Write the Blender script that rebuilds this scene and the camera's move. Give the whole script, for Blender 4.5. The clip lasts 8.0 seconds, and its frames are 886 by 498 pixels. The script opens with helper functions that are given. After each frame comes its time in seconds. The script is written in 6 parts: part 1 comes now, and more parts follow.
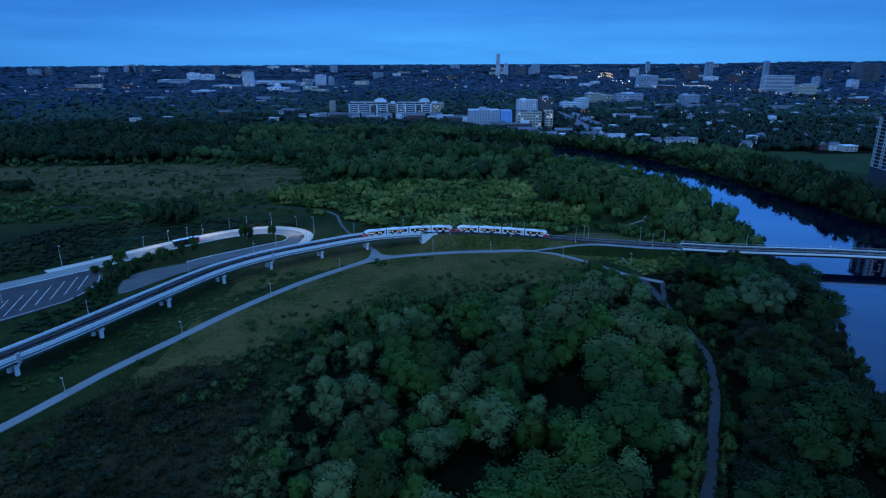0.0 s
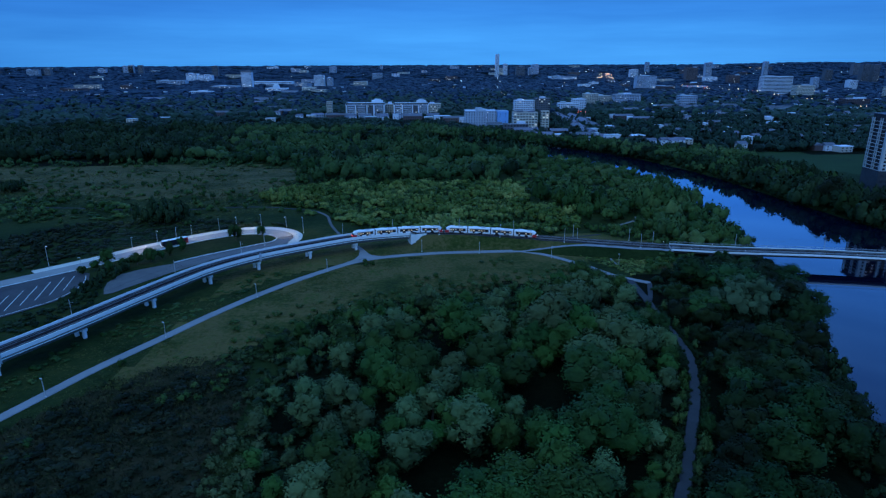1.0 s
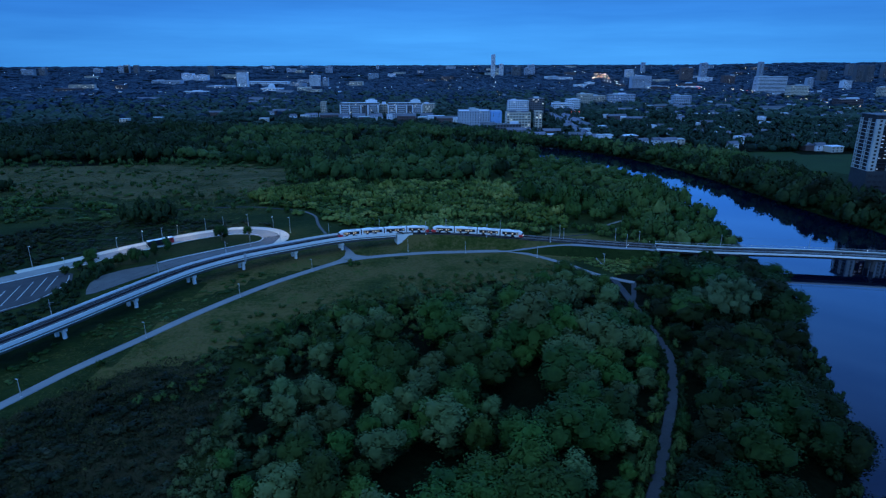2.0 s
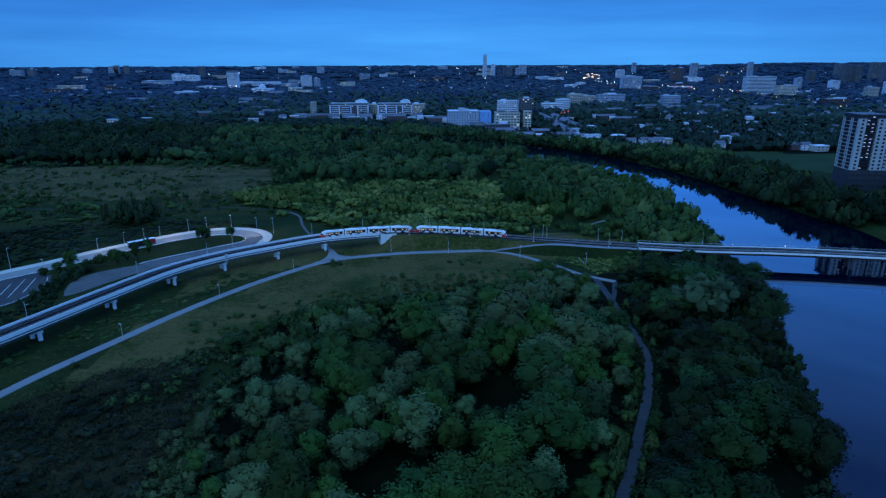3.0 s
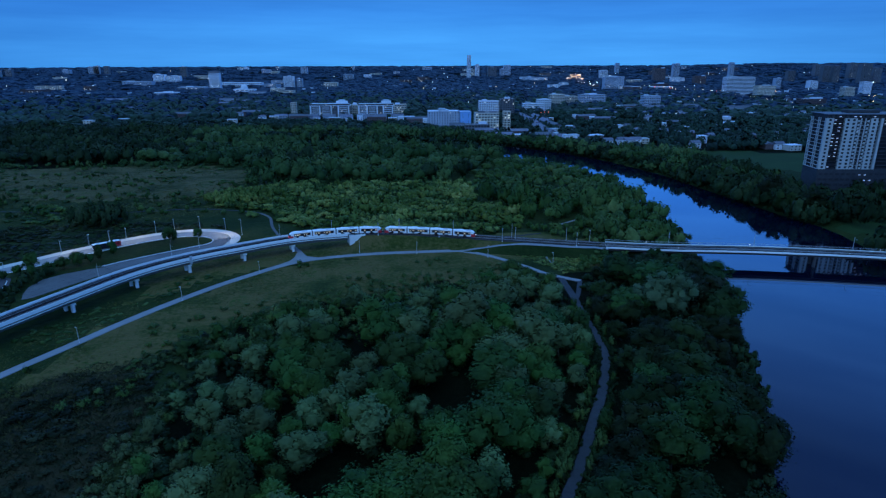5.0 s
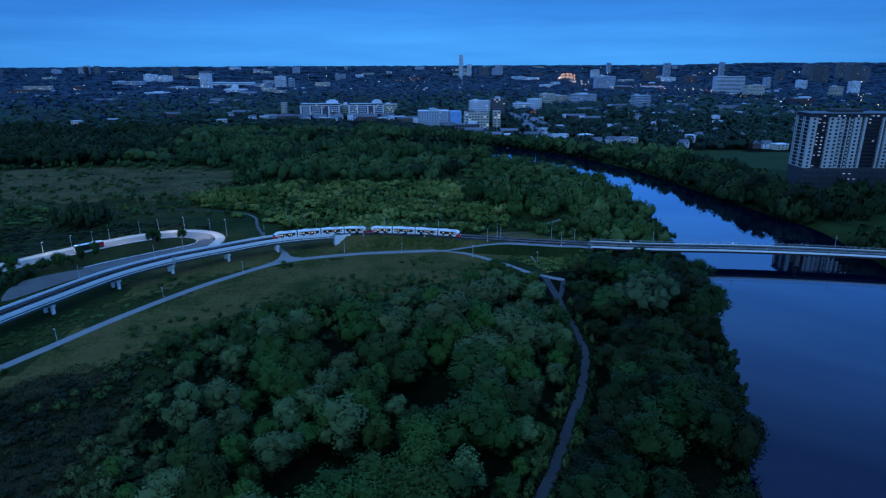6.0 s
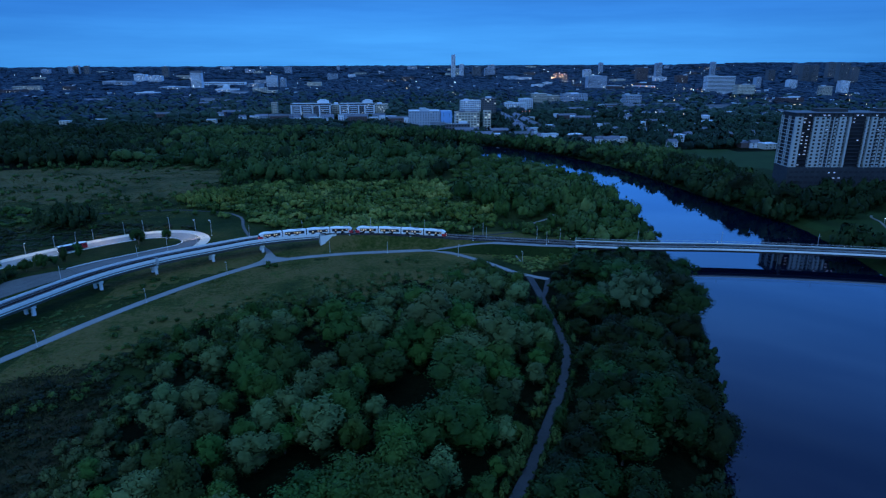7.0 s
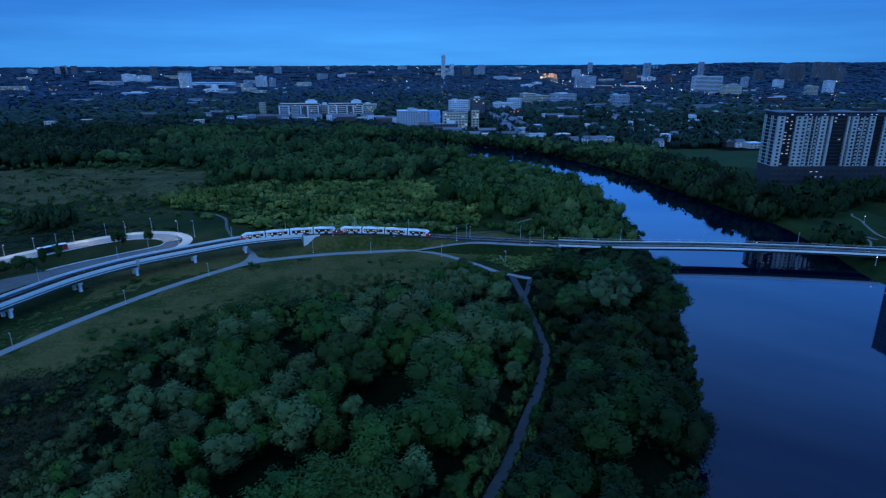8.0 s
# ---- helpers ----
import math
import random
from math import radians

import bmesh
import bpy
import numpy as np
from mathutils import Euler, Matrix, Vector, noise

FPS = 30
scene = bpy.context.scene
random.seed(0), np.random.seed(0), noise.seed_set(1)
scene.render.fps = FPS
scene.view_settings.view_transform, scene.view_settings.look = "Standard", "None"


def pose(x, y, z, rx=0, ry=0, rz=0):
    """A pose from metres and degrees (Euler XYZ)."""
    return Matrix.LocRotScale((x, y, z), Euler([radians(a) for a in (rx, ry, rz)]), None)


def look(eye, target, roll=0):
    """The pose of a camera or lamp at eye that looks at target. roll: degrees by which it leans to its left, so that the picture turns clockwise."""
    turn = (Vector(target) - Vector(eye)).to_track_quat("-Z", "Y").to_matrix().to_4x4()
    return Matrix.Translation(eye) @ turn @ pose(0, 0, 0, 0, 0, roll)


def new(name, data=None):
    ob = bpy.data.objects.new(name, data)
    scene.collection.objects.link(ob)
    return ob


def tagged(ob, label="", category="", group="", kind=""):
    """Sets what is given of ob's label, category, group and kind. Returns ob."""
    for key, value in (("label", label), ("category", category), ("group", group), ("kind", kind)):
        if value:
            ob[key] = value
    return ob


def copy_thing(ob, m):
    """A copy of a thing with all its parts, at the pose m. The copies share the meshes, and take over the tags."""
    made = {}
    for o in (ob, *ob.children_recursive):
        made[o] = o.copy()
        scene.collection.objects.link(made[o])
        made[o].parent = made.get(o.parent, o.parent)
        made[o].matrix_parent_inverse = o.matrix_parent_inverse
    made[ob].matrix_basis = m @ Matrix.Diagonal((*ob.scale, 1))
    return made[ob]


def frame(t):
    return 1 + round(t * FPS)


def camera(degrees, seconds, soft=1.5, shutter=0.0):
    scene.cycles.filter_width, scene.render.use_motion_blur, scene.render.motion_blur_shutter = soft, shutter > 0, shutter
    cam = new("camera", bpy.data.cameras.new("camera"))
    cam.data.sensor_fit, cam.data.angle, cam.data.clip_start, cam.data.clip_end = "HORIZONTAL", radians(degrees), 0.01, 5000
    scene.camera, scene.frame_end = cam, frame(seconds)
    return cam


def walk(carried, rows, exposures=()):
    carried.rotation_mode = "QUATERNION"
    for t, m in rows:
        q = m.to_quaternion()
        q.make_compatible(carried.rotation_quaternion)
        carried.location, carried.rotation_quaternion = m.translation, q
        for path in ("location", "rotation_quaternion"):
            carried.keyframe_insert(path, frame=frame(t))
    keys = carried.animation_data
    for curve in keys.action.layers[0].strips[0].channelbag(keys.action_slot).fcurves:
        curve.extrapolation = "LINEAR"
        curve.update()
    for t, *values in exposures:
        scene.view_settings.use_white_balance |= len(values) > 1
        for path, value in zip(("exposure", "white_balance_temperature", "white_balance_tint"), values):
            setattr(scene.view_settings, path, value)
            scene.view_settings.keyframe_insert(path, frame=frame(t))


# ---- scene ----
cam = camera(73.3, 8.0, soft=1.25, shutter=1.0)
PATH = [
    (0, (0.116, -0.328, 94.917), (0.172, 1.579, 94.316), -0.2),
    (0.5, (3.174, -0.33, 94.864), (3.23, 1.577, 94.264), -0.2),
    (1, (6.211, -0.316, 94.803), (6.266, 1.591, 94.204), -0.2),
    (1.5, (9.174, -0.314, 94.729), (9.231, 1.594, 94.13), -0.17),
    (3, (17.424, -0.523, 94.394), (17.51, 1.384, 93.796), -0.18),
    (3.5, (20.004, -0.649, 94.352), (20.1, 1.257, 93.755), -0.17),
    (4, (22.448, -0.78, 94.331), (22.555, 1.126, 93.734), -0.16),
    (4.5, (24.807, -0.898, 94.313), (24.925, 1.008, 93.716), -0.16),
    (6, (31.592, -1.284, 94.205), (31.742, 0.618, 93.608), -0.2),
    (6.5, (33.737, -1.465, 94.188), (33.897, 0.437, 93.59), -0.2),
    (7, (35.788, -1.681, 94.164), (35.959, 0.22, 93.566), -0.2),
    (7.5, (37.877, -1.912, 94.144), (38.062, -0.013, 93.546), -0.2),
    (8, (39.957, -2.19, 94.119), (40.156, -0.292, 93.521), -0.2),
]
walk(cam, [(t, look(eye, target, roll)) for t, eye, target, roll in PATH])


# ---- light: blue hour under a thin cloud deck ----
def node(tree, kind, blend_type="", **values):
    n = tree.nodes.new(kind)
    if blend_type:
        n.blend_type = blend_type
    for key, value in values.items():
        n.inputs[key].default_value = value
    return n


def ramp(tree, stops):
    n = tree.nodes.new("ShaderNodeValToRGB")
    e = n.color_ramp.elements
    while len(e) < len(stops):
        e.new(0.5)
    for k, (at, c) in enumerate(stops):
        e[k].position = at
        e[k].color = (*c, 1) if len(c) == 3 else c
    return n


world = bpy.data.worlds.new("dusk_sky")
scene.world = world
world.use_nodes = True
wt = world.node_tree
wt.nodes.clear()
SUN_ELEVATION, SUN_ROTATION = 6.0, 205.0
sky = node(wt, "ShaderNodeTexSky")
sky.sky_type, sky.sun_disc = "NISHITA", False
sky.sun_elevation, sky.sun_rotation = radians(SUN_ELEVATION), radians(SUN_ROTATION)
coord = node(wt, "ShaderNodeTexCoord")
split = node(wt, "ShaderNodeSeparateXYZ")
wt.links.new(coord.outputs["Generated"], split.inputs[0])
height = ramp(wt, [(0.0, (0.056, 0.335, 0.91)), (0.04, (0.050, 0.315, 0.90)), (0.075, (0.037, 0.250, 0.81)), (0.105, (0.029, 0.195, 0.67)),
                   (0.19, (0.085, 0.49, 1.68)), (0.34, (0.13, 0.54, 1.66)), (0.55, (0.17, 0.48, 1.46)), (1.0, (0.27, 0.73, 1.36))])
wt.links.new(split.outputs["Z"], height.inputs[0])
stretch = node(wt, "ShaderNodeMapping")
stretch.inputs["Scale"].default_value = (1.3, 1.3, 16.0)
wt.links.new(coord.outputs["Generated"], stretch.inputs[0])
clouds = node(wt, "ShaderNodeTexNoise", Scale=2.6, Detail=6.0, Roughness=0.55)
wt.links.new(stretch.outputs[0], clouds.inputs["Vector"])
cloud_shade = ramp(wt, [(0.3, (0.80, 0.85, 0.90)), (0.7, (1.12, 1.09, 1.06))])
wt.links.new(clouds.outputs[0], cloud_shade.inputs[0])
streaked = node(wt, "ShaderNodeMixRGB", blend_type="MULTIPLY", Fac=1.0)
wt.links.new(height.outputs[0], streaked.inputs[1])
wt.links.new(cloud_shade.outputs[0], streaked.inputs[2])
# sky brightest along the camera's heading, dimmed to the sides in place of vignetting
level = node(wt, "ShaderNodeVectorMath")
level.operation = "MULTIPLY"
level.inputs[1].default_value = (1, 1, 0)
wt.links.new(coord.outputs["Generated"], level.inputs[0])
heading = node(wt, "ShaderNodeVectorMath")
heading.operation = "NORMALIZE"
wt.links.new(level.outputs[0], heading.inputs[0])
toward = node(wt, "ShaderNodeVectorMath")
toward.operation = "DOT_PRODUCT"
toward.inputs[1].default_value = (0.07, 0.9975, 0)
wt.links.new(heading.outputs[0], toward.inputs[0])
heading_fade = ramp(wt, [(0.0, (0.74, 0.76, 0.80)), (0.72, (0.70, 0.73, 0.79)), (0.90, (0.95, 0.95, 0.96)), (1.0, (1.12, 1.10, 1.06))])
wt.links.new(toward.outputs["Value"], heading_fade.inputs[0])
faded_sky = node(wt, "ShaderNodeMixRGB", blend_type="MULTIPLY", Fac=1.0)
wt.links.new(streaked.outputs[0], faded_sky.inputs[1])
wt.links.new(heading_fade.outputs[0], faded_sky.inputs[2])
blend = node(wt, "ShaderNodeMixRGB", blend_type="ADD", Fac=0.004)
wt.links.new(faded_sky.outputs[0], blend.inputs[1])
cool = node(wt, "ShaderNodeMixRGB", blend_type="MULTIPLY", Fac=1.0)
cool.inputs[2].default_value = (0.22, 0.5, 1.0, 1)
wt.links.new(sky.outputs[0], cool.inputs[1])
wt.links.new(cool.outputs[0], blend.inputs[2])
back = node(wt, "ShaderNodeBackground", Strength=1.0)
wt.links.new(blend.outputs[0], back.inputs[0])
wt.links.new(back.outputs[0], node(wt, "ShaderNodeOutputWorld").inputs[0])

sun = new("sun", bpy.data.lights.new("sun", "SUN"))
sun.data.energy, sun.data.angle, sun.data.color = 0.62, radians(60), (0.47, 0.74, 0.92)
sun.matrix_world = look((-120, -260, 170), (0, 0, 0))
scene.view_settings.exposure = 0.0


# ---- materials ----
def material(name, colours, rough=0.8, metal=0.0, grain=1.0, patches=0.05, bump=0.3, distance=0.05, spec=0.5, vary=0.0,
             island=0.0, patch_mix=0.5, plant=0.0):
    """Principled paint of two or three colours, mixed by fine grain and by broad patches, with relief."""
    m = bpy.data.materials.new(name)
    m.use_nodes = True
    t = m.node_tree
    t.nodes.clear()
    place = node(t, "ShaderNodeNewGeometry")
    fine = node(t, "ShaderNodeTexNoise", Scale=grain, Detail=5.0, Roughness=0.65)
    broad = node(t, "ShaderNodeTexNoise", Scale=patches, Detail=4.0, Roughness=0.6)
    t.links.new(place.outputs["Position"], fine.inputs["Vector"])
    t.links.new(place.outputs["Position"], broad.inputs["Vector"])
    mix = node(t, "ShaderNodeMixRGB", blend_type="MIX", Fac=patch_mix)
    t.links.new(fine.outputs[0], mix.inputs[1])
    t.links.new(broad.outputs[0], mix.inputs[2])
    steps = [(0.36 + 0.28 * k / max(1, len(colours) - 1), c) for k, c in enumerate(colours)]
    tone = ramp(t, steps)
    t.links.new(mix.outputs[0], tone.inputs[0])
    last = tone.outputs[0]
    if vary or island:
        hsv = node(t, "ShaderNodeHueSaturation")
        source = node(t, "ShaderNodeObjectInfo").outputs["Random"] if vary else place.outputs["Random Per Island"]
        span = node(t, "ShaderNodeMapRange")
        amount = vary or island
        span.inputs["To Min"].default_value, span.inputs["To Max"].default_value = 1 - amount, 1 + amount
        t.links.new(source, span.inputs[0])
        t.links.new(span.outputs[0], hsv.inputs["Value"])
        turn = node(t, "ShaderNodeMapRange")
        turn.inputs["To Min"].default_value, turn.inputs["To Max"].default_value = 0.5 - amount * 0.07, 0.5 + amount * 0.07
        t.links.new(source, turn.inputs[0])
        t.links.new(turn.outputs[0], hsv.inputs["Hue"])
        t.links.new(last, hsv.inputs["Color"])
        last = hsv.outputs[0]
    if plant:
        # every crown of a wood has a tone of its own
        kind = node(t, "ShaderNodeAttribute")
        kind.attribute_name = "tone"
        own = node(t, "ShaderNodeHueSaturation")
        for target, low, high in (("Value", 1 - plant, 1 + plant), ("Hue", 0.5 + 0.035 * plant, 0.5 - 0.055 * plant), ("Saturation", 1.05, 0.88)):
            span = node(t, "ShaderNodeMapRange")
            span.inputs["From Min"].default_value, span.inputs["From Max"].default_value = -1, 1
            span.inputs["To Min"].default_value, span.inputs["To Max"].default_value = low, high
            t.links.new(kind.outputs["Fac"], span.inputs[0])
            t.links.new(span.outputs[0], own.inputs[target])
        t.links.new(last, own.inputs["Color"])
        last = own.outputs[0]
    bsdf = node(t, "ShaderNodeBsdfPrincipled", Roughness=rough, Metallic=metal)
    bsdf.inputs["Specular IOR Level"].default_value = spec
    t.links.new(last, bsdf.inputs["Base Color"])
    if bump:
        relief = node(t, "ShaderNodeBump", Strength=bump, Distance=distance)
        t.links.new(fine.outputs[0], relief.inputs["Height"])
        t.links.new(relief.outputs[0], bsdf.inputs["Normal"])
    t.links.new(bsdf.outputs[0], node(t, "ShaderNodeOutputMaterial").inputs[0])
    return m


def glowing(name, colour, strength):
    m = bpy.data.materials.new(name)
    m.use_nodes = True
    b = m.node_tree.nodes["Principled BSDF"]
    b.inputs["Base Color"].default_value = (*colour, 1)
    b.inputs["Emission Color"].default_value = (*colour, 1)
    b.inputs["Emission Strength"].default_value = strength
    return m


def foliage(name, colours, vary=0.0, island=0.35, patches=0.06, spec=0.12, plant=0.0, rough=0.7):
    return material(name, colours, rough=rough, grain=0.8, patches=patches, bump=0, spec=spec, vary=vary, island=island, patch_mix=0.55, plant=plant)


M = {}
M["leaf_dark"] = foliage("leaf_dark", [(0.0120, 0.0330, 0.0075), (0.0240, 0.0560, 0.0115), (0.0370, 0.0760, 0.0140)], vary=0.35, island=0.0)
M["leaf_mid"] = foliage("leaf_mid", [(0.0170, 0.0500, 0.0090), (0.0350, 0.0860, 0.0150), (0.0580, 0.1100, 0.0220)], vary=0.28, island=0.0)
M["leaf_grey"] = foliage("leaf_grey", [(0.0433, 0.0752, 0.0274), (0.0752, 0.1163, 0.0410), (0.1117, 0.1505, 0.0547)], vary=0.28, island=0.0)
M["leaf_wood"] = foliage("leaf_wood", [(0.0138, 0.0408, 0.0096), (0.0354, 0.0792, 0.0156), (0.0720, 0.1224, 0.0228)], island=0.12, patches=0.045, plant=0.5)
M["leaf_shrub"] = foliage("leaf_shrub", [(0.0320, 0.0680, 0.0130), (0.0920, 0.1450, 0.0250), (0.2100, 0.2200, 0.0460)], island=0.12, patches=0.05, plant=0.62)
# blue of the distance haze is put into the far leaf colour
M["leaf_far_hazed"] = foliage("leaf_far_hazed", [(0.0010, 0.0144, 0.0350), (0.0019, 0.0200, 0.0475), (0.0035, 0.0269, 0.0600)], island=0.05, patches=0.004, spec=0.12, plant=0.28, rough=0.6)
# a slight haze tint is mixed into the town leaf as well
M["leaf_town"] = foliage("leaf_town", [(0.0045, 0.0190, 0.0125), (0.0095, 0.0320, 0.0200), (0.0175, 0.0470, 0.0270)], island=0.1, patches=0.02, spec=0.2, plant=0.5)
M["field_turf"] = material("field_turf", [(0.0148, 0.0238, 0.0061), (0.0459, 0.0492, 0.0148), (0.1025, 0.0836, 0.0361), (0.0459, 0.0672, 0.0180)], rough=0.95, grain=0.3, patches=0.028, bump=0.8, distance=0.5, spec=0.1, patch_mix=0.65)
M["bark"] = material("bark", [(0.06, 0.05, 0.04), (0.12, 0.10, 0.08)], rough=0.9, grain=6, patches=0.5)
M["meadow"] = material("meadow", [(0.0150, 0.0300, 0.0055), (0.0440, 0.0560, 0.0110), (0.1150, 0.0860, 0.0310), (0.0440, 0.0740, 0.0120)],
                       rough=0.95, grain=0.55, patches=0.035, bump=0.9, distance=0.5, spec=0.1, patch_mix=0.6)
M["grass_tuft"] = foliage("grass_tuft", [(0.0260, 0.0420, 0.0070), (0.0700, 0.0720, 0.0140), (0.1200, 0.0950, 0.0270)], island=0.35, patches=0.03, plant=0.3)
M["lawn"] = material("lawn", [(0.0150, 0.0350, 0.0095), (0.0260, 0.0520, 0.0140)], rough=0.95, grain=0.6, patches=0.03, spec=0.1)
M["asphalt"] = material("asphalt", [(0.105, 0.105, 0.110), (0.15, 0.15, 0.155)], rough=0.85, grain=3, patches=0.15, bump=0.2, spec=0.12)
M["dark_asphalt"] = material("dark_asphalt", [(0.045, 0.045, 0.05), (0.075, 0.075, 0.08)], rough=0.85, grain=3, patches=0.15, bump=0.2, spec=0.12)
M["path"] = material("path", [(0.19, 0.195, 0.205), (0.26, 0.265, 0.275)], rough=0.85, grain=2.5, patches=0.1, bump=0.2, spec=0.12)
# tree shade over the path is partly put into this dark colour
M["river_path"] = material("river_path", [(0.036, 0.040, 0.048), (0.060, 0.065, 0.075)], rough=0.9, grain=1.2, patches=0.12, bump=0.3, spec=0.08)
# shade between the trees is put into this near-black floor colour
M["shaded_floor"] = material("shaded_floor", [(0.0016, 0.0026, 0.0012), (0.0042, 0.0060, 0.0024), (0.0090, 0.0105, 0.0045)], rough=0.95, grain=0.6, patches=0.05, bump=0.9, distance=0.5, spec=0.03)
# leaf colour darkened partly for the dim lower right of the view
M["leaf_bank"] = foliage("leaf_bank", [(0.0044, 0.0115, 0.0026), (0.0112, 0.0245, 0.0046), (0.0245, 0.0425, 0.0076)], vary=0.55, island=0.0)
M["leaf_deep"] = foliage("leaf_deep", [(0.0116, 0.0354, 0.0098), (0.0299, 0.0708, 0.0165), (0.0647, 0.1135, 0.0256)], island=0.12, patches=0.012, plant=0.55)
M["leaf_willow"] = foliage("leaf_willow", [(0.0330, 0.0620, 0.0270), (0.0570, 0.0940, 0.0410), (0.0860, 0.1220, 0.0560)], island=0.1, patches=0.1)
# shore leaf; this dark colour also stands in for shade in the woods
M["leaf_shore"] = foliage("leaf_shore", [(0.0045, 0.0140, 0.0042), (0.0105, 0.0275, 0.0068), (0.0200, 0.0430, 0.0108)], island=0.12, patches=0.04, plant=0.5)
M["heath"] = material("heath", [(0.0060, 0.0085, 0.0034), (0.0180, 0.0205, 0.0082), (0.0400, 0.0330, 0.0170), (0.0170, 0.0260, 0.0080)], rough=0.95, grain=0.35, patches=0.05, bump=0.9, distance=0.5, spec=0.05, patch_mix=0.55)
M["leaf_young"] = foliage("leaf_young", [(0.0190, 0.0380, 0.0110), (0.0450, 0.0730, 0.0220), (0.0880, 0.1150, 0.0380)], island=0.08, patches=0.05, plant=0.5)
M["leaf_heath"] = foliage("leaf_heath", [(0.0050, 0.0105, 0.0034), (0.0140, 0.0225, 0.0072), (0.0330, 0.0360, 0.0150)], island=0.2, patches=0.05, plant=0.6)
M["rough_grass"] = material("rough_grass", [(0.007, 0.016, 0.004), (0.018, 0.032, 0.008), (0.040, 0.048, 0.013)], rough=0.95, grain=0.45, patches=0.03, bump=0.9, distance=0.5, spec=0.06, patch_mix=0.6)
M["gravel"] = material("gravel", [(0.09, 0.09, 0.092), (0.15, 0.15, 0.15)], rough=0.95, grain=2.2, patches=0.12, bump=0.6, spec=0.12)
M["trail"] = material("trail", [(0.13, 0.13, 0.12), (0.22, 0.21, 0.19)], rough=0.95, grain=2, patches=0.2, bump=0.4)
M["concrete"] = material("concrete", [(0.70, 0.72, 0.70), (0.83, 0.85, 0.82)], rough=0.75, grain=1.3, patches=0.09, bump=0.15)
# shadow below the parapets is put into this darker concrete
M["shaded_concrete"] = material("shaded_concrete", [(0.13, 0.12, 0.11), (0.20, 0.19, 0.175)], rough=0.85, grain=1.3, patches=0.12, bump=0.15, spec=0.1)
M["road_concrete"] = material("road_concrete", [(0.46, 0.43, 0.37), (0.58, 0.55, 0.48)], rough=0.75, grain=1.6, patches=0.12, bump=0.15)
M["road_pale"] = material("road_pale", [(0.19, 0.19, 0.185), (0.28, 0.275, 0.26)], rough=0.8, grain=1.6, patches=0.12, bump=0.15)
M["ballast"] = material("ballast", [(0.0150, 0.0120, 0.0135), (0.0300, 0.0245, 0.0255)], rough=0.95, grain=2.5, patches=0.2, bump=0.8, spec=0.05)
M["rail_steel"] = material("rail_steel", [(0.30, 0.27, 0.25), (0.42, 0.40, 0.38)], rough=0.35, metal=0.9, grain=2, bump=0)
M["galvanised"] = material("galvanised", [(0.42, 0.43, 0.44), (0.55, 0.56, 0.57)], rough=0.5, metal=0.4, grain=5, bump=0)
M["lamp_white"] = material("lamp_white", [(0.40, 0.40, 0.39), (0.52, 0.52, 0.50)], rough=0.5, grain=5, bump=0)
M["line_paint"] = material("line_paint", [(0.55, 0.55, 0.52), (0.75, 0.75, 0.72)], rough=0.7, grain=3, bump=0)
M["train_white"] = material("train_white", [(0.84, 0.84, 0.82), (0.91, 0.91, 0.90)], rough=0.35, grain=1.5, bump=0)
M["train_red"] = material("train_red", [(0.55, 0.02, 0.03), (0.65, 0.035, 0.04)], rough=0.35, grain=2, bump=0)
M["dark_glass"] = material("dark_glass", [(0.012, 0.014, 0.018), (0.02, 0.022, 0.028)], rough=0.12, grain=2, bump=0, spec=0.7)
M["black_part"] = material("black_part", [(0.012, 0.012, 0.014), (0.022, 0.022, 0.025)], rough=0.6, grain=3, bump=0, spec=0.15)
M["girder_dark"] = material("girder_dark", [(0.035, 0.03, 0.03), (0.06, 0.052, 0.05)], rough=0.8, grain=1.5, patches=0.1, bump=0, spec=0.2)
M["warm_pane"] = glowing("warm_pane", (1.0, 0.74, 0.44), 0.55)
M["white_lamp"] = glowing("white_lamp", (0.95, 0.95, 1.0), 3.0)
M["orange_lamp"] = glowing("orange_lamp", (1.0, 0.45, 0.18), 9.0)
M["city_lamp"] = glowing("city_lamp", (1.0, 0.88, 0.80), 6.0)
M["red_lamp"] = glowing("red_lamp", (1.0, 0.08, 0.05), 5.0)
M["lit_window"] = glowing("lit_window", (1.0, 0.84, 0.62), 0.6)
M["dim_window"] = glowing("dim_window", (0.75, 0.82, 1.0), 0.35)
# haze blue of the far town is mixed into wall_white and wall_grey
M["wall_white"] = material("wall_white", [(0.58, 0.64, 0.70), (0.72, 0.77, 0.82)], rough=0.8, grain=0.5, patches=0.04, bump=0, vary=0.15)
M["wall_cream"] = material("wall_cream", [(0.48, 0.44, 0.36), (0.58, 0.54, 0.45)], rough=0.8, grain=0.5, patches=0.04, bump=0, vary=0.12)
M["wall_grey"] = material("wall_grey", [(0.2660, 0.3220, 0.3920), (0.3920, 0.4620, 0.5320)], rough=0.8, grain=0.5, patches=0.04, bump=0, vary=0.15)
M["wall_brick"] = material("wall_brick", [(0.085, 0.062, 0.062), (0.14, 0.098, 0.092)], rough=0.85, grain=0.7, patches=0.05, bump=0, vary=0.25)
M["wall_dark"] = material("wall_dark", [(0.0945, 0.1013, 0.1148), (0.1485, 0.1553, 0.1688)], rough=0.7, grain=0.6, patches=0.05, bump=0, vary=0.2)
M["wall_plain"] = material("wall_plain", [(0.38, 0.40, 0.39), (0.48, 0.495, 0.48)], rough=0.85, grain=0.4, patches=0.05, bump=0)
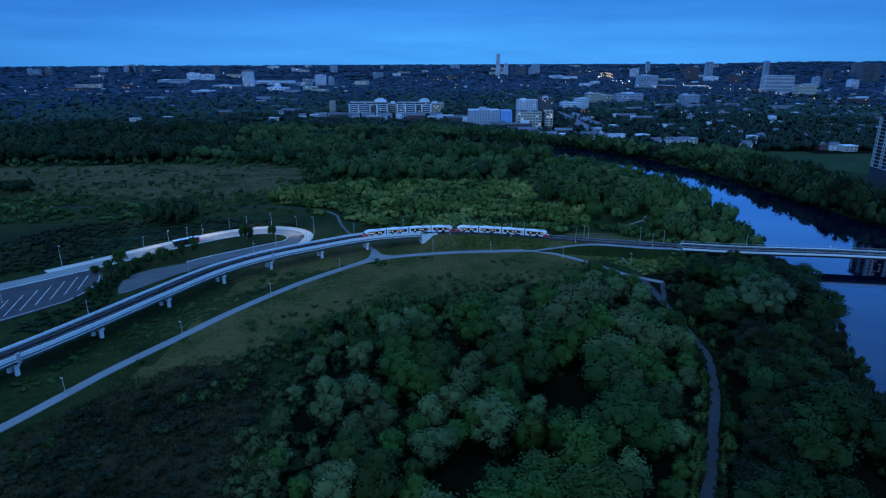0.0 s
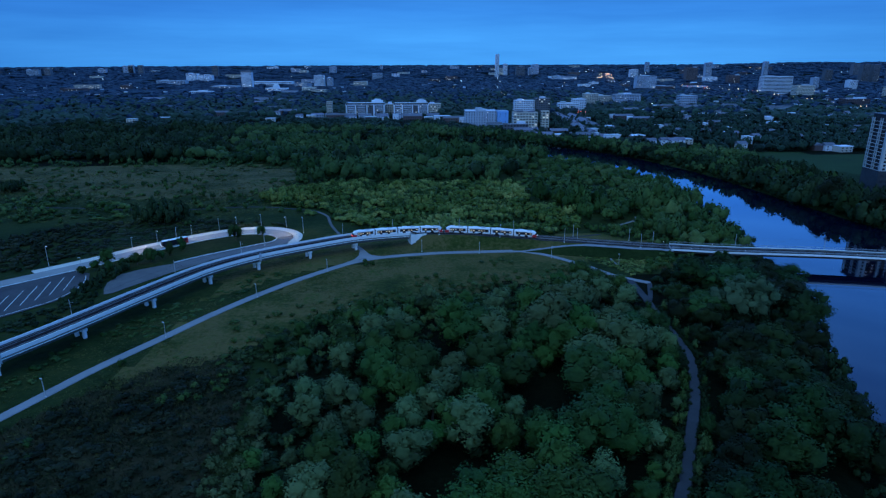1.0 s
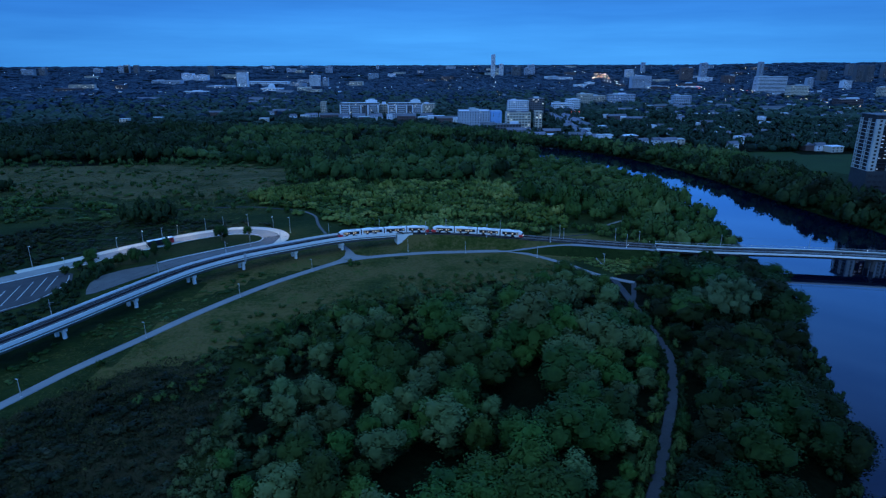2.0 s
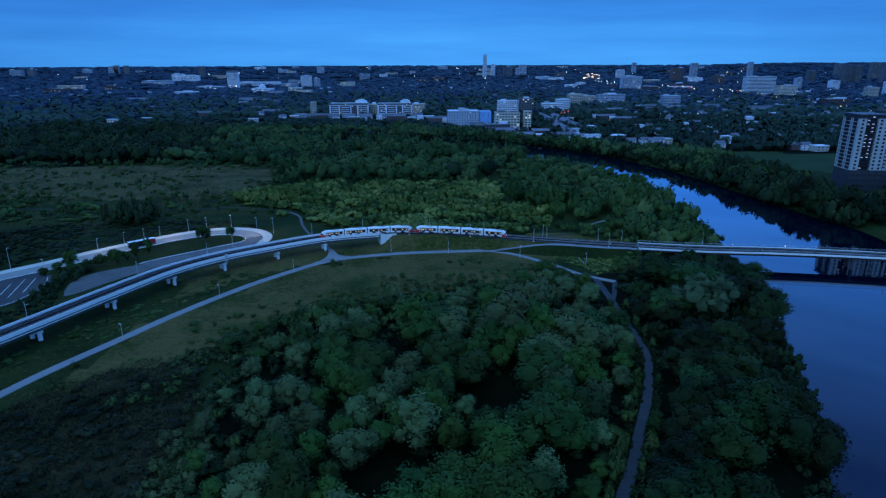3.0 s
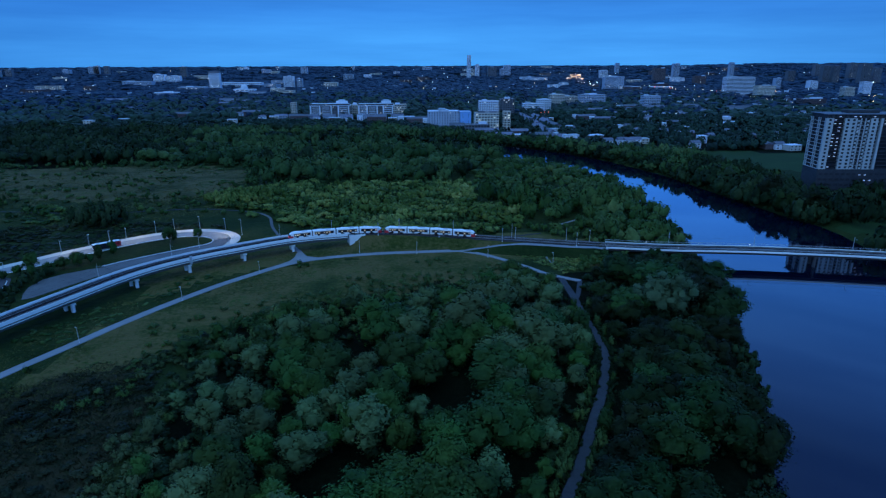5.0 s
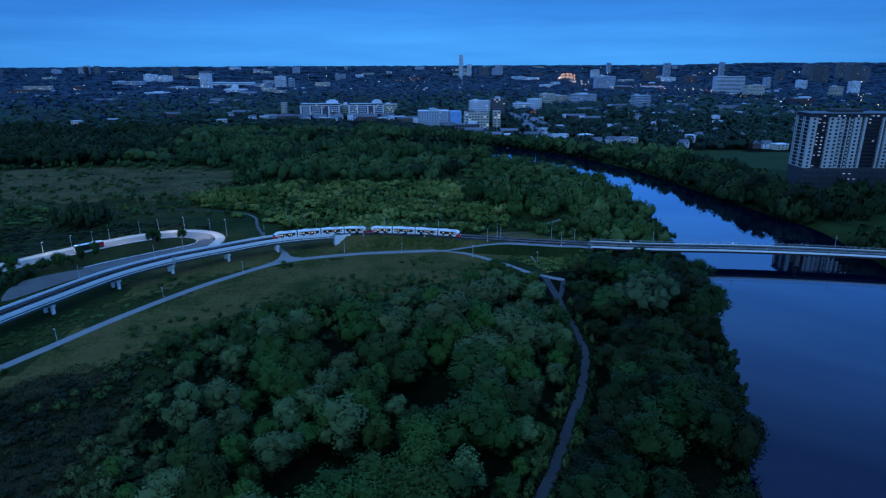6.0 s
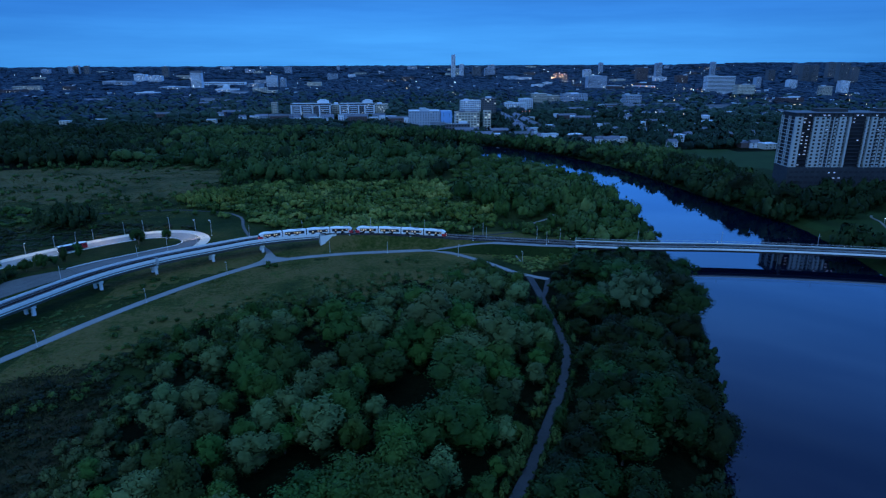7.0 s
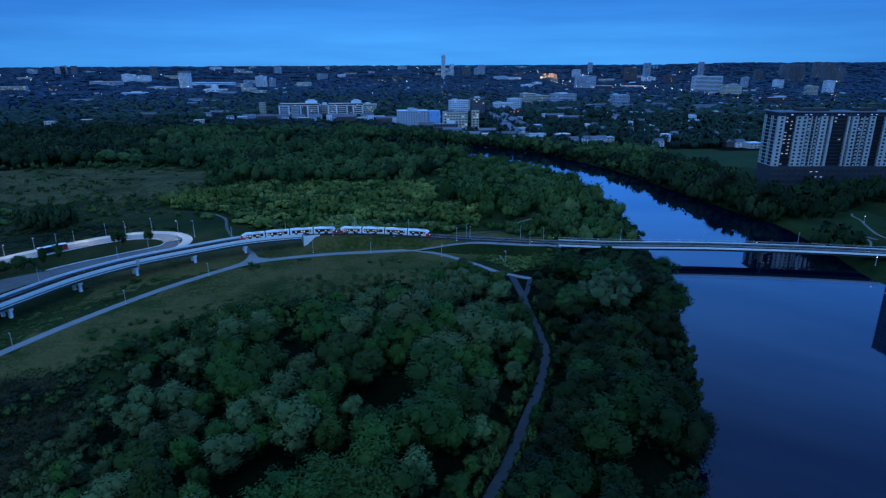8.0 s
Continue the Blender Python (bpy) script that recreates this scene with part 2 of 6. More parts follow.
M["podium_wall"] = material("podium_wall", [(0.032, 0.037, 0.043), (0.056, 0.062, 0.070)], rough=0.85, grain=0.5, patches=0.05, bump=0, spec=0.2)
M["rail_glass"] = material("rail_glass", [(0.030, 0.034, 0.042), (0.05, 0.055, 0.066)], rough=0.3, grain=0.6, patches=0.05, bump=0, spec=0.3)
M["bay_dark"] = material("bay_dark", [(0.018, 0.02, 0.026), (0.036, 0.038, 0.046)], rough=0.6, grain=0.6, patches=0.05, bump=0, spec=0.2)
# the bridge piers' shadow is put into this dark colour
M["dark_shaded_concrete"] = material("dark_shaded_concrete", [(0.05, 0.05, 0.052), (0.085, 0.085, 0.088)], rough=0.85, grain=1.2, patches=0.1, bump=0.1, spec=0.1)
M["wall_blue"] = material("wall_blue", [(0.16, 0.38, 0.72), (0.22, 0.46, 0.80)], rough=0.6, grain=0.8, patches=0.08, bump=0)
M["roof_dark"] = material("roof_dark", [(0.085, 0.095, 0.13), (0.15, 0.16, 0.205)], rough=0.7, grain=0.8, patches=0.08, bump=0, vary=0.35)
# pale roofs carry the same haze blue in their colour
M["roof_pale"] = material("roof_pale", [(0.44, 0.50, 0.57), (0.58, 0.64, 0.70)], rough=0.8, grain=0.6, patches=0.05, bump=0, vary=0.3)
M["window_pane"] = material("window_pane", [(0.015, 0.018, 0.024), (0.04, 0.045, 0.055)], rough=0.15, grain=0.6, bump=0, spec=0.7)

# water: a dark body under a clear gloss that grows towards grazing views
water_mat = bpy.data.materials.new("river_water")
water_mat.use_nodes = True
t = water_mat.node_tree
t.nodes.clear()
place = node(t, "ShaderNodeNewGeometry")
stretch = node(t, "ShaderNodeMapping")
stretch.inputs["Scale"].default_value = (0.5, 0.22, 0.5)
t.links.new(place.outputs["Position"], stretch.inputs[0])
ripple = node(t, "ShaderNodeTexNoise", Scale=1.0, Detail=4.0, Roughness=0.6)
t.links.new(stretch.outputs[0], ripple.inputs["Vector"])
relief = node(t, "ShaderNodeBump", Strength=0.05, Distance=0.06)
t.links.new(ripple.outputs[0], relief.inputs["Height"])
body = node(t, "ShaderNodeBsdfDiffuse", Color=(0.0009, 0.0025, 0.0110, 1))
shine = node(t, "ShaderNodeBsdfGlossy", Roughness=0.03, Color=(0.78, 0.88, 1.0, 1))
facing = node(t, "ShaderNodeLayerWeight", Blend=0.5)
fres = ramp(t, [(0.30, (0.025, 0.025, 0.025)), (0.50, (0.06, 0.06, 0.06)), (0.66, (0.180, 0.180, 0.180)), (0.82, (0.42, 0.42, 0.42))])
t.links.new(facing.outputs["Facing"], fres.inputs[0])
t.links.new(relief.outputs[0], shine.inputs["Normal"])
both = node(t, "ShaderNodeMixShader")
t.links.new(fres.outputs[0], both.inputs[0])
t.links.new(body.outputs[0], both.inputs[1])
t.links.new(shine.outputs[0], both.inputs[2])
t.links.new(both.outputs[0], node(t, "ShaderNodeOutputMaterial").inputs[0])


# ---- building blocks ----
class Shape:
    """Collects faces of one mesh."""

    def __init__(self):
        self.v, self.f = [], []

    def add(self, verts, faces, m=None):
        k = len(self.v)
        self.v += [tuple(m @ Vector(p)) if m else tuple(p) for p in verts]
        self.f += [tuple(i + k for i in face) for face in faces]
        return self

    def box(self, x0, x1, y0, y1, z0, z1, m=None, cut=0.0):
        """A box, its four upright edges and its top cut by a chamfer."""
        if cut <= 0:
            v = [(x, y, z) for z in (z0, z1) for y in (y0, y1) for x in (x0, x1)]
            return self.add(v, [(0, 2, 3, 1), (4, 5, 7, 6), (0, 1, 5, 4), (2, 6, 7, 3), (0, 4, 6, 2), (1, 3, 7, 5)], m)
        c = cut

        def ring(z, d):
            return [(x0 + c + d, y0 + d, z), (x1 - c - d, y0 + d, z), (x1 - d, y0 + c + d, z), (x1 - d, y1 - c - d, z),
                    (x1 - c - d, y1 - d, z), (x0 + c + d, y1 - d, z), (x0 + d, y1 - c - d, z), (x0 + d, y0 + c + d, z)]
        v = ring(z0, 0) + ring(z1 - c, 0) + ring(z1, c * 0.6)
        f = [tuple(range(7, -1, -1)), tuple(range(16, 24))]
        for r in (0, 8):
            f += [(r + i, r + (i + 1) % 8, r + 8 + (i + 1) % 8, r + 8 + i) for i in range(8)]
        return self.add(v, f, m)

    def tube(self, a, b, ra, rb, n=8):
        a, b = Vector(a), Vector(b)
        q = (b - a).to_track_quat("Z", "Y")
        v = []
        for p, r in ((a, ra), (b, rb)):
            v += [p + q @ Vector((r * math.cos(2 * math.pi * i / n), r * math.sin(2 * math.pi * i / n), 0)) for i in range(n)]
        return self.add(v, [(i, (i + 1) % n, n + (i + 1) % n, n + i) for i in range(n)] + [tuple(range(n - 1, -1, -1)), tuple(range(n, 2 * n))])

    def ball(self, c, r, n=8, m=5):
        v = [(c[0] + r * math.sin(math.pi * j / m) * math.cos(2 * math.pi * i / n), c[1] + r * math.sin(math.pi * j / m) * math.sin(2 * math.pi * i / n),
              c[2] + r * math.cos(math.pi * j / m)) for j in range(m + 1) for i in range(n)]
        return self.add(v, [(j * n + i, (j + 1) * n + i, (j + 1) * n + (i + 1) % n, j * n + (i + 1) % n) for j in range(m) for i in range(n)])

    def sweep(self, line, profile, closed=True):
        """A profile of (offset to the left, height) pushed along a line of (x, y, z)."""
        line = [Vector(p) for p in line]
        n = len(profile)
        v = []
        for i, p in enumerate(line):
            d = (line[min(i + 1, len(line) - 1)] - line[max(i - 1, 0)])
            d.z = 0
            d.normalize()
            left = Vector((-d.y, d.x, 0))
            v += [p + left * o + Vector((0, 0, h)) for o, h in profile]
        f = []
        for i in range(len(line) - 1):
            for k in range(n if closed else n - 1):
                a, b = i * n + k, i * n + (k + 1) % n
                f.append((a, a + n, b + n, b))
        if closed:
            f += [tuple(range(n)), tuple(range((len(line) - 1) * n + n - 1, (len(line) - 1) * n - 1, -1))]
        return self.add(v, f)

    def mesh(self, name, mats):
        me = bpy.data.meshes.new(name)
        me.from_pydata(self.v, [], self.f)
        for m in mats if isinstance(mats, (list, tuple)) else [mats]:
            me.materials.append(m)
        me.update()
        return me


def part(name, shape, mat, parent=None, label=""):
    """One mesh object, under a thing or a part if one is given."""
    ob = new(name, shape.mesh(name, mat) if isinstance(shape, Shape) else shape)
    ob.parent = parent
    if label:
        ob["label"] = label
    return ob


def thing(name, label, category, group="", at=None, kind=""):
    ob = new(name)
    ob.empty_display_size = 0.5
    if at is not None:
        ob.matrix_basis = at
    return tagged(ob, label, category, group, kind)


def big_mesh(name, verts, tris, mat):
    """A mesh from number arrays of corners and triangles."""
    me = bpy.data.meshes.new(name)
    me.vertices.add(len(verts))
    me.vertices.foreach_set("co", np.asarray(verts, np.float32).ravel())
    me.loops.add(tris.size)
    me.loops.foreach_set("vertex_index", tris.astype(np.int32).ravel())
    me.polygons.add(len(tris))
    me.polygons.foreach_set("loop_start", np.arange(0, tris.size, tris.shape[1], dtype=np.int32))
    me.update(calc_edges=True)
    me.materials.append(mat)
    return me


def smooth_line(points, step=4.0):
    """A rounded line through points of two or three coordinates, about one point every step metres."""
    p = [np.array(q, float) for q in points]
    p = [2 * p[0] - p[1]] + p + [2 * p[-1] - p[-2]]
    out = []
    for i in range(1, len(p) - 2):
        n = max(2, int(np.linalg.norm(p[i + 1] - p[i]) / step))
        for k in range(n):
            s = k / n
            out.append(0.5 * (2 * p[i] + (p[i + 1] - p[i - 1]) * s + (2 * p[i - 1] - 5 * p[i] + 4 * p[i + 1] - p[i + 2]) * s * s
                              + (3 * p[i] - p[i - 1] - 3 * p[i + 1] + p[i + 2]) * s ** 3))
    out.append(p[-2])
    return np.array(out)


def smooth(a):
    a = np.clip(a, 0, 1)
    return a * a * (3 - 2 * a)


def near_line(x, y, line):
    """Distance of points to a line of (x, y), and the share of the line at which it is met."""
    best, where = np.full(np.shape(x), 1e9), np.zeros(np.shape(x))
    for i in range(len(line) - 1):
        ax, ay, bx, by = line[i][0], line[i][1], line[i + 1][0], line[i + 1][1]
        dx, dy = bx - ax, by - ay
        s = np.clip(((x - ax) * dx + (y - ay) * dy) / (dx * dx + dy * dy), 0, 1)
        d = np.hypot(x - ax - s * dx, y - ay - s * dy)
        where = np.where(d < best, (i + s) / (len(line) - 1), where)
        best = np.minimum(best, d)
    return best, where


def inside(x, y, poly):
    hit = np.zeros(np.shape(x), bool)
    for i in range(len(poly)):
        ax, ay = poly[i]
        bx, by = poly[i - 1]
        cross = ((ay > y) != (by > y)) & (x < (bx - ax) * (y - ay) / (by - ay + 1e-12) + ax)
        hit ^= cross
    return hit


# ---- the lie of the land ----
TRACK = smooth_line([(-215, 30, 7), (-172, 100, 7), (-132.5, 173.8, 7), (-119.5, 200.2, 7), (-106.8, 228.3, 7), (-93.3, 255, 7), (-76, 274.5, 7),
                     (-54, 290.4, 7), (-31, 304, 7), (-4, 313, 6.4), (16, 315.6, 5.9), (42, 312.5, 5.4), (68, 305.8, 4.9), (100, 297, 4.5),
                     (134.5, 288, 4.3), (162.3, 281.6, 4.3), (202.3, 275.5, 4.3), (244.5, 266, 4.3), (283, 255, 4.3), (330, 240, 4.3), (420, 208, 4.3)], 3.0)
WATER = -3.5
LEFT_BANK = smooth_line([(92, -60), (100, 60), (108, 100), (123, 128), (139, 160), (151, 194), (158.5, 216), (169, 242), (179.5, 280), (186, 312),
                         (193, 350), (200, 430), (204, 500), (196, 545), (182, 580), (152, 625), (112, 668), (70, 700), (-20, 735), (-140, 760)], 8)
RIGHT_BANK = smooth_line([(300, -60), (303, 60), (300, 150), (284, 196), (270, 222), (268, 240), (274, 265), (279, 290), (284, 315), (285, 340), (279, 372), (270, 447), (262, 520),
                          (243, 592), (226, 634), (200, 676), (163, 719), (120, 751), (70, 772), (-20, 800), (-140, 820)], 8)
RIVER = [tuple(p) for p in LEFT_BANK] + [tuple(p) for p in RIGHT_BANK[::-1]]


def land(x, y):
    """Height of the ground."""
    x, y = np.asarray(x, float), np.asarray(y, float)
    r = np.hypot(x, y)
    track_y = np.interp(x, TRACK[:, 0], TRACK[:, 1])
    behind = y - track_y
    z = 3.0 * smooth((behind - 6) / 22) * smooth((-20 - x) / 45) * smooth((700 - r) / 250)
    z = z + 0.35 * np.sin(x * 0.037 + 1.3) * np.sin(y * 0.031) * smooth((r - 60) / 100) * smooth((3000 - r) / 1500)
    # the railway embankment
    near = (np.abs(behind) < 60) & (x > -30) & (x < 160)
    top = np.interp(x, TRACK[:, 0], TRACK[:, 2]) - 0.55
    rise = smooth((13 - np.abs(behind)) / 8) * smooth((x + 2.5) / 8) * smooth((131 - x) / 4)
    z = np.where(near, z + (top - z) * rise, z)
    far = (x > 335) & (np.abs(behind) < 60)
    z = np.where(far, z + (top - z) * smooth((22 - np.abs(behind)) / 14) * smooth((x - 338) / 8), z)
    # the river bed
    close = (y < 840) & (x > -160) & (x < 420)
    if np.any(close):
        xs, ys = x[close] if x.shape else x, y[close] if y.shape else y
        dl, _ = near_line(xs, ys, LEFT_BANK)
        dr, _ = near_line(xs, ys, RIGHT_BANK)
        d = np.minimum(dl, dr)
        wet = inside(xs, ys, RIVER)
        shore = np.where(wet, WATER - 0.12 * np.minimum(d, 16), WATER + 3.5 * smooth((d + 0.5) / 10))
        low = smooth((14 - d) / 10)
        if x.shape:
            zz = z[close]
            z[close] = np.where(wet, shore, np.where(d < 12, np.minimum(zz, zz * (1 - low) + shore * low), zz))
        else:
            z = np.where(wet, shore, np.where(d < 12, np.minimum(z, z * (1 - low) + shore * low), z))
    # the plain climbs towards low hills
    z = z + 66 * smooth((r - 2300) / 2650)
    z = z + 14 * smooth((r - 3300) / 1500) * smooth((x - 0.42 * y) / 900) * smooth(y / 500)
    return z


def lay(points, lift=0.0):
    p = np.asarray(points, float)
    return [(a, b, c + lift) for a, b, c in zip(p[:, 0], p[:, 1], land(p[:, 0], p[:, 1]))]


def spread(lo, hi, fine_lo, fine_hi, step, grow):
    """Grid lines: even between fine_lo and fine_hi, wider and wider outside."""
    mid = list(np.arange(fine_lo, fine_hi + 0.1, step))
    up, s = [mid[-1]], step
    while up[-1] < hi:
        s *= grow
        up.append(up[-1] + s)
    down, s = [mid[0]], step
    while down[-1] > lo:
        s *= grow
        down.append(down[-1] - s)
    return np.array(down[:0:-1] + mid + up[1:])


gx = spread(-4950, 4950, -230, 330, 3.6, 1.07)
gy = spread(-4950, 4950, 90, 340, 3.6, 1.06)
px, py = np.meshgrid(gx, gy)
rr = np.hypot(px, py)
pull = np.minimum(1, 4940 / np.maximum(rr, 1))
px, py = px * pull, py * pull
pz = land(px.ravel(), py.ravel())
nx, ny = len(gx), len(gy)
idx = np.arange(nx * ny).reshape(ny, nx)
quads = np.stack([idx[:-1, :-1], idx[:-1, 1:], idx[1:, 1:], idx[1:, :-1]], -1).reshape(-1, 4)
ground = new("ground", big_mesh("ground", np.stack([px.ravel(), py.ravel(), pz], -1), quads, M["rough_grass"]))
ground.data.polygons.foreach_set("use_smooth", np.ones(len(quads), bool))
WOOD_AREA = [(-40, 40), (-36, 110), (-40, 156), (-40, 190), (-26, 214), (14, 234), (62, 254), (93, 258), (112, 252), (150, 280), (182, 282), (172, 242), (160, 214), (152, 190), (141, 158), (112, 98), (95, 40), (0, 30)]
MEADOW_AREA = [(-100, 168), (-86, 200), (-64, 240), (-40, 271), (-20, 284), (14, 291), (58, 293), (66, 286), (84, 266), (92, 256), (40, 238), (-8, 220), (-30, 214), (-50, 196), (-62, 172), (-80, 150)]
FIELD_AREA = [(-640, 450), (-420, 428), (-300, 440), (-190, 425), (-130, 420), (-108, 440), (-98, 470), (-112, 545), (-165, 572), (-390, 582), (-640, 596)]
LAWNS = ([(322, 505), (318, 562), (302, 634), (330, 640), (400, 632), (480, 622), (540, 600), (540, 520), (470, 486), (390, 510)],
         [(288, 335), (292, 318), (290, 300), (300, 290), (330, 300), (360, 330), (345, 352), (318, 338)])
mid = np.stack([px.ravel()[quads].mean(1), py.ravel()[quads].mean(1)], -1)
fine_cells = (np.abs(mid[:, 0] - 20) < 700) & (mid[:, 1] > 30) & (mid[:, 1] < 660)
stray = np.zeros_like(mid)
stray[fine_cells] = [(noise.noise(Vector((x * 0.06, y * 0.06, 1.0))), noise.noise(Vector((x * 0.06, y * 0.06, 8.0)))) for x, y in mid[fine_cells]]
mid = mid + 11.0 * stray
slot = np.where(inside(mid[:, 0], mid[:, 1], FIELD_AREA), 1, 0)
for lawn in LAWNS:
    slot[inside(mid[:, 0], mid[:, 1], lawn)] = 2
ground.data.materials.append(M["field_turf"])
ground.data.materials.append(M["lawn"])
ground.data.materials.append(M["shaded_floor"])
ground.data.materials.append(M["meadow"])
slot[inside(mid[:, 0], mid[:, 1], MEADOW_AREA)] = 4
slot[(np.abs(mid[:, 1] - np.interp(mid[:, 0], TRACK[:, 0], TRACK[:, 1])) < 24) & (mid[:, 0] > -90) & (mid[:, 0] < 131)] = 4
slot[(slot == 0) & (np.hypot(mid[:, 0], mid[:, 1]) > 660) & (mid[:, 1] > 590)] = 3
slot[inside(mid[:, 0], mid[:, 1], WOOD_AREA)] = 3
ground.data.materials.append(M["heath"])
slot[inside(mid[:, 0], mid[:, 1], [(-170, 40), (-134, 100), (-108, 144), (-90, 168), (-72, 180), (-54, 178), (-46, 140), (-42, 100), (-46, 40)])] = 5
ground.data.polygons.foreach_set("material_index", slot.astype(np.int32))
tagged(ground, "rough dark meadow and woodland ground reaching the horizon", "ground", kind="structure")

water = new("water", Shape().add([(-160, -70, WATER), (420, -70, WATER), (420, 840, WATER), (-160, 840, WATER)], [(0, 1, 2, 3)]).mesh("water", water_mat))
tagged(water, "calm dark river mirroring the blue evening sky", "river", kind="structure")

# ---- paths and roads ----
def ribbon(name, points, width, mat, lift, label, category, step=4.0):
    line = smooth_line(points, step)
    s = Shape()
    h = width / 2
    s.sweep(lay(line, lift + 0.1), [(h, -0.06), (h - 0.15, 0.0), (-h + 0.15, 0.0), (-h, -0.06), (-h - 0.25, -0.5), (h + 0.25, -0.5)])
    s.f = [face[::-1] for face in s.f]
    ob = new(name, s.mesh(name, mat))
    return tagged(ob, label, category, kind="structure")


PATH_LINE = [(-150, 75), (-133, 110), (-116.3, 142.8), (-108.5, 159.8), (-101.8, 175), (-90, 197.2), (-79.2, 218.4), (-67.2, 238.2), (-55.1, 254.9), (-41.7, 269.7),
             (-31.9, 279.4), (-21, 286), (-7, 290.3), (13.5, 294), (34.2, 295.3), (58.1, 296.5), (72, 295.6), (86, 294), (100, 290.6), (115, 286.6), (131, 283.6)]
PATH_ARC = smooth_line(PATH_LINE, 4)
ramp_line = smooth_line([(58.1, 296.5, 0.3), (72, 295.6, 0.8), (86, 294, 1.6), (100, 290.6, 2.4), (115, 286.6, 3.0), (131, 283.4, 3.3)], 3.0)
ramp_line[:, 2] = np.maximum(ramp_line[:, 2], land(ramp_line[:, 0], ramp_line[:, 1]) + 0.25)
ramp_path = Shape().sweep([tuple(q) for q in ramp_line], [(1.7, 0), (-1.7, 0), (-1.75, -0.3), (1.75, -0.3)])
tagged(new("path_ramp", ramp_path.mesh("path_ramp", M["path"])), "grey asphalt footpath climbing beside the track to the bridge", "path", kind="structure")
ramp_bank = Shape().sweep([tuple(q) for q in ramp_line], [(2.6, -0.12), (-2.6, -0.12), (-8.0, -3.9), (4.0, -3.9)])
tagged(new("ground_ramp", ramp_bank.mesh("ground_ramp", M["rough_grass"])), "grassy earth slope under the climbing footpath", "embankment", kind="structure")
ribbon("path_main", PATH_LINE[:16] + [(66, 296.2)], 3.7, M["path"], 0.16, "grey asphalt footpath curving beside the railway", "path")
ribbon("path_branch", [(55, 296.3), (67.1, 289.5), (77.6, 279), (85, 270), (91, 261), (97, 254.6), (106.4, 247.6)], 2.7, M["path"], 0.18, "grey asphalt footpath forking off towards the trees", "path")
RIVER_PATH = [(98.6, 252.6), (98.3, 240), (97.9, 230), (97.3, 221), (96.2, 206), (95.3, 190.5), (93.9, 177), (90.3, 165.5), (85, 152.4), (79, 140), (74.4, 131), (70, 122), (65.6, 114), (61.5, 107), (49, 84)]
ribbon("path_river_fork", [(106.2, 247.6), (103.6, 240), (100.8, 232), (97.6, 225)], 1.9, M["river_path"], 0.165, "grey gravel footpath forking round a grass triangle", "path", 2.0)
ribbon("path_river", RIVER_PATH, 2.9, M["river_path"], 0.18, "grey gravel footpath winding between trees beside the river", "path")
ribbon("path_fork", [(-22, 287), (-25, 294), (-28.5, 302), (-33, 310)], 2.4, M["path"], 0.2, "grey footpath passing under the viaduct", "path", 3.0)
ribbon("path_fork", [(-33, 310), (-41, 322), (-50, 343), (-55, 362), (-60, 370), (-64, 374)], 1.5, M["gravel"], 0.2, "narrow worn gravel footpath behind the viaduct", "path", 3.0)
ribbon("path_fork", [(-35, 277.5), (-29, 285.5), (-26.6, 292), (-27.5, 299)], 1.8, M["path"], 0.19, "grey footpath flaring into the fork", "path", 2.0)
ribbon("path_fork", [(-15, 288.4), (-21.5, 290.6), (-25.6, 295), (-28.5, 302)], 1.6, M["path"], 0.185, "grey footpath flaring into the fork", "path", 2.0)
ribbon("trail", [(99.6, 270.5), (99.0, 280), (99.2, 289.5)], 0.45, M["path"], 0.2, "narrow pale strip of concrete edging", "kerb", 2.0)
ribbon("trail", [(118, 340), (127.7, 348.6), (134, 353.7), (138, 358), (140.1, 364.8)], 1.5, M["trail"], 0.2, "pale gravel trail behind the railway", "path", 3.0)
ribbon("trail", [(134, 353.7), (137, 350), (135.4, 345.9)], 1.3, M["trail"], 0.2, "pale gravel trail behind the railway", "path", 2.0)
ribbon("trail", [(80.4, 320), (91.9, 321), (105.8, 325)], 0.8, M["river_path"], 0.2, "pale gravel strip behind the railway", "path", 2.0)
ribbon("trail", [(-62, 372.5), (-66, 376.5), (-82, 383), (-110, 390), (-170, 384), (-230, 392), (-330, 402)], 0.8, M["river_path"], 0.16, "faint worn track across the meadow", "path", 6.0)
ribbon("bank_path", [(342, 342), (337.6, 336.2), (335.6, 327.7), (328.6, 314.8), (320.7, 299.2), (318.1, 290), (320, 281)], 1.2, M["trail"], 0.2, "pale narrow footpath on the far river bank", "path", 3.0)
ribbon("bank_path", [(308.1, 309.6), (306.3, 301.1), (308.4, 295), (310.5, 285.3)], 2.4, M["gravel"], 0.2, "bare gravel slope on the far river bank", "path", 2.0)
ribbon("bank_path", [(300.7, 285.4), (305.5, 288), (304.5, 283), (298, 275)], 0.9, M["trail"], 0.2, "pale narrow footpath on the far river bank", "path", 2.0)

LOOP = [(-240, 178), (-214, 210), (-190, 236), (-169, 257.5), (-153, 275), (-136, 297), (-115, 317.5), (-96, 327.5), (-80, 326), (-71.5, 317), (-72.5, 306.5), (-84, 297), (-103, 281.5), (-112, 272)]
ribbon("road_loop", LOOP[:10], 9.0, M["road_pale"], 0.2, "pale concrete bus loop road", "road", 3.0)
ribbon("road_return", LOOP[9:], 8.6, M["asphalt"], 0.215, "grey asphalt return lane of the bus loop", "road", 3.0)
edge = smooth_line(LOOP[3:11], 3.0)


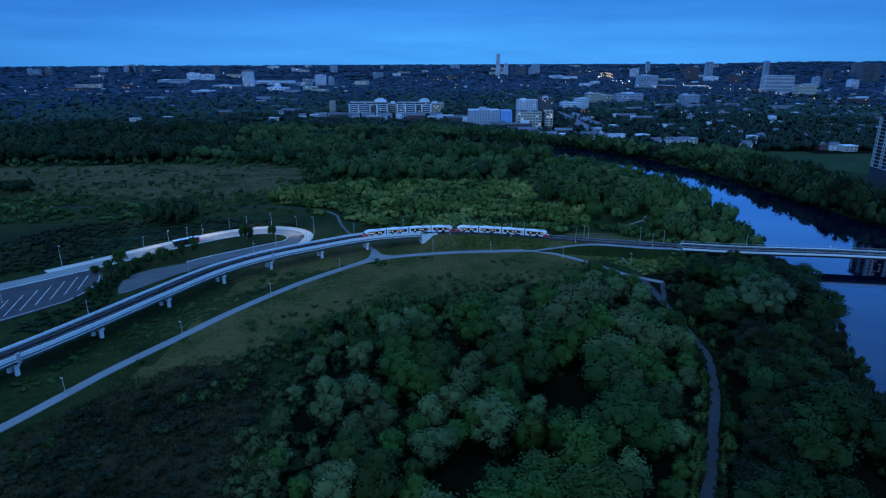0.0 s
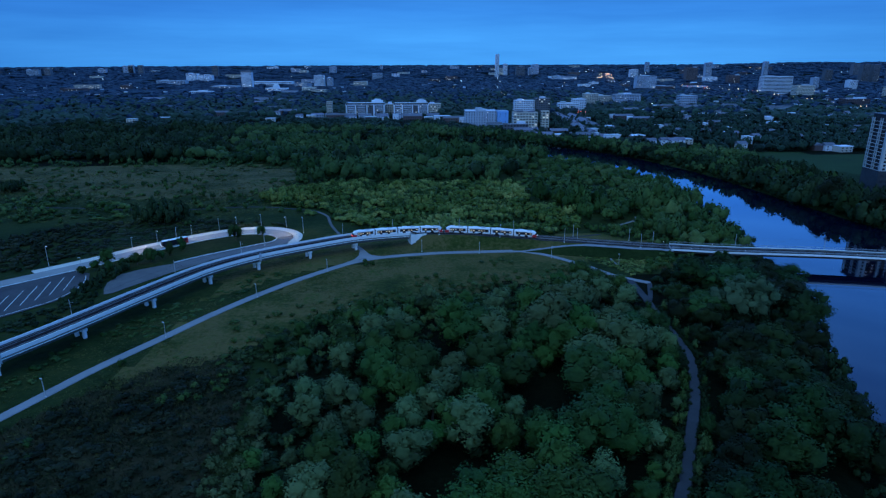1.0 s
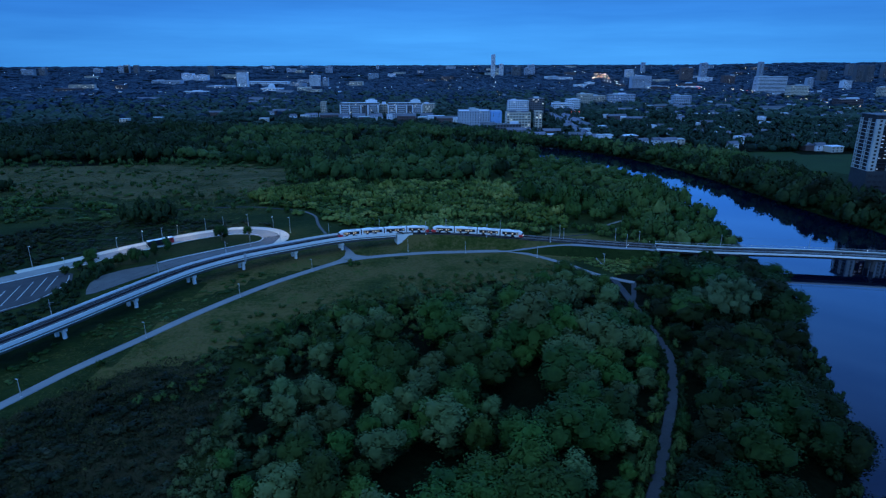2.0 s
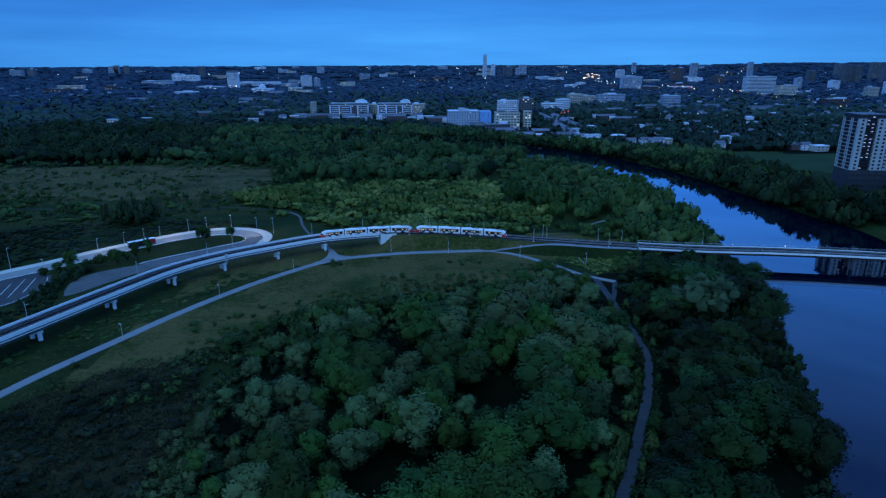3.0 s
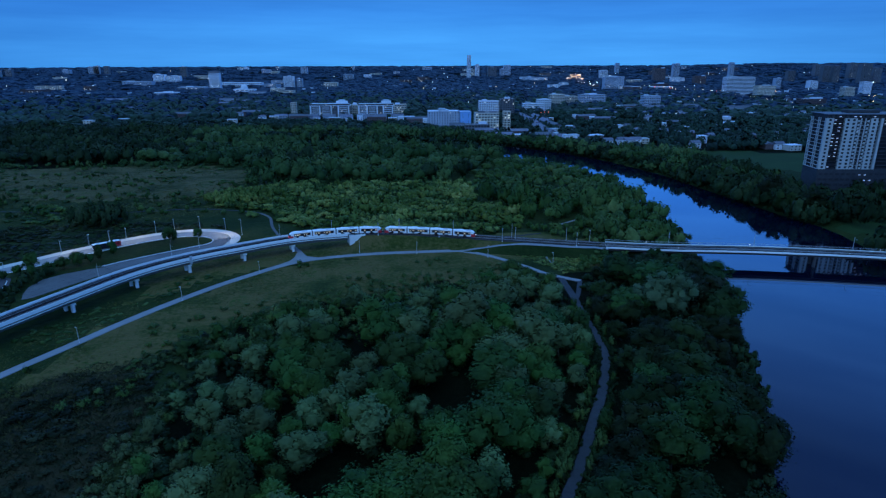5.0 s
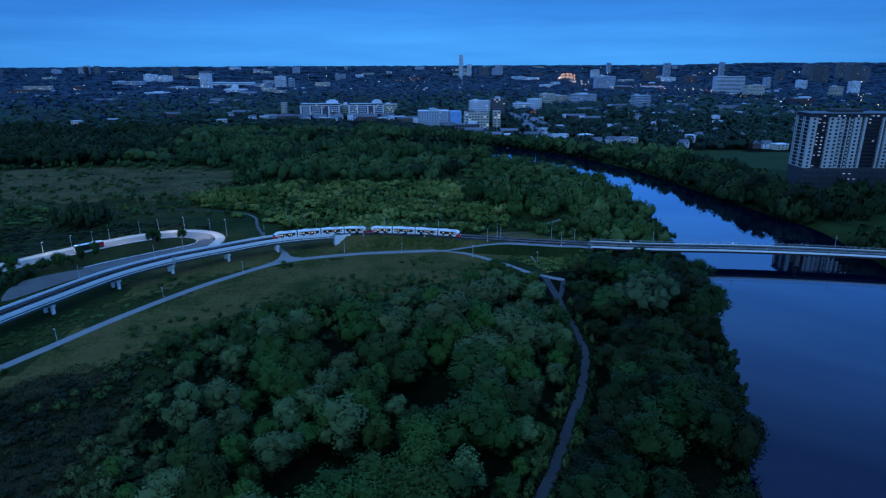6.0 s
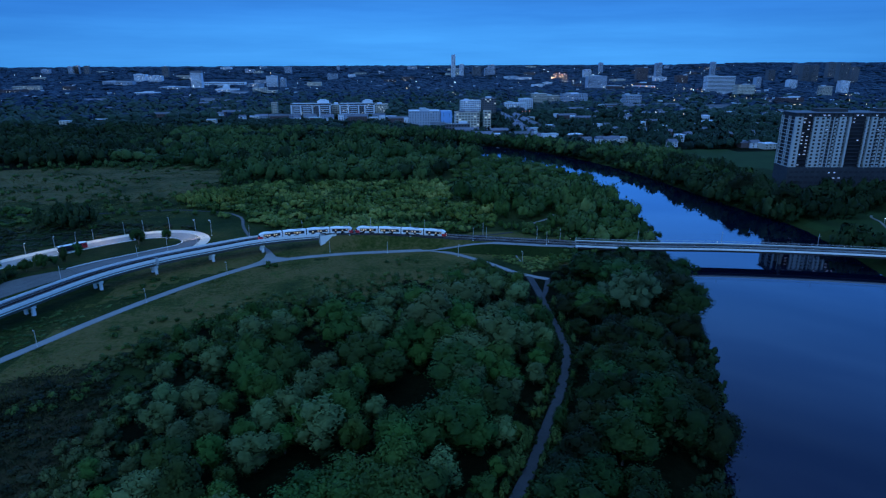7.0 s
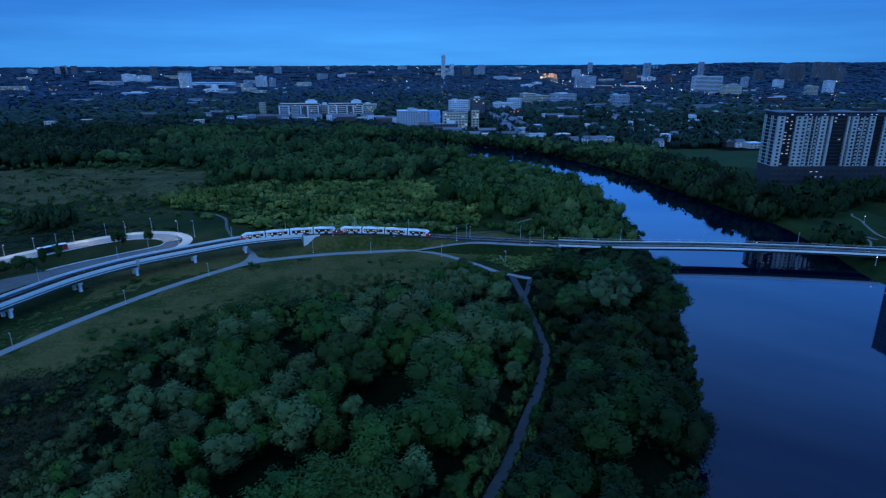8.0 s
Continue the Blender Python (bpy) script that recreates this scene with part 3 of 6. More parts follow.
def offset_line(line, off):
    line = np.asarray(line, float)
    d = np.gradient(line[:, :2], axis=0)
    d /= np.linalg.norm(d, axis=1)[:, None]
    return line[:, :2] + np.stack([-d[:, 1], d[:, 0]], -1) * off


s = Shape()
s.sweep(lay(offset_line(edge, 7.0), 0.34), [(2.5, 0.0), (-2.35, 0.0), (-2.5, -0.04), (-2.5, -0.3), (2.5, -0.3)])
tagged(new("pavement_loop", s.mesh("pavement_loop", M["road_concrete"])), "raised pale concrete kerb strip round the outside of the bus loop", "kerb", kind="structure")
s = Shape()
s.sweep(lay(offset_line(smooth_line(LOOP, 3.0), -4.7), 0.32), [(0.2, 0.0), (-0.2, 0.0), (-0.2, -0.3), (0.2, -0.3)])
tagged(new("kerb_loop", s.mesh("kerb_loop", M["concrete"])), "narrow concrete kerb round the grass island", "kerb", kind="structure")


def patch(name, outline, mat, lift, label, category):
    """A flat area of ground inside an outline, following the land."""
    bm = bmesh.new()
    bm.faces.new([bm.verts.new((x, y, float(land(x, y)) + lift)) for x, y in outline])
    me = bpy.data.meshes.new(name)
    bmesh.ops.triangulate(bm, faces=bm.faces)
    bm.to_mesh(me)
    bm.free()
    me.materials.append(mat)
    return tagged(new(name, me), label, category, kind="structure")


LOT = [(-155, 263), (-147, 259.5), (-142.8, 250.6), (-141.2, 238.5), (-143.6, 226.4), (-149.4, 218), (-156, 209.5), (-172, 191), (-190, 174), (-222, 205), (-200, 231), (-182, 250)]
patch("road_lot", LOT, M["dark_asphalt"], 0.26, "dark asphalt layover lot with white bay lines", "parking lot")
lot = thing("bay_markings", "white painted bay lines on dark asphalt", "road marking", kind="structure")
for k in range(9):
    a = Vector((-147.0 - 2.65 * k, 238.5 - 5.25 * k, 0))
    b = a + Vector((-6.0, 21.0, 0)) * (0.85 if k == 0 else 1.0)
    za, zb = float(land(a.x, a.y)) + 0.31, float(land(b.x, b.y)) + 0.31
    part("bay_line", Shape().sweep([(a.x, a.y, za), (b.x, b.y, zb)], [(0.14, 0), (-0.14, 0), (-0.14, -0.02), (0.14, -0.02)]), M["line_paint"], lot)
part("edge_line", Shape().sweep(lay(smooth_line([(-147.5, 257), (-144, 249.5), (-142.6, 239), (-144.8, 227.4), (-150.4, 219.5), (-157, 211), (-173, 192.5), (-188, 178)], 3), 0.32),
                                [(0.14, 0), (-0.14, 0), (-0.14, -0.02), (0.14, -0.02)]), M["line_paint"], lot)
patch("path_apron", [(-33, 280.5), (-27, 285.2), (-18, 288.4), (-24, 291.5), (-27, 298), (-28.9, 298), (-28.6, 291), (-30, 285.5)], M["path"], 0.29, "grey asphalt flare where the footpaths meet", "path")
patch("gravel_yard", [(-133, 258), (-128, 264.5), (-121, 270), (-112, 275.6), (-104, 278), (-99, 277.5), (-104, 271), (-111, 261), (-118, 249), (-125, 236), (-128, 234), (-131, 240), (-133.5, 248)], M["gravel"], 0.14,
      "bare grey gravel yard beside the viaduct", "gravel")


# ---- the railway: viaduct, embankment track, river bridge ----
def cut_line(x0, x1):
    return [tuple(p) for p in TRACK if x0 <= p[0] <= x1]


def frame_at(x):
    """Place and heading of the track at an x."""
    i = int(np.argmin(np.abs(TRACK[:, 0] - x)))
    i = min(max(i, 1), len(TRACK) - 2)
    d = TRACK[i + 1] - TRACK[i - 1]
    y, z = np.interp(x, TRACK[:, 0], TRACK[:, 1]), np.interp(x, TRACK[:, 0], TRACK[:, 2])
    return Vector((x, y, z)), math.atan2(d[1], d[0])


def beside(x, off, up=0.0):
    p, a = frame_at(x)
    return Vector((p.x - math.sin(a) * off, p.y + math.cos(a) * off, p.z + up))


via = cut_line(-215, -3)
viaduct = thing("railway_viaduct", "pale concrete railway viaduct curving on twin-column piers", "viaduct")
part("deck", Shape().sweep(via, [(4.75, -0.6), (-4.75, -0.6), (-4.75, -1.3), (-2.8, -1.75), (2.8, -1.75), (4.75, -1.3)]), M["shaded_concrete"], viaduct)
part("girder", Shape().sweep(via, [(2.9, -1.74), (-2.9, -1.74), (-2.5, -3.3), (2.5, -3.3)]), M["shaded_concrete"], viaduct, "box girder with its shadow put into a darker concrete colour")
part("parapet", Shape().sweep(via, [(-4.76, -1.45), (-4.70, 0.72), (-4.62, 0.8), (-4.42, 0.8), (-4.36, 0.72), (-4.36, -0.6), (-4.70, -0.6)]), M["concrete"], viaduct)
part("parapet", Shape().sweep(via, [(4.76, -1.45), (4.70, 0.52), (4.62, 0.6), (4.42, 0.6), (4.36, 0.52), (4.36, -0.6), (4.70, -0.6)][::-1]), M["concrete"], viaduct)
part("track_slab", Shape().sweep(via, [(4.34, -0.6), (4.34, -0.40), (-4.34, -0.40), (-4.34, -0.6)]), M["ballast"], viaduct, "dark track slab")
for off in (-2.1, 2.1):
    part("plinth", Shape().sweep(via, [(off + 1.45, -0.6), (off + 1.35, -0.22), (off - 1.35, -0.22), (off - 1.45, -0.6)]), M["ballast"], viaduct, "dark track bed")
part("walkway", Shape().sweep(via, [(0.5, -0.6), (0.5, -0.12), (-0.5, -0.12), (-0.5, -0.6)]), M["ballast"], viaduct)
for x in (-157, -132.5, -119.5, -106.8, -93, -76, -54, -32):
    p, a = frame_at(x)
    m = Matrix.Translation(p) @ pose(0, 0, 0, 0, 0, math.degrees(a))
    foot = float(land(p.x, p.y)) - p.z
    pier = part("pier", Shape().box(-0.95, 0.95, -3.1, 3.1, -4.15, -3.28, m, cut=0.12), M["concrete"], viaduct)
    for side in (-2.15, 2.15):
        part("column", Shape().box(-0.62, 0.62, side - 0.62, side + 0.62, foot - 0.8, -4.13, m, cut=0.2), M["concrete"], pier)
    if x in (-132.5, -76):
        part("pilaster", Shape().box(-0.55, 0.55, -5.2, -4.72, -2.3, 1.45, m, cut=0.08), M["galvanised"], viaduct, "dull grey mast bracket on the parapet")
p, a = frame_at(-2)
m = Matrix.Translation(p) @ pose(0, 0, 0, 0, 0, math.degrees(a))
part("abutment", Shape().box(-1.2, 1.6, -4.9, 4.9, -7, -0.62, m, cut=0.05), M["concrete"], viaduct)
for side in (-1, 1):
    y0, y1 = side * 4.45, side * 4.85
    quad = [(1.6, -0.2), (7.4, -0.2), (7.4, -0.8), (3.6, -3.2), (1.6, -3.9)]
    v = [(x, y, z) for y in (y0, y1) for x, z in quad]
    n = len(quad)
    wing = Shape().add(v, [tuple(range(n)), tuple(range(2 * n - 1, n - 1, -1))] + [(i, n + i, n + (i + 1) % n, (i + 1) % n) for i in range(n)], m)
    part("wing_wall", wing, M["concrete"], viaduct, "sloping concrete wing wall at the embankment")

bank = cut_line(-2, 131)
track = thing("railway_track", "double railway track with steel rails on dark ballast", "railway track")
part("ballast_bed", Shape().sweep(bank, [(4.6, -0.75), (3.9, -0.24), (-3.9, -0.24), (-4.6, -0.75)]), M["ballast"], track)
whole = [tuple(q) for q in TRACK]
for off in (-2.82, -1.38, 1.38, 2.82):
    part("rail", Shape().sweep(whole, [(off + 0.07, -0.22), (off + 0.05, -0.04), (off - 0.05, -0.04), (off - 0.07, -0.22)]), M["rail_steel"], track)
for off in (-4.3, 4.3):
    part("cable_trough", Shape().sweep(bank, [(off + 0.22, -0.7), (off + 0.22, -0.36), (off - 0.22, -0.36), (off - 0.22, -0.7)]), M["dark_shaded_concrete"], track)

span = cut_line(129, 345)
bridge = thing("railway_bridge", "long low concrete railway bridge crossing the river", "bridge")
part("deck", Shape().sweep(span, [(4.75, -0.6), (-4.75, -0.6), (-4.75, -1.0), (-4.2, -1.25), (4.2, -1.25), (4.75, -1.0)]), M["concrete"], bridge)
for off in (-3.3, -1.1, 1.1, 3.3):
    part("girder", Shape().sweep(span, [(off + 0.5, -1.25), (off - 0.5, -1.25), (off - 0.5, -2.35), (off + 0.5, -2.35)]), M["girder_dark"], bridge, "dark girder under the bridge deck")
part("parapet", Shape().sweep(span, [(-4.95, -1.05), (-4.90, -0.15), (-4.6, -0.15), (-4.6, -0.6), (-4.78, -0.6)]), M["concrete"], bridge)
part("parapet", Shape().sweep(span, [(4.95, -1.05), (4.90, -0.15), (4.6, -0.15), (4.6, -0.6), (4.78, -0.6)][::-1]), M["concrete"], bridge)
for off in (-4.75, 4.75):
    part("handrail", Shape().sweep(span, [(off + 0.05, 0.95), (off - 0.05, 0.95), (off - 0.05, 1.05), (off + 0.05, 1.05)]), M["galvanised"], bridge)
    part("handrail", Shape().sweep(span, [(off + 0.03, 0.57), (off - 0.03, 0.57), (off - 0.03, 0.63), (off + 0.03, 0.63)]), M["galvanised"], bridge)
    for k in range(len(span) // 2):
        q, a = frame_at(span[2 * k][0])
        c = beside(span[2 * k][0], off)
        part("rail_post", Shape().box(c.x - 0.04, c.x + 0.04, c.y - 0.04, c.y + 0.04, c.z - 0.2, c.z + 1.0), M["galvanised"], bridge)
part("track_bed", Shape().sweep(span, [(3.9, -0.6), (3.7, -0.22), (-3.7, -0.22), (-3.9, -0.6)]), M["ballast"], bridge, "dark track bed")
for x in (150, 231, 300):
    p, a = frame_at(x)
    m = Matrix.Translation(p) @ pose(0, 0, 0, 0, 0, math.degrees(a))
    pier = part("pier", Shape().box(-0.8, 0.8, -4.2, 4.2, -3.3, -2.35, m, cut=0.12), M["dark_shaded_concrete"], bridge)
    foot = min(float(land(p.x, p.y)), WATER) - p.z - 1
    for side in (-2.6, 2.6):
        part("column", Shape().box(-0.7, 0.7, side - 0.8, side + 0.8, foot, -3.28, m, cut=0.25), M["dark_shaded_concrete"], pier)
for x in (131.0, 344):
    p, a = frame_at(x)
    m = Matrix.Translation(p) @ pose(0, 0, 0, 0, 0, math.degrees(a))
    part("abutment", Shape().box(-1.2, 1.0, -5.0, 5.0, -7, -1.27, m), M["dark_shaded_concrete"], bridge)


# ---- overhead line masts and wires ----
def mast(x, off, height=6.6):
    c = beside(x, off)
    base = c.z - 0.7
    tall = thing("overhead_line_mast", "slim galvanised steel mast with a cantilever arm beside the track", "line mast", "masts along the railway")
    tall.location = (c.x, c.y, base)
    part("pole", Shape().tube((0, 0, 0), (0, 0, height + 0.7), 0.13, 0.09), M["galvanised"], tall)
    inward = (beside(x, off * 0.45) - c)
    part("arm", Shape().tube((0, 0, height - 0.6), (inward.x, inward.y, height - 0.1), 0.05, 0.04, 6), M["galvanised"], tall)
    part("foot", Shape().box(-0.3, 0.3, -0.3, 0.3, 0, 0.25, cut=0.05), M["concrete"], tall)


for x in (-160, -137, -119, -99, -79.5, -58, -36):
    mast(x, 4.56)
for x in (-11, 24, 53, 84, 112, 163, 205, 250, 295):
    mast(x, 4.75)
for x in (13, 47, 80, 117):
    mast(x, -4.75)
wires = thing("overhead_wires", "thin dark contact wires hung above both tracks", "cable")
for off in (-2.1, 2.1):
    part("contact_wire", Shape().sweep(whole, [(off + 0.012, 5.3), (off - 0.012, 5.3), (off - 0.012, 5.33), (off + 0.012, 5.33)]), M["black_part"], wires)

# small white marker lights along the parapets of the bridge
for k, x in enumerate((118, 129, 141, 152, 166, 178, 190, 203, 217, 231, 246, 262, 279)):
    c = beside(x, 4.75 if k % 2 else -2.0, 0.25 if k % 2 else -0.2)
    light = thing("walkway_light", "small lit white walkway light on the railway bridge", "light", "walkway lights")
    light.location = c
    part("housing", Shape().box(-0.12, 0.12, -0.12, 0.12, -0.02, 0.22, cut=0.03), M["galvanised"], light)
    part("lens", Shape().ball((0, 0, 0.3), 0.11, 8, 5), M["white_lamp"], light)


# ---- trains ----
def rounded_car(length, width, z0, z1, nose_front, nose_back):
    """A car body, its roof edges rounded; a nose tapers an end."""
    half = width / 2
    prof = [(-half + 0.05, z0), (-half, z0 + 0.5), (-half, z1 - 0.28), (-half + 0.08, z1 - 0.09), (-half + 0.28, z1), (half - 0.28, z1), (half - 0.08, z1 - 0.09), (half, z1 - 0.28), (half, z0 + 0.5), (half - 0.05, z0)]
    s = Shape()
    n = len(prof)
    rings = []
    xs = [0, length]
    if nose_back:
        xs = [0, 0.35, 1.1, 2.2] + [length]
    if nose_front:
        xs = xs[:-1] + [length - 2.2, length - 1.1, length - 0.35, length]
    for x in xs:
        e = 1.0
        if nose_back and x < 2.2:
            e = 1 - 0.42 * (1 - x / 2.2) ** 2
        if nose_front and x > length - 2.2:
            e = 1 - 0.42 * (1 - (length - x) / 2.2) ** 2
        rings.append([(x, y * (0.55 + 0.45 * e), z0 + (z - z0) * e) for y, z in prof])
    v = [p for r in rings for p in r]
    f = [tuple(range(n - 1, -1, -1)), tuple(range((len(rings) - 1) * n, len(rings) * n))]
    for i in range(len(rings) - 1):
        f += [(i * n + k, i * n + (k + 1) % n, (i + 1) * n + (k + 1) % n, (i + 1) * n + k) for k in range(n)]
    return s.add(v, f)


CAR, GAP = 11.9, 0.6


def train(x_start, group):
    unit = thing("light_rail_train", "white light rail train, red ends and warm lit windows", "train", group)
    p, a = frame_at(x_start)
    unit.matrix_basis = Matrix.Translation(p) @ pose(0, 0, 0, 0, 0, math.degrees(a))
    back = unit.matrix_basis.inverted()
    i0 = x_start
    for k in range(4):
        tail = beside(i0, -2.1)
        x1 = i0 + CAR * 0.98
        for _ in range(12):
            head = beside(x1, -2.1)
            x1 += (CAR - (head - tail).length) * 0.9
        head = beside(x1, -2.1)
        d = head - tail
        m = back @ Matrix.Translation(tail) @ pose(0, 0, 0, 0, -math.degrees(math.atan2(d.z, math.hypot(d.x, d.y))), math.degrees(math.atan2(d.y, d.x)))
        car = part("car", rounded_car(CAR, 2.65, 0.35, 3.45, k == 3, k == 0), M["train_white"], unit)
        car.matrix_basis = m
        lo, hi = (2.4 if k == 0 else 0.9), (CAR - 2.4 if k == 3 else CAR - 0.9)
        for side in (-1, 1):
            y = side * 1.332
            part("window_band", Shape().box(lo, hi, y - 0.012, y + 0.012, 1.25, 2.72), M["black_part"], car, "black window band")
            places = np.linspace(lo + 0.75, hi - 0.75, 7)
            for q, x in enumerate(places):
                if q % 7 in (1, 4):
                    part("door", Shape().box(x - 0.62, x + 0.62, y - 0.02, y + 0.02, 0.5, 2.66), M["black_part"], car)
                    part("door_pane", Shape().box(x - 0.3, x + 0.3, y - 0.027, y + 0.027, 1.6, 2.3), M["warm_pane"], car)
                else:
                    part("window", Shape().box(x - 0.34, x + 0.34, y - 0.022, y + 0.022, 1.8, 2.25), M["warm_pane"] if (q * 3 + k + (side > 0)) % 5 < 2 else M["black_part"], car)
        part("roof_unit", Shape().box(CAR * 0.2, CAR * 0.45, -0.85, 0.85, 3.4, 3.72, cut=0.1), M["train_white"], car)
        part("roof_unit", Shape().box(CAR * 0.58, CAR * 0.8, -0.85, 0.85, 3.4, 3.66, cut=0.1), M["galvanised"], car)
        for x in ((CAR * 0.28, CAR * 0.75) if k in (0, 2) else (CAR * 0.55,)):
            part("bogie", Shape().box(x - 1.1, x + 1.1, -1.345, 1.345, 0.05, 0.95, cut=0.15), M["black_part"], car)
        if k in (0, 3):
            x = -0.06 if k == 0 else CAR + 0.06
            sign = -1 if k == 0 else 1
            part("windscreen", Shape().box(min(x, x - sign * 1.3), max(x, x - sign * 1.3), -1.2, 1.2, 1.7, 2.5, cut=0.1), M["dark_glass"], car)
            part("nose", Shape().box(min(x, x - sign * 2.3), max(x, x - sign * 2.3), -1.36, 1.36, 0.3, 1.7, cut=0.12), M["train_red"], car, "red painted train nose")
            for y in (-0.75, 0.75):
                part("headlight" if k == 3 else "tail_light", Shape().ball((x + sign * 0.02, y, 1.15), 0.12, 8, 5), M["white_lamp"] if k == 3 else M["red_lamp"], car)
        if k < 3:
            part("gangway", Shape().box(CAR - 0.05, CAR + GAP + 0.05, -1.26, 1.26, 0.45, 3.3), M["black_part"], car, "black rubber gangway bellows")
        i0 = x1 + GAP * d.x / d.length
    return i0


end = train(-33.6, "coupled trains")
train(end + 1.3, "coupled trains")


# ---- the bus on the loop ----
bus = thing("city_bus", "black and red city bus with white roof on loop road", "bus")
bus.matrix_basis = Matrix.Translation((-126.5, 304.5, float(land(-126.5, 304.5)) + 0.22)) @ pose(0, 0, 0, 0, 0, 42)
body = part("body", Shape().box(-6.6, 6.6, -1.27, 1.27, 0.35, 3.05, cut=0.16), M["black_part"], bus, "black lower body")
part("rear", Shape().box(3.9, 6.64, -1.3, 1.3, 0.4, 2.95, cut=0.16), M["train_red"], body, "red painted rear end")
part("roof", Shape().box(-6.5, 6.5, -1.15, 1.15, 3.0, 3.35, cut=0.14), M["train_white"], bus, "white roof")
part("roof_pod", Shape().box(1.5, 4.6, -0.8, 0.8, 3.3, 3.6, cut=0.1), M["train_white"], bus)
for side in (-1, 1):
    y = side * 1.28
    part("window_band", Shape().box(-5.9, 5.9, y - 0.012, y + 0.012, 1.45, 2.65), M["black_part"], body)
    part("skirt", Shape().box(-6.3, 4.5, y - 0.016, y + 0.016, 0.45, 1.0), M["black_part"], body, "dark lower side panel")
    for x in np.linspace(-5.2, 5.2, 7):
        part("window", Shape().box(x - 0.6, x + 0.6, y - 0.02, y + 0.02, 1.6, 2.45), M["window_pane"], body)
    for x in (-4.0, 3.9):
        wheel = part("wheel", Shape().tube((x, y - 0.14, 0.48), (x, y + 0.14, 0.48), 0.48, 0.48, 14), M["black_part"], bus)
        part("hub", Shape().tube((x, y - 0.16, 0.48), (x, y + 0.16, 0.48), 0.24, 0.24, 10), M["galvanised"], wheel)
part("windscreen", Shape().box(-6.63, -6.5, -1.05, 1.05, 1.3, 2.8, cut=0.04), M["dark_glass"], bus)
for y in (-0.9, 0.9):
    part("headlight", Shape().ball((-6.62, y, 0.8), 0.13, 8, 5), M["white_lamp"], bus)
    part("tail_light", Shape().ball((6.62, y, 1.1), 0.12, 8, 5), M["red_lamp"], bus)


# ---- lamp posts ----
def path_lamp(x, y, height=6.0, lit=False, turn=0.0, label="slim pale grey lamp post beside the footpath", group="lamps along the footpath", reach=0.9):
    post = thing("lamp_post", label, "lamp post", group)
    post.matrix_basis = pose(x, y, float(land(x, y)), 0, 0, turn)
    part("base", Shape().tube((0, 0, -0.3), (0, 0, 0.35), 0.24, 0.2, 8), M["concrete"], post)
    part("pole", Shape().tube((0, 0, 0.3), (0, 0, height), 0.12, 0.08, 8), M["lamp_white"], post)
    head = part("lamp_head", Shape().box(-0.1, reach, -0.17, 0.17, height - 0.02, height + 0.16, cut=0.05), M["lamp_white"], post)
    part("lens", Shape().box(0.3, reach - 0.08, -0.13, 0.13, height - 0.06, height - 0.025), M["white_lamp"] if lit else M["window_pane"], head)
    return post


for x, y, turn in ((-107.6, 158.9, 150), (-88.3, 198.3, 150), (-66, 237, 140), (-41, 268, 130), (3.7, 297.5, 100), (33.5, 293.2, 270), (69.3, 284.5, 40), (86.5, 301.8, 90), (125.7, 297.5, 90), (-128, 122, 150)):
    path_lamp(x, y, turn=turn)
long = path_lamp(99.6, 271.5, 6.0, turn=200)
for x, y, h in ((-169.5, 267.0, 11), (-145.3, 297.2, 6.5), (-137.5, 309, 6.5), (-130, 315.6, 6.5), (-123.5, 320.5, 6.5), (-113, 334.0, 6.5), (-104, 337.5, 6.5), (-90, 338.5, 7.5), (-75, 336, 6.5), (-63, 325, 9)):
    path_lamp(x, y, h, turn=math.degrees(math.atan2(305 - y, -110 - x)), label="tall pale lamp post at the edge of the bus loop", group="lamps round the bus loop", lit=True)
path_lamp(-156.5, 270, 4.5, turn=200, label="low curved pale lamp post at the lot entrance", group="lamps round the bus loop")
path_lamp(-170, 226, 9, turn=20, label="tall pale lamp post in the asphalt lot", group="lamps round the bus loop")
path_lamp(-78.5, 300.5, 6, turn=20, label="pale lamp post beside the loop road", group="lamps round the bus loop")
for x, y in ((-140, 298), (-118, 319), (-97, 333), (-72, 322)):
    glow = new("loop_lamp_light", bpy.data.lights.new("loop_lamp_light", "SPOT"))
    glow.data.energy, glow.data.color, glow.data.spot_size, glow.data.shadow_soft_size = 1900, (1.0, 0.80, 0.56), radians(150), 0.3
    glow.matrix_world = look((x, y, float(land(x, y)) + 7.5), (x + 0.1, y - 1.0, float(land(x, y))))

# ---- plants ----
def sphere_grid(level):
    bm = bmesh.new()
    bmesh.ops.create_icosphere(bm, subdivisions=level, radius=1.0)
    bm.verts.ensure_lookup_table()
    v = np.array([p.co for p in bm.verts])
    f = np.array([[p.index for p in q.verts] for q in bm.faces])
    bm.free()
    return v, f


BALL1 = sphere_grid(1)
bv, bf = BALL1


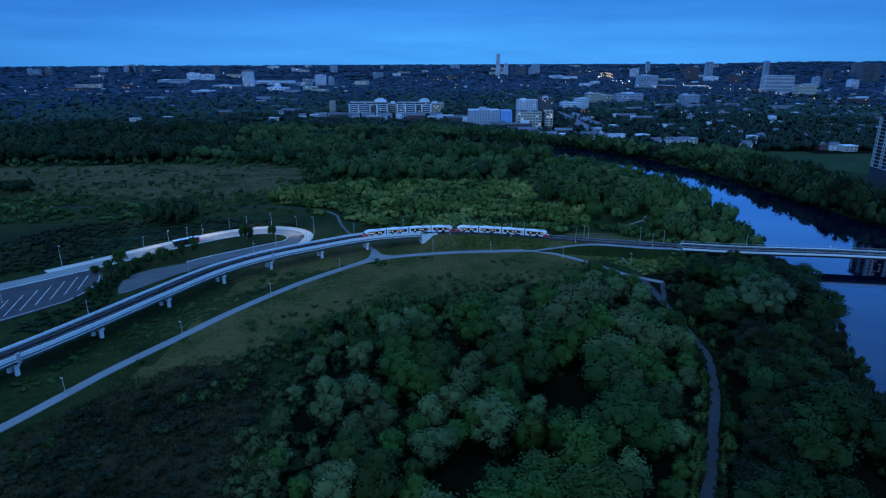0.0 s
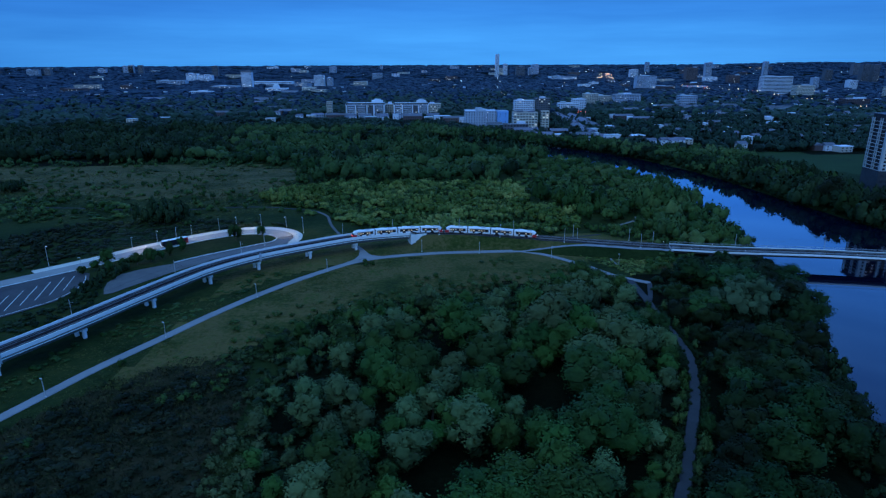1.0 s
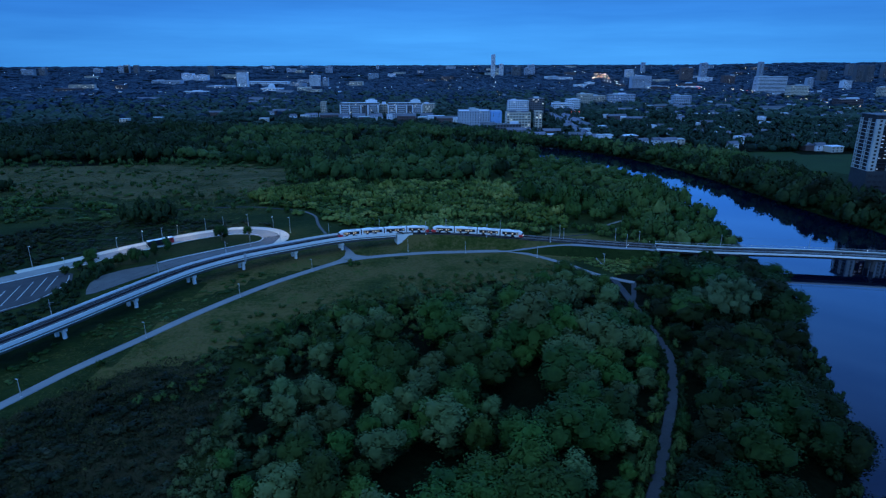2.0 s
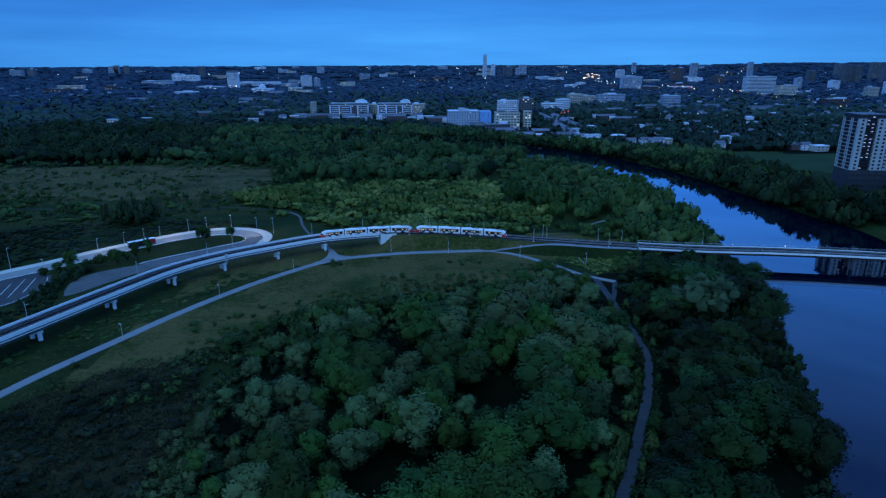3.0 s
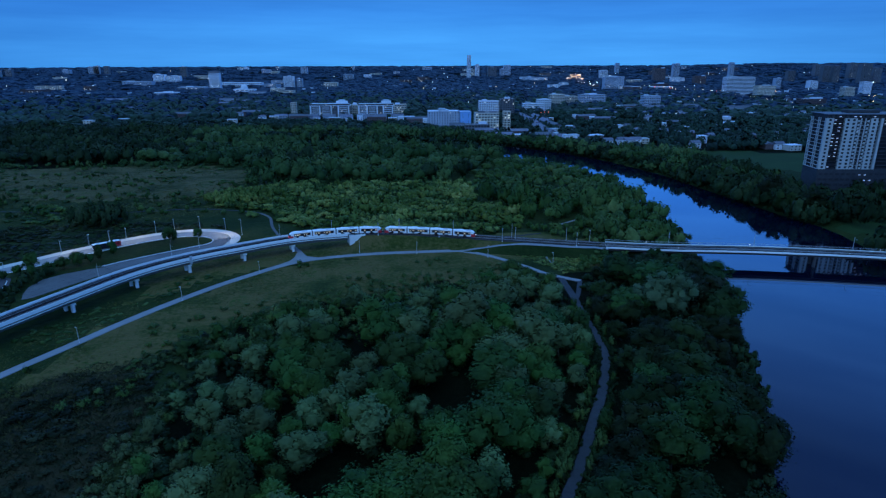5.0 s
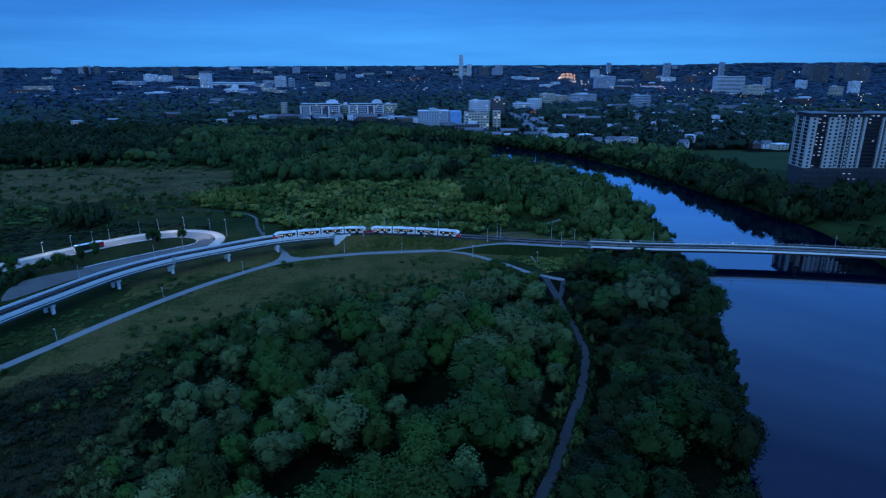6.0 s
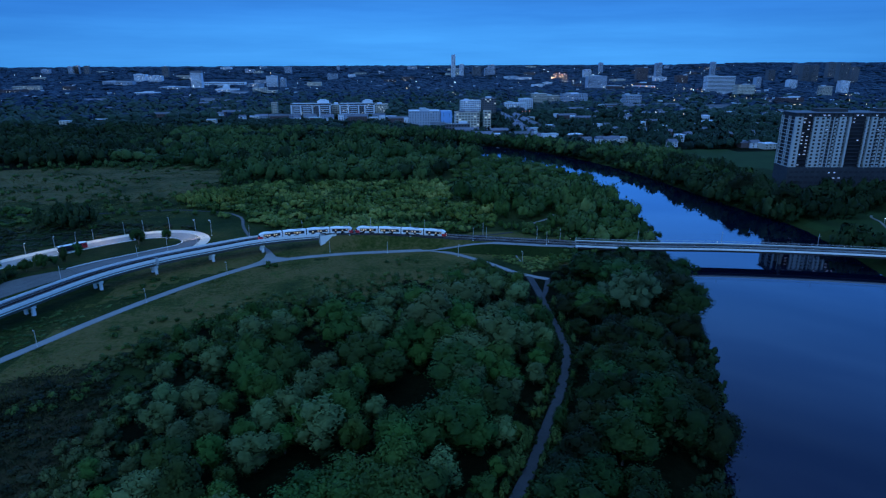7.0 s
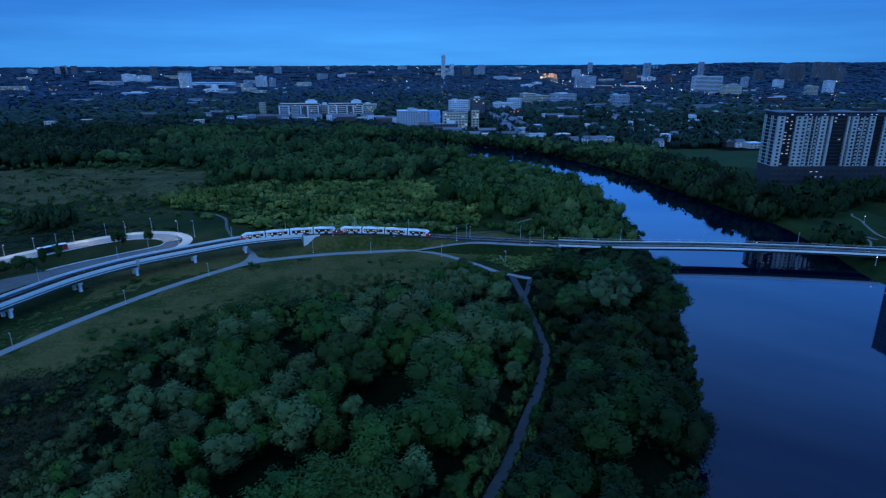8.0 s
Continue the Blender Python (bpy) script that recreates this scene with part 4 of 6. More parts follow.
def leaves(rng, centres, radii, count, size, plume=1.0):
    """Small three-cornered leaf sprays over the skin of a set of lumps."""
    pick = rng.choice(len(centres), count, p=radii ** 2 / np.sum(radii ** 2))
    d = rng.normal(size=(count, 3))
    d[:, 2] += 0.35
    d /= np.linalg.norm(d, axis=1)[:, None]
    p = centres[pick] + d * (radii[pick] * rng.uniform(0.7, 1.0, count) * rng.choice([1.0, 1.14, 1.32], count, p=[0.55, 0.33, 0.12]))[:, None] * np.array([1, 1, plume])
    a = np.cross(d, rng.normal(size=(count, 3)))
    a /= np.linalg.norm(a, axis=1)[:, None]
    tilt = d + rng.normal(size=(count, 3)) * 0.42
    b = np.cross(a, tilt)
    b /= np.linalg.norm(b, axis=1)[:, None]
    a = np.cross(b, tilt)
    a /= np.linalg.norm(a, axis=1)[:, None]
    s = (size * rng.uniform(0.6, 1.4, count))[:, None]
    v = np.stack([p - a * s * 0.5 - b * s * 0.35, p + a * s * 0.5 - b * s * 0.3, p + b * s * 0.65], 1).reshape(-1, 3)
    flip = np.einsum("ij,ij->i", np.cross(v[1::3] - v[0::3], v[2::3] - v[0::3]), d) < 0
    tris = np.arange(count * 3).reshape(-1, 3)
    tris[flip] = tris[flip][:, ::-1]
    soft = d + rng.normal(size=(count, 3)) * 0.22
    return v, tris, np.repeat(soft, 3, 0)


def unit(a):
    return a / np.maximum(np.linalg.norm(a, axis=1), 1e-6)[:, None]


def lumps(rng, n, radius, low, high, size, narrow=0.45):
    """Centres and radii of the leaf lumps of one crown."""
    d = rng.normal(size=(n, 3))
    d /= np.linalg.norm(d, axis=1)[:, None]
    reach = rng.uniform(0.3, 0.88, n)[:, None]
    mid, half = (low + high) / 2, (high - low) / 2
    c = d * reach * np.array([radius, radius, half]) + np.array([0, 0, mid])
    taper = 1 - narrow * np.clip((c[:, 2] - mid) / half, -0.2, 1)
    c[:, :2] *= taper[:, None]
    return c, size * rng.uniform(0.42, 1.5, n) * (0.75 + 0.25 * taper)


def crown_arrays(seed, n, radius, low, high, lump, count, leaf, core=0.8, ball=None, narrow=0.45, soft=0.45, plume=1.0):
    """Corners, triangles and shading directions of one crown: dim inner lumps under a loose skin of leaf sprays."""
    rng = np.random.default_rng(seed)
    c, r = lumps(rng, n, radius, low, high, lump, narrow)
    bv, bf = ball or BALL1
    vs, fs, ns, k = [], [], [], 0
    for p, q in zip(c, r):
        vs.append(p + bv * np.array([1, 1, plume]) * q * core * rng.uniform(0.7, 1.25, (len(bv), 1)))
        fs.append(bf[bv[bf][:, :, 2].mean(1) > -0.5] + k)
        ns.append(bv)
        k += len(bv)
    lv, lf, ln = leaves(rng, c, r, count, leaf, plume)
    v = np.concatenate(vs + [lv])
    # leaf sprays turn with their lump and with the whole crown
    whole = unit((v - np.array([0, 0, low + 0.3 * (high - low)])) / np.array([radius, radius, 0.5 * (high - low)]))
    return v, np.concatenate(fs + [lf + k]), unit(unit(np.concatenate(ns + [ln])) * (1 - soft) + whole * soft * 1.1)


def trunk_shape(seed, height, thick):
    rng = random.Random(seed)
    s = Shape()
    lean = Vector((rng.uniform(-0.3, 0.3), rng.uniform(-0.3, 0.3), height * 0.62))
    s.tube((0, 0, -0.4), tuple(lean * 0.5), thick, thick * 0.75, 8)
    s.tube(tuple(lean * 0.49), tuple(lean), thick * 0.74, thick * 0.42, 7)
    for k in range(5):
        a = k * 2.2 + rng.random()
        q = lean * rng.uniform(0.45, 0.85)
        s.tube(tuple(q), (q.x + math.cos(a) * height * 0.25, q.y + math.sin(a) * height * 0.25, q.z + height * 0.18), thick * 0.4, thick * 0.12, 5)
    return s


def turned(me, normals):
    """Lets the leaf sprays shade as one soft crown."""
    me.attributes.new("custom_normal", "FLOAT_VECTOR", "POINT").data.foreach_set("vector", np.asarray(normals, np.float32).ravel())
    return me


KINDS = []
for k, (mat, radius, low, high, n, lump, label) in enumerate((
        ("leaf_dark", 4.3, 1.2, 10.0, 24, 1.35, "dark green leafy tree with a rounded uneven crown"),
        ("leaf_mid", 3.8, 1.0, 10.0, 22, 1.25, "mid green leafy tree with a loose crown"),
        ("leaf_grey", 3.0, 0.9, 10.2, 22, 1.05, "pale grey-green slender tree with an open crown"),
        ("leaf_dark", 4.9, 1.4, 9.6, 26, 1.4, "broad dark green tree with a spreading crown"),
        ("leaf_mid", 3.4, 1.0, 10.3, 22, 1.15, "upright green tree with a ragged crown"),
        ("leaf_grey", 3.8, 1.0, 9.8, 24, 1.2, "silvery green tree with a soft rounded crown"),
        ("leaf_dark", 3.6, 1.0, 10.5, 22, 1.2, "tall dark green tree with a bushy crown"),
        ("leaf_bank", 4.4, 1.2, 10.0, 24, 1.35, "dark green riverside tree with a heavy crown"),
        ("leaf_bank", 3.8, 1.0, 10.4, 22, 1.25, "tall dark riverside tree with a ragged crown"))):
    v, f, q = crown_arrays(100 + k, n + 6, radius * 1.1, low, high, lump * 1.08, 3500, 0.325, 0.66, None, 0.42, 0.72, 1.3)
    KINDS.append((turned(big_mesh("crown", v, f, M[mat]), q), trunk_shape(k, 8.5, 0.24).mesh("trunk", M["bark"]), label))


def tree(kind, x, y, height, width=1.0, group="trees of the near wood", name="deciduous_tree"):
    crown, trunk, label = KINDS[kind]
    ob = thing(name, label, "tree", group)
    s = height / 10.4
    ob.matrix_basis = pose(x, y, float(land(x, y)) - 0.05, 0, 0, random.uniform(0, 360)) @ Matrix.Diagonal((s * width, s * width, s, 1))
    part("trunk", trunk, None, ob)
    part("crown", crown, None, ob)
    return ob


def scatter(rng, poly, gap, tries):
    """Random spots in an outline, none nearer to another than its gap."""
    q = np.array(poly)
    lo, hi = q.min(0), q.max(0)
    cells, out = {}, []
    for x, y in rng.uniform(lo, hi, (tries, 2)):
        i, j = int(x // gap), int(y // gap)
        if any(math.hypot(x - a, y - b) < gap for u in (-1, 0, 1) for w in (-1, 0, 1) for a, b in cells.get((i + u, j + w), ())):
            continue
        cells.setdefault((i, j), []).append((x, y))
        out.append((x, y))
    out = np.array(out)
    return out[inside(out[:, 0], out[:, 1], poly)]


RPATH = smooth_line([(67.1, 289.5), (77.6, 279), (85, 270), (92, 261.5), (98, 255.5)] + RIVER_PATH, 4)
WOOD = [(-42, 60), (-38, 100), (-40, 128), (-45, 156), (-48, 182), (-43, 204), (-28, 220), (-8, 226), (14, 232), (40, 243), (62, 252), (80, 259), (93, 256), (97, 248),
        (98, 238), (95.5, 226), (94, 212), (92, 198), (91, 184), (88.5, 169), (82, 154), (73, 138), (65, 121), (57, 105), (45, 82), (30, 60)]
STRIP = [(66, 105), (74, 119), (82, 135), (91, 151), (98, 167), (100.5, 184), (102, 198), (103.5, 212), (103.5, 226), (105.5, 238), (111, 250), (118, 257), (128, 263),
         (143, 272), (150, 278), (166, 276), (177, 271), (171, 252), (166, 242), (155, 214), (147, 192), (135, 158), (119, 126), (104, 100), (96, 70), (57, 82)]
rng = np.random.default_rng(7)
spots = scatter(rng, WOOD, 7.6, 9000)


def hollow(x, y):
    """Where the near woods leave dark gaps."""
    return noise.noise(Vector((x * 0.055, y * 0.055, 17.0))) + 0.35 * noise.noise(Vector((x * 0.14, y * 0.14, 4.0)))


filler = []
for x, y in spots:
    d_edge = float(near_line(np.array([x]), np.array([y]), WOOD[1:13])[0][0])
    tall = 3.2 + 5.6 * min(1.0, d_edge / 45) + rng.uniform(-1.2, 2.0)
    dr = float(near_line(np.array([x]), np.array([y]), RPATH)[0][0])
    if tall < 4.6 or y < 82:
        if dr > 3.4:
            filler.append((x, y, min(tall * 0.8, 0.55 * dr)))
        continue
    tall = min(tall, 1.0 * dr)
    if dr < 3.4 or tall < 2.6 or math.hypot(x - 101, y - 243) < 9:
        continue
    patch_tone = noise.noise(Vector((x * 0.02, y * 0.02, 3.0)))
    # pale and dark leaf kinds imitate the view's brightness falloff towards its bottom
    pale = min(0.85, max(0.12, (y - 88) / 105)) - (0.45 if x > 35 and y < 175 else 0.0) + (0.45 if x < 12 and y < 160 else 0.0) + 0.9 * patch_tone
    kind = int(rng.choice([2, 5, 1, 4, 2, 5])) if rng.random() < pale else int(rng.choice([0, 6, 3, 6, 4, 1]))
    if hollow(x, y) < (-0.24 if d_edge > 25 else -0.5):
        continue
    tall *= 1.12 + 0.5 * noise.noise(Vector((x * 0.045, y * 0.045, 9.0)))
    tree(kind, x, y, min(tall * rng.uniform(1.0, 1.45), 0.9 * dr), rng.uniform(1.15, 1.6))
strip_spots = scatter(rng, STRIP, 8.4, 6000)
for x, y in strip_spots:
    if y < 78:
        continue
    tall = rng.uniform(8.0, 14.0)
    if y > 248:
        tall = rng.uniform(5.0, 7.5) * (1 - 0.25 * smooth((y - 262) / 12))
    dr = float(near_line(np.array([x]), np.array([y]), RPATH)[0][0])
    if dr < 4.5 or (hollow(x, y) < (-0.3 if y > 150 else -0.16) and y < 240):
        continue
    tall = min(tall, 1.25 * dr)
    if math.hypot(x - 128.5, y - 209) < 14 or math.hypot(x - 124, y - 194) < 9:
        continue
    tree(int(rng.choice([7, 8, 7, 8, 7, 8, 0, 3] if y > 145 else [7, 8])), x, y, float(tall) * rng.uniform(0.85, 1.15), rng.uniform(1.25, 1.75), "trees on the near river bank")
for x, y, tall in ((286, 394, 20), (283, 374, 18), (290, 356, 17), (292, 410, 18), (284, 420, 16)):
    tree(7 if tall > 17 else 8, x, y, tall, 1.15, "tall trees on the far river bank")
tree(5, 86.4, 178.5, 9.0, 1.05)
tree(1, 84.5, 171.0, 8.0, 1.1)
tree(3, 91.2, 197.0, 8.6, 1.0)
tree(8, 79.0, 132.0, 7.6, 1.0, "trees on the near river bank")
tree(1, 66.5, 128.5, 6.8, 1.0)
wv, wf, wn = crown_arrays(140, 80, 13.5, 2.0, 17.5, 2.3, 7500, 0.5, 0.72, None, 0.3, 0.75)
willow = thing("willow_tree", "broad pale grey-green willow with a domed crown", "tree", "trees on the near river bank", at=pose(128.5, 209, float(land(128.5, 209)) - 0.05))
part("trunk", trunk_shape(40, 13, 0.5), M["bark"], willow)
part("crown", turned(big_mesh("crown", wv, wf, M["leaf_willow"]), wn), None, willow)
for x, y, h, k in ((-144, 271, 9.5, 0), (-147.5, 265, 5.5, 3), (-127, 277, 8.5, 3), (-131.5, 272.5, 7, 3), (-121.5, 286, 8, 6), (-118.5, 293.5, 8, 6), (-97, 312, 9.5, 0), (-85, 319, 6.5, 0), (-136, 269, 5.5, 3), (-140, 263, 5.5, 0), (-124, 281, 5, 0), (-150, 259, 5, 3)):
    tree(k, x, y, h, 0.95 if k != 6 else 0.75, "trees on the loop island")


# woods and thickets that nobody could count
def blob_kinds(seed, n, leaf_count, leaf, lobes, size):
    return [crown_arrays(seed + k, lobes, 0.95, 0.15, 0.92, size, leaf_count, leaf, 0.84, None, 0.0) for k in range(n)]


TOP = bf[(bv[bf][:, :, 2].mean(1) > -0.35)]
SQUAT = np.array([0.8, 0.8, 0.85])
BIG_BLOBS = [crown_arrays(360 + k, 11, 0.72, 0.16, 0.92, 0.34, 270, 0.13, 0.76, None, 0.15, 0.5, 1.15) for k in range(16)]
RICH_BLOBS = [(v * SQUAT, f, q) for v, f, q in blob_kinds(300, 14, 240, 0.15, 9, 0.30)]
FULL_BLOBS = [(v * SQUAT, f, q) for v, f, q in blob_kinds(320, 14, 150, 0.19, 7, 0.35)]
LIGHT_BLOBS = [(v * SQUAT, f, q) for v, f, q in blob_kinds(340, 14, 110, 0.24, 5, 0.40)]


def far_blobs(seed, n):
    out = []
    for k in range(n):
        r = np.random.default_rng(seed + k)
        v = bv * r.uniform(0.72, 1.2, (len(bv), 1)) * np.array([0.62, 0.62, 0.55]) + np.array([0, 0, 0.45])
        lv, lf, ln = leaves(r, np.array([[0, 0, 0.45]]), np.array([0.58]), 4, 0.5)
        out.append((np.concatenate([v, lv]), np.concatenate([TOP, lf + len(v)]), unit(np.concatenate([bv, unit(ln)]) + np.array([0, 0, 1.3]))))
    return out


def grass_blobs(seed, n):
    """Tufts of upright blades."""
    out = []
    for k in range(n):
        r = np.random.default_rng(seed + k)
        m = 24
        p = np.concatenate([r.uniform(-1, 1, (m, 2)), np.zeros((m, 1))], 1)
        a = r.uniform(0, 6.283, m)
        side = np.stack([np.cos(a), np.sin(a), np.zeros(m)], -1) * r.uniform(0.05, 0.16, m)[:, None]
        tip = p + np.concatenate([r.normal(size=(m, 2)) * 0.3, r.uniform(0.5, 1.1, (m, 1))], 1)
        out.append((np.stack([p - side, p + side, tip], 1).reshape(-1, 3), np.arange(m * 3).reshape(-1, 3), unit(r.normal(size=(m * 3, 3)) * 0.25 + np.array([0, 0, 1.0]))))
    return out


GRASS_BLOBS = grass_blobs(500, 10)
SHRUB_BLOBS = [crown_arrays(420 + k, 9, 0.8, 0.1, 0.95, 0.3, 260, 0.13, 0.55, None, 0.2, 0.65, 1.35) for k in range(14)]


LOW_BLOBS = far_blobs(400, 12)
TOWN_BLOBS = [(v * SQUAT, f, q) for v, f, q in blob_kinds(380, 12, 44, 0.34, 3, 0.46)]


def canopy(name, xyhr, blobs, mat, label, category, seed):
    """One mesh of many crowns: rows of x, y, height and radius."""
    r = np.random.default_rng(seed)
    xyhr = np.asarray(xyhr, float)
    z = land(xyhr[:, 0], xyhr[:, 1])
    vs, fs, ns, tones, k = [], [], [], [], 0
    drift = np.array([noise.noise(Vector((x * 0.021, y * 0.021, 31.0 + seed))) for x, y in xyhr[:, :2]])
    tone = np.clip(0.9 * drift + r.normal(size=len(xyhr)) * 0.42, -1, 1)
    pick = r.integers(0, len(blobs), len(xyhr))
    turn = r.uniform(0, 6.283, len(xyhr))
    for (x, y, h, w), g, kind, a, own in zip(xyhr, z, pick, turn, tone):
        v, f, nv = blobs[kind]
        tones.append(np.full(len(v), own))
        c, s = math.cos(a), math.sin(a)
        q = np.empty_like(v)
        q[:, 0] = (v[:, 0] * c - v[:, 1] * s) * w + x
        q[:, 1] = (v[:, 0] * s + v[:, 1] * c) * w + y
        q[:, 2] = v[:, 2] * h + g - 0.1
        vs.append(q)
        ns.append(np.stack([nv[:, 0] * c - nv[:, 1] * s, nv[:, 0] * s + nv[:, 1] * c, nv[:, 2]], -1))
        fs.append(f + k)
        k += len(v)
    me = big_mesh(name, np.concatenate(vs), np.concatenate(fs), mat)
    me.attributes.new("tone", "FLOAT", "POINT").data.foreach_set("value", np.concatenate(tones).astype(np.float32))
    if blobs is not GRASS_BLOBS:
        turned(me, np.concatenate(ns))
    return tagged(new(name, me), label, category, kind="stuff")


def rows_in(poly, gap, tries, h0, h1, fat, seed, keep=None):
    r = np.random.default_rng(seed)
    p = scatter(r, poly, gap, tries)
    if keep is not None:
        p = p[keep(p[:, 0], p[:, 1])]
    swell = np.array([noise.noise(Vector((x * 0.017, y * 0.017, 2.0 + seed))) for x, y in p])
    h = h0 + (h1 - h0) * np.clip(0.5 + 0.9 * swell + r.uniform(-0.3, 0.3, len(p)), 0, 1)
    return np.stack([p[:, 0], p[:, 1], h, np.maximum(gap * fat, h * 0.35) * r.uniform(0.8, 1.5, len(p))], -1)


def off_lines(x, y, lines, gap):
    ok = np.ones(np.shape(x), bool)
    for line in lines:
        ok &= near_line(x, y, line)[0] > gap
    return ok


PATHS = [PATH_ARC, RPATH, smooth_line(LOOP, 5), TRACK[:, :2], smooth_line([(-22, 287), (-33, 310), (-50, 343), (-64, 374), (-110, 390)], 5),
         smooth_line([(58, 296), (77, 279), (98, 255), (104, 252)], 5), smooth_line([(118, 340), (134, 354), (140, 365)], 5), smooth_line([(97, 256), (101, 241)], 4)]
def covered(x, y, least):
    return np.array([hollow(a, b) > least for a, b in zip(x, y)])


under = rows_in(WOOD, 4.6, 9000, 1.5, 4.2, 0.75, 21, lambda x, y: off_lines(x, y, [RPATH], 3.6) & (np.hypot(x - 101, y - 243) > 9) & ((near_line(x, y, WOOD[1:13])[0] < 28) | covered(x, y, -0.12)))
under[:, 2] = np.minimum(under[:, 2], 0.6 * near_line(under[:, 0], under[:, 1], RPATH)[0])
edge_fill = np.array([(x, y, h, h * 0.6) for x, y, h in filler])
canopy("edge_brush", edge_fill, SHRUB_BLOBS, M["leaf_wood"], "young green shrubs along the edge of the wood", "brush", 18)
fringe = (near_line(under[:, 0], under[:, 1], WOOD[1:13])[0] < 30) & (under[:, 1] > 178)
young = rows_in([(-44, 96), (-48, 130), (-56, 160), (-58, 186), (-46, 208), (-24, 226), (14, 238), (44, 250), (30, 236), (-6, 222), (-30, 208), (-38, 184), (-36, 150), (-34, 116), (-40, 86)], 3.5, 6000, 0.8, 4.4, 0.7, 56, lambda x, y: covered(x * 1.2, y * 1.2, -0.22))
canopy("young_growth", young, SHRUB_BLOBS, M["leaf_young"], "grey-green young shrubs between meadow and trees", "shrub", 66)
canopy("fringe_shrubs", under[fringe], SHRUB_BLOBS, M["leaf_wood"], "green shrubs along the fringe of the wood", "shrub", 65)
under = under[~fringe]
# shade of the gaps between trees is put into the undergrowth's leaf colour
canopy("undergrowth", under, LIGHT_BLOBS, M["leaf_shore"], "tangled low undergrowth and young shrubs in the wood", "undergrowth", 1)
bank_under = rows_in(STRIP, 4.4, 6000, 1.5, 4.5, 0.75, 22, lambda x, y: off_lines(x, y, PATHS[1:2] + PATHS[5:], 3.2) & (covered(x, y, -0.05) | (y > 238)))
verge_off = np.random.default_rng(71).uniform(1.55, 4.0, 640) * np.random.default_rng(72).choice([-1, 1], 640)
trail_pts = smooth_line(RIVER_PATH[3:], 1.0)
pick_at = np.random.default_rng(73).integers(2, len(trail_pts) - 2, 640)
side_dir = trail_pts[pick_at + 1] - trail_pts[pick_at - 1]
side_dir = np.stack([-side_dir[:, 1], side_dir[:, 0]], -1) / np.linalg.norm(side_dir, axis=1)[:, None]
path_edge = trail_pts[pick_at] + side_dir * verge_off[:, None]
edge_tall = np.random.default_rng(74).uniform(0.4, 1.7, 640)
canopy("path_weeds", np.column_stack([path_edge, edge_tall, 0.4 + edge_tall * 0.55]), LIGHT_BLOBS, M["leaf_shore"], "dark weeds crowding the edges of the river path", "brush", 69)
# taller shrubs that lean over the path's edges, thickest at its bend and at its near end
lean_at = np.random.default_rng(75).integers(2, len(trail_pts) - 2, 90)
lean_y = trail_pts[lean_at][:, 1]
lean_at = lean_at[(np.abs(lean_y - 198) < 9) | (np.abs(lean_y - 128) < 11) | (np.random.default_rng(76).uniform(size=90) < 0.45)]
lean_dir = trail_pts[lean_at + 1] - trail_pts[lean_at - 1]
lean_dir = np.stack([-lean_dir[:, 1], lean_dir[:, 0]], -1) / np.linalg.norm(lean_dir, axis=1)[:, None]
lean_side = np.random.default_rng(77).choice([-1.0, -1.0, 1.0], len(lean_at))
lean_side *= np.sign(lean_dir[:, 0])
lean_r = np.random.default_rng(78).uniform(1.3, 2.5, len(lean_at))
lean_xy = trail_pts[lean_at] + lean_dir * (lean_side * (lean_r + np.random.default_rng(80).uniform(0.5, 1.6, len(lean_at))))[:, None]
canopy("path_shrubs", np.column_stack([lean_xy, lean_r * 1.9, lean_r]), SHRUB_BLOBS, M["leaf_wood"], "leafy green shrubs leaning over the river path", "shrub", 81)
# these bushes carry the gap shade in their colour too
canopy("bank_undergrowth", bank_under, LIGHT_BLOBS, M["leaf_shore"], "dense bushes under the river bank trees, shade in their colour", "undergrowth", 2)

MEADOW = [(-118, 120), (-104, 165), (-90, 200), (-66, 240), (-40, 272), (-18, 286), (14, 291), (56, 293), (66, 286), (84, 266), (92, 256), (40, 240), (-8, 222), (-28, 216), (-48, 196), (-58, 150), (-72, 112), (-95, 90)]
tufts = rows_in(MEADOW, 1.8, 12000, 0.2, 0.5, 0.8, 23, lambda x, y: off_lines(x, y, PATHS[:1] + PATHS[5:6], 3.0))
canopy("meadow_grass", tufts, GRASS_BLOBS, M["grass_tuft"], "tall dry brownish meadow grass", "grass", 3)
brush = rows_in(MEADOW, 3.8, 4000, 0.5, 2.4, 0.5, 24, lambda x, y: off_lines(x, y, PATHS[:1] + PATHS[5:6], 4.0) & ((near_line(x, y, WOOD[1:13])[0] < 17) | (np.sin(x * 0.09 + 1) * np.sin(y * 0.13) > 0.72)))
canopy("meadow_brush", brush, SHRUB_BLOBS, M["leaf_wood"], "scattered low green brush in the meadow", "brush", 4)
VERGE = [(-150, 90), (-128, 165), (-110, 205), (-92, 240), (-66, 270), (-40, 290), (-10, 303), (50, 304), (110, 292), (132, 282), (110, 276), (90, 292), (50, 293), (-10, 288), (-45, 263), (-72, 226), (-95, 186), (-118, 138)]
verge = rows_in(VERGE, 2.2, 6000, 0.2, 0.55, 0.8, 25, lambda x, y: off_lines(x, y, [PATH_ARC] + PATHS[4:6], 3.2) & off_lines(x, y, PATHS[3:4], 4.5))
canopy("verge_grass", verge, GRASS_BLOBS, M["grass_tuft"], "rough green grass and weeds on the verge", "grass", 5)
shrubs = rows_in([(110, 262), (120, 264), (134, 273), (139, 281), (124, 281), (112, 275)], 3.2, 1500, 2.4, 6.0, 0.8, 27, lambda x, y: off_lines(x, y, PATHS, 2.4))
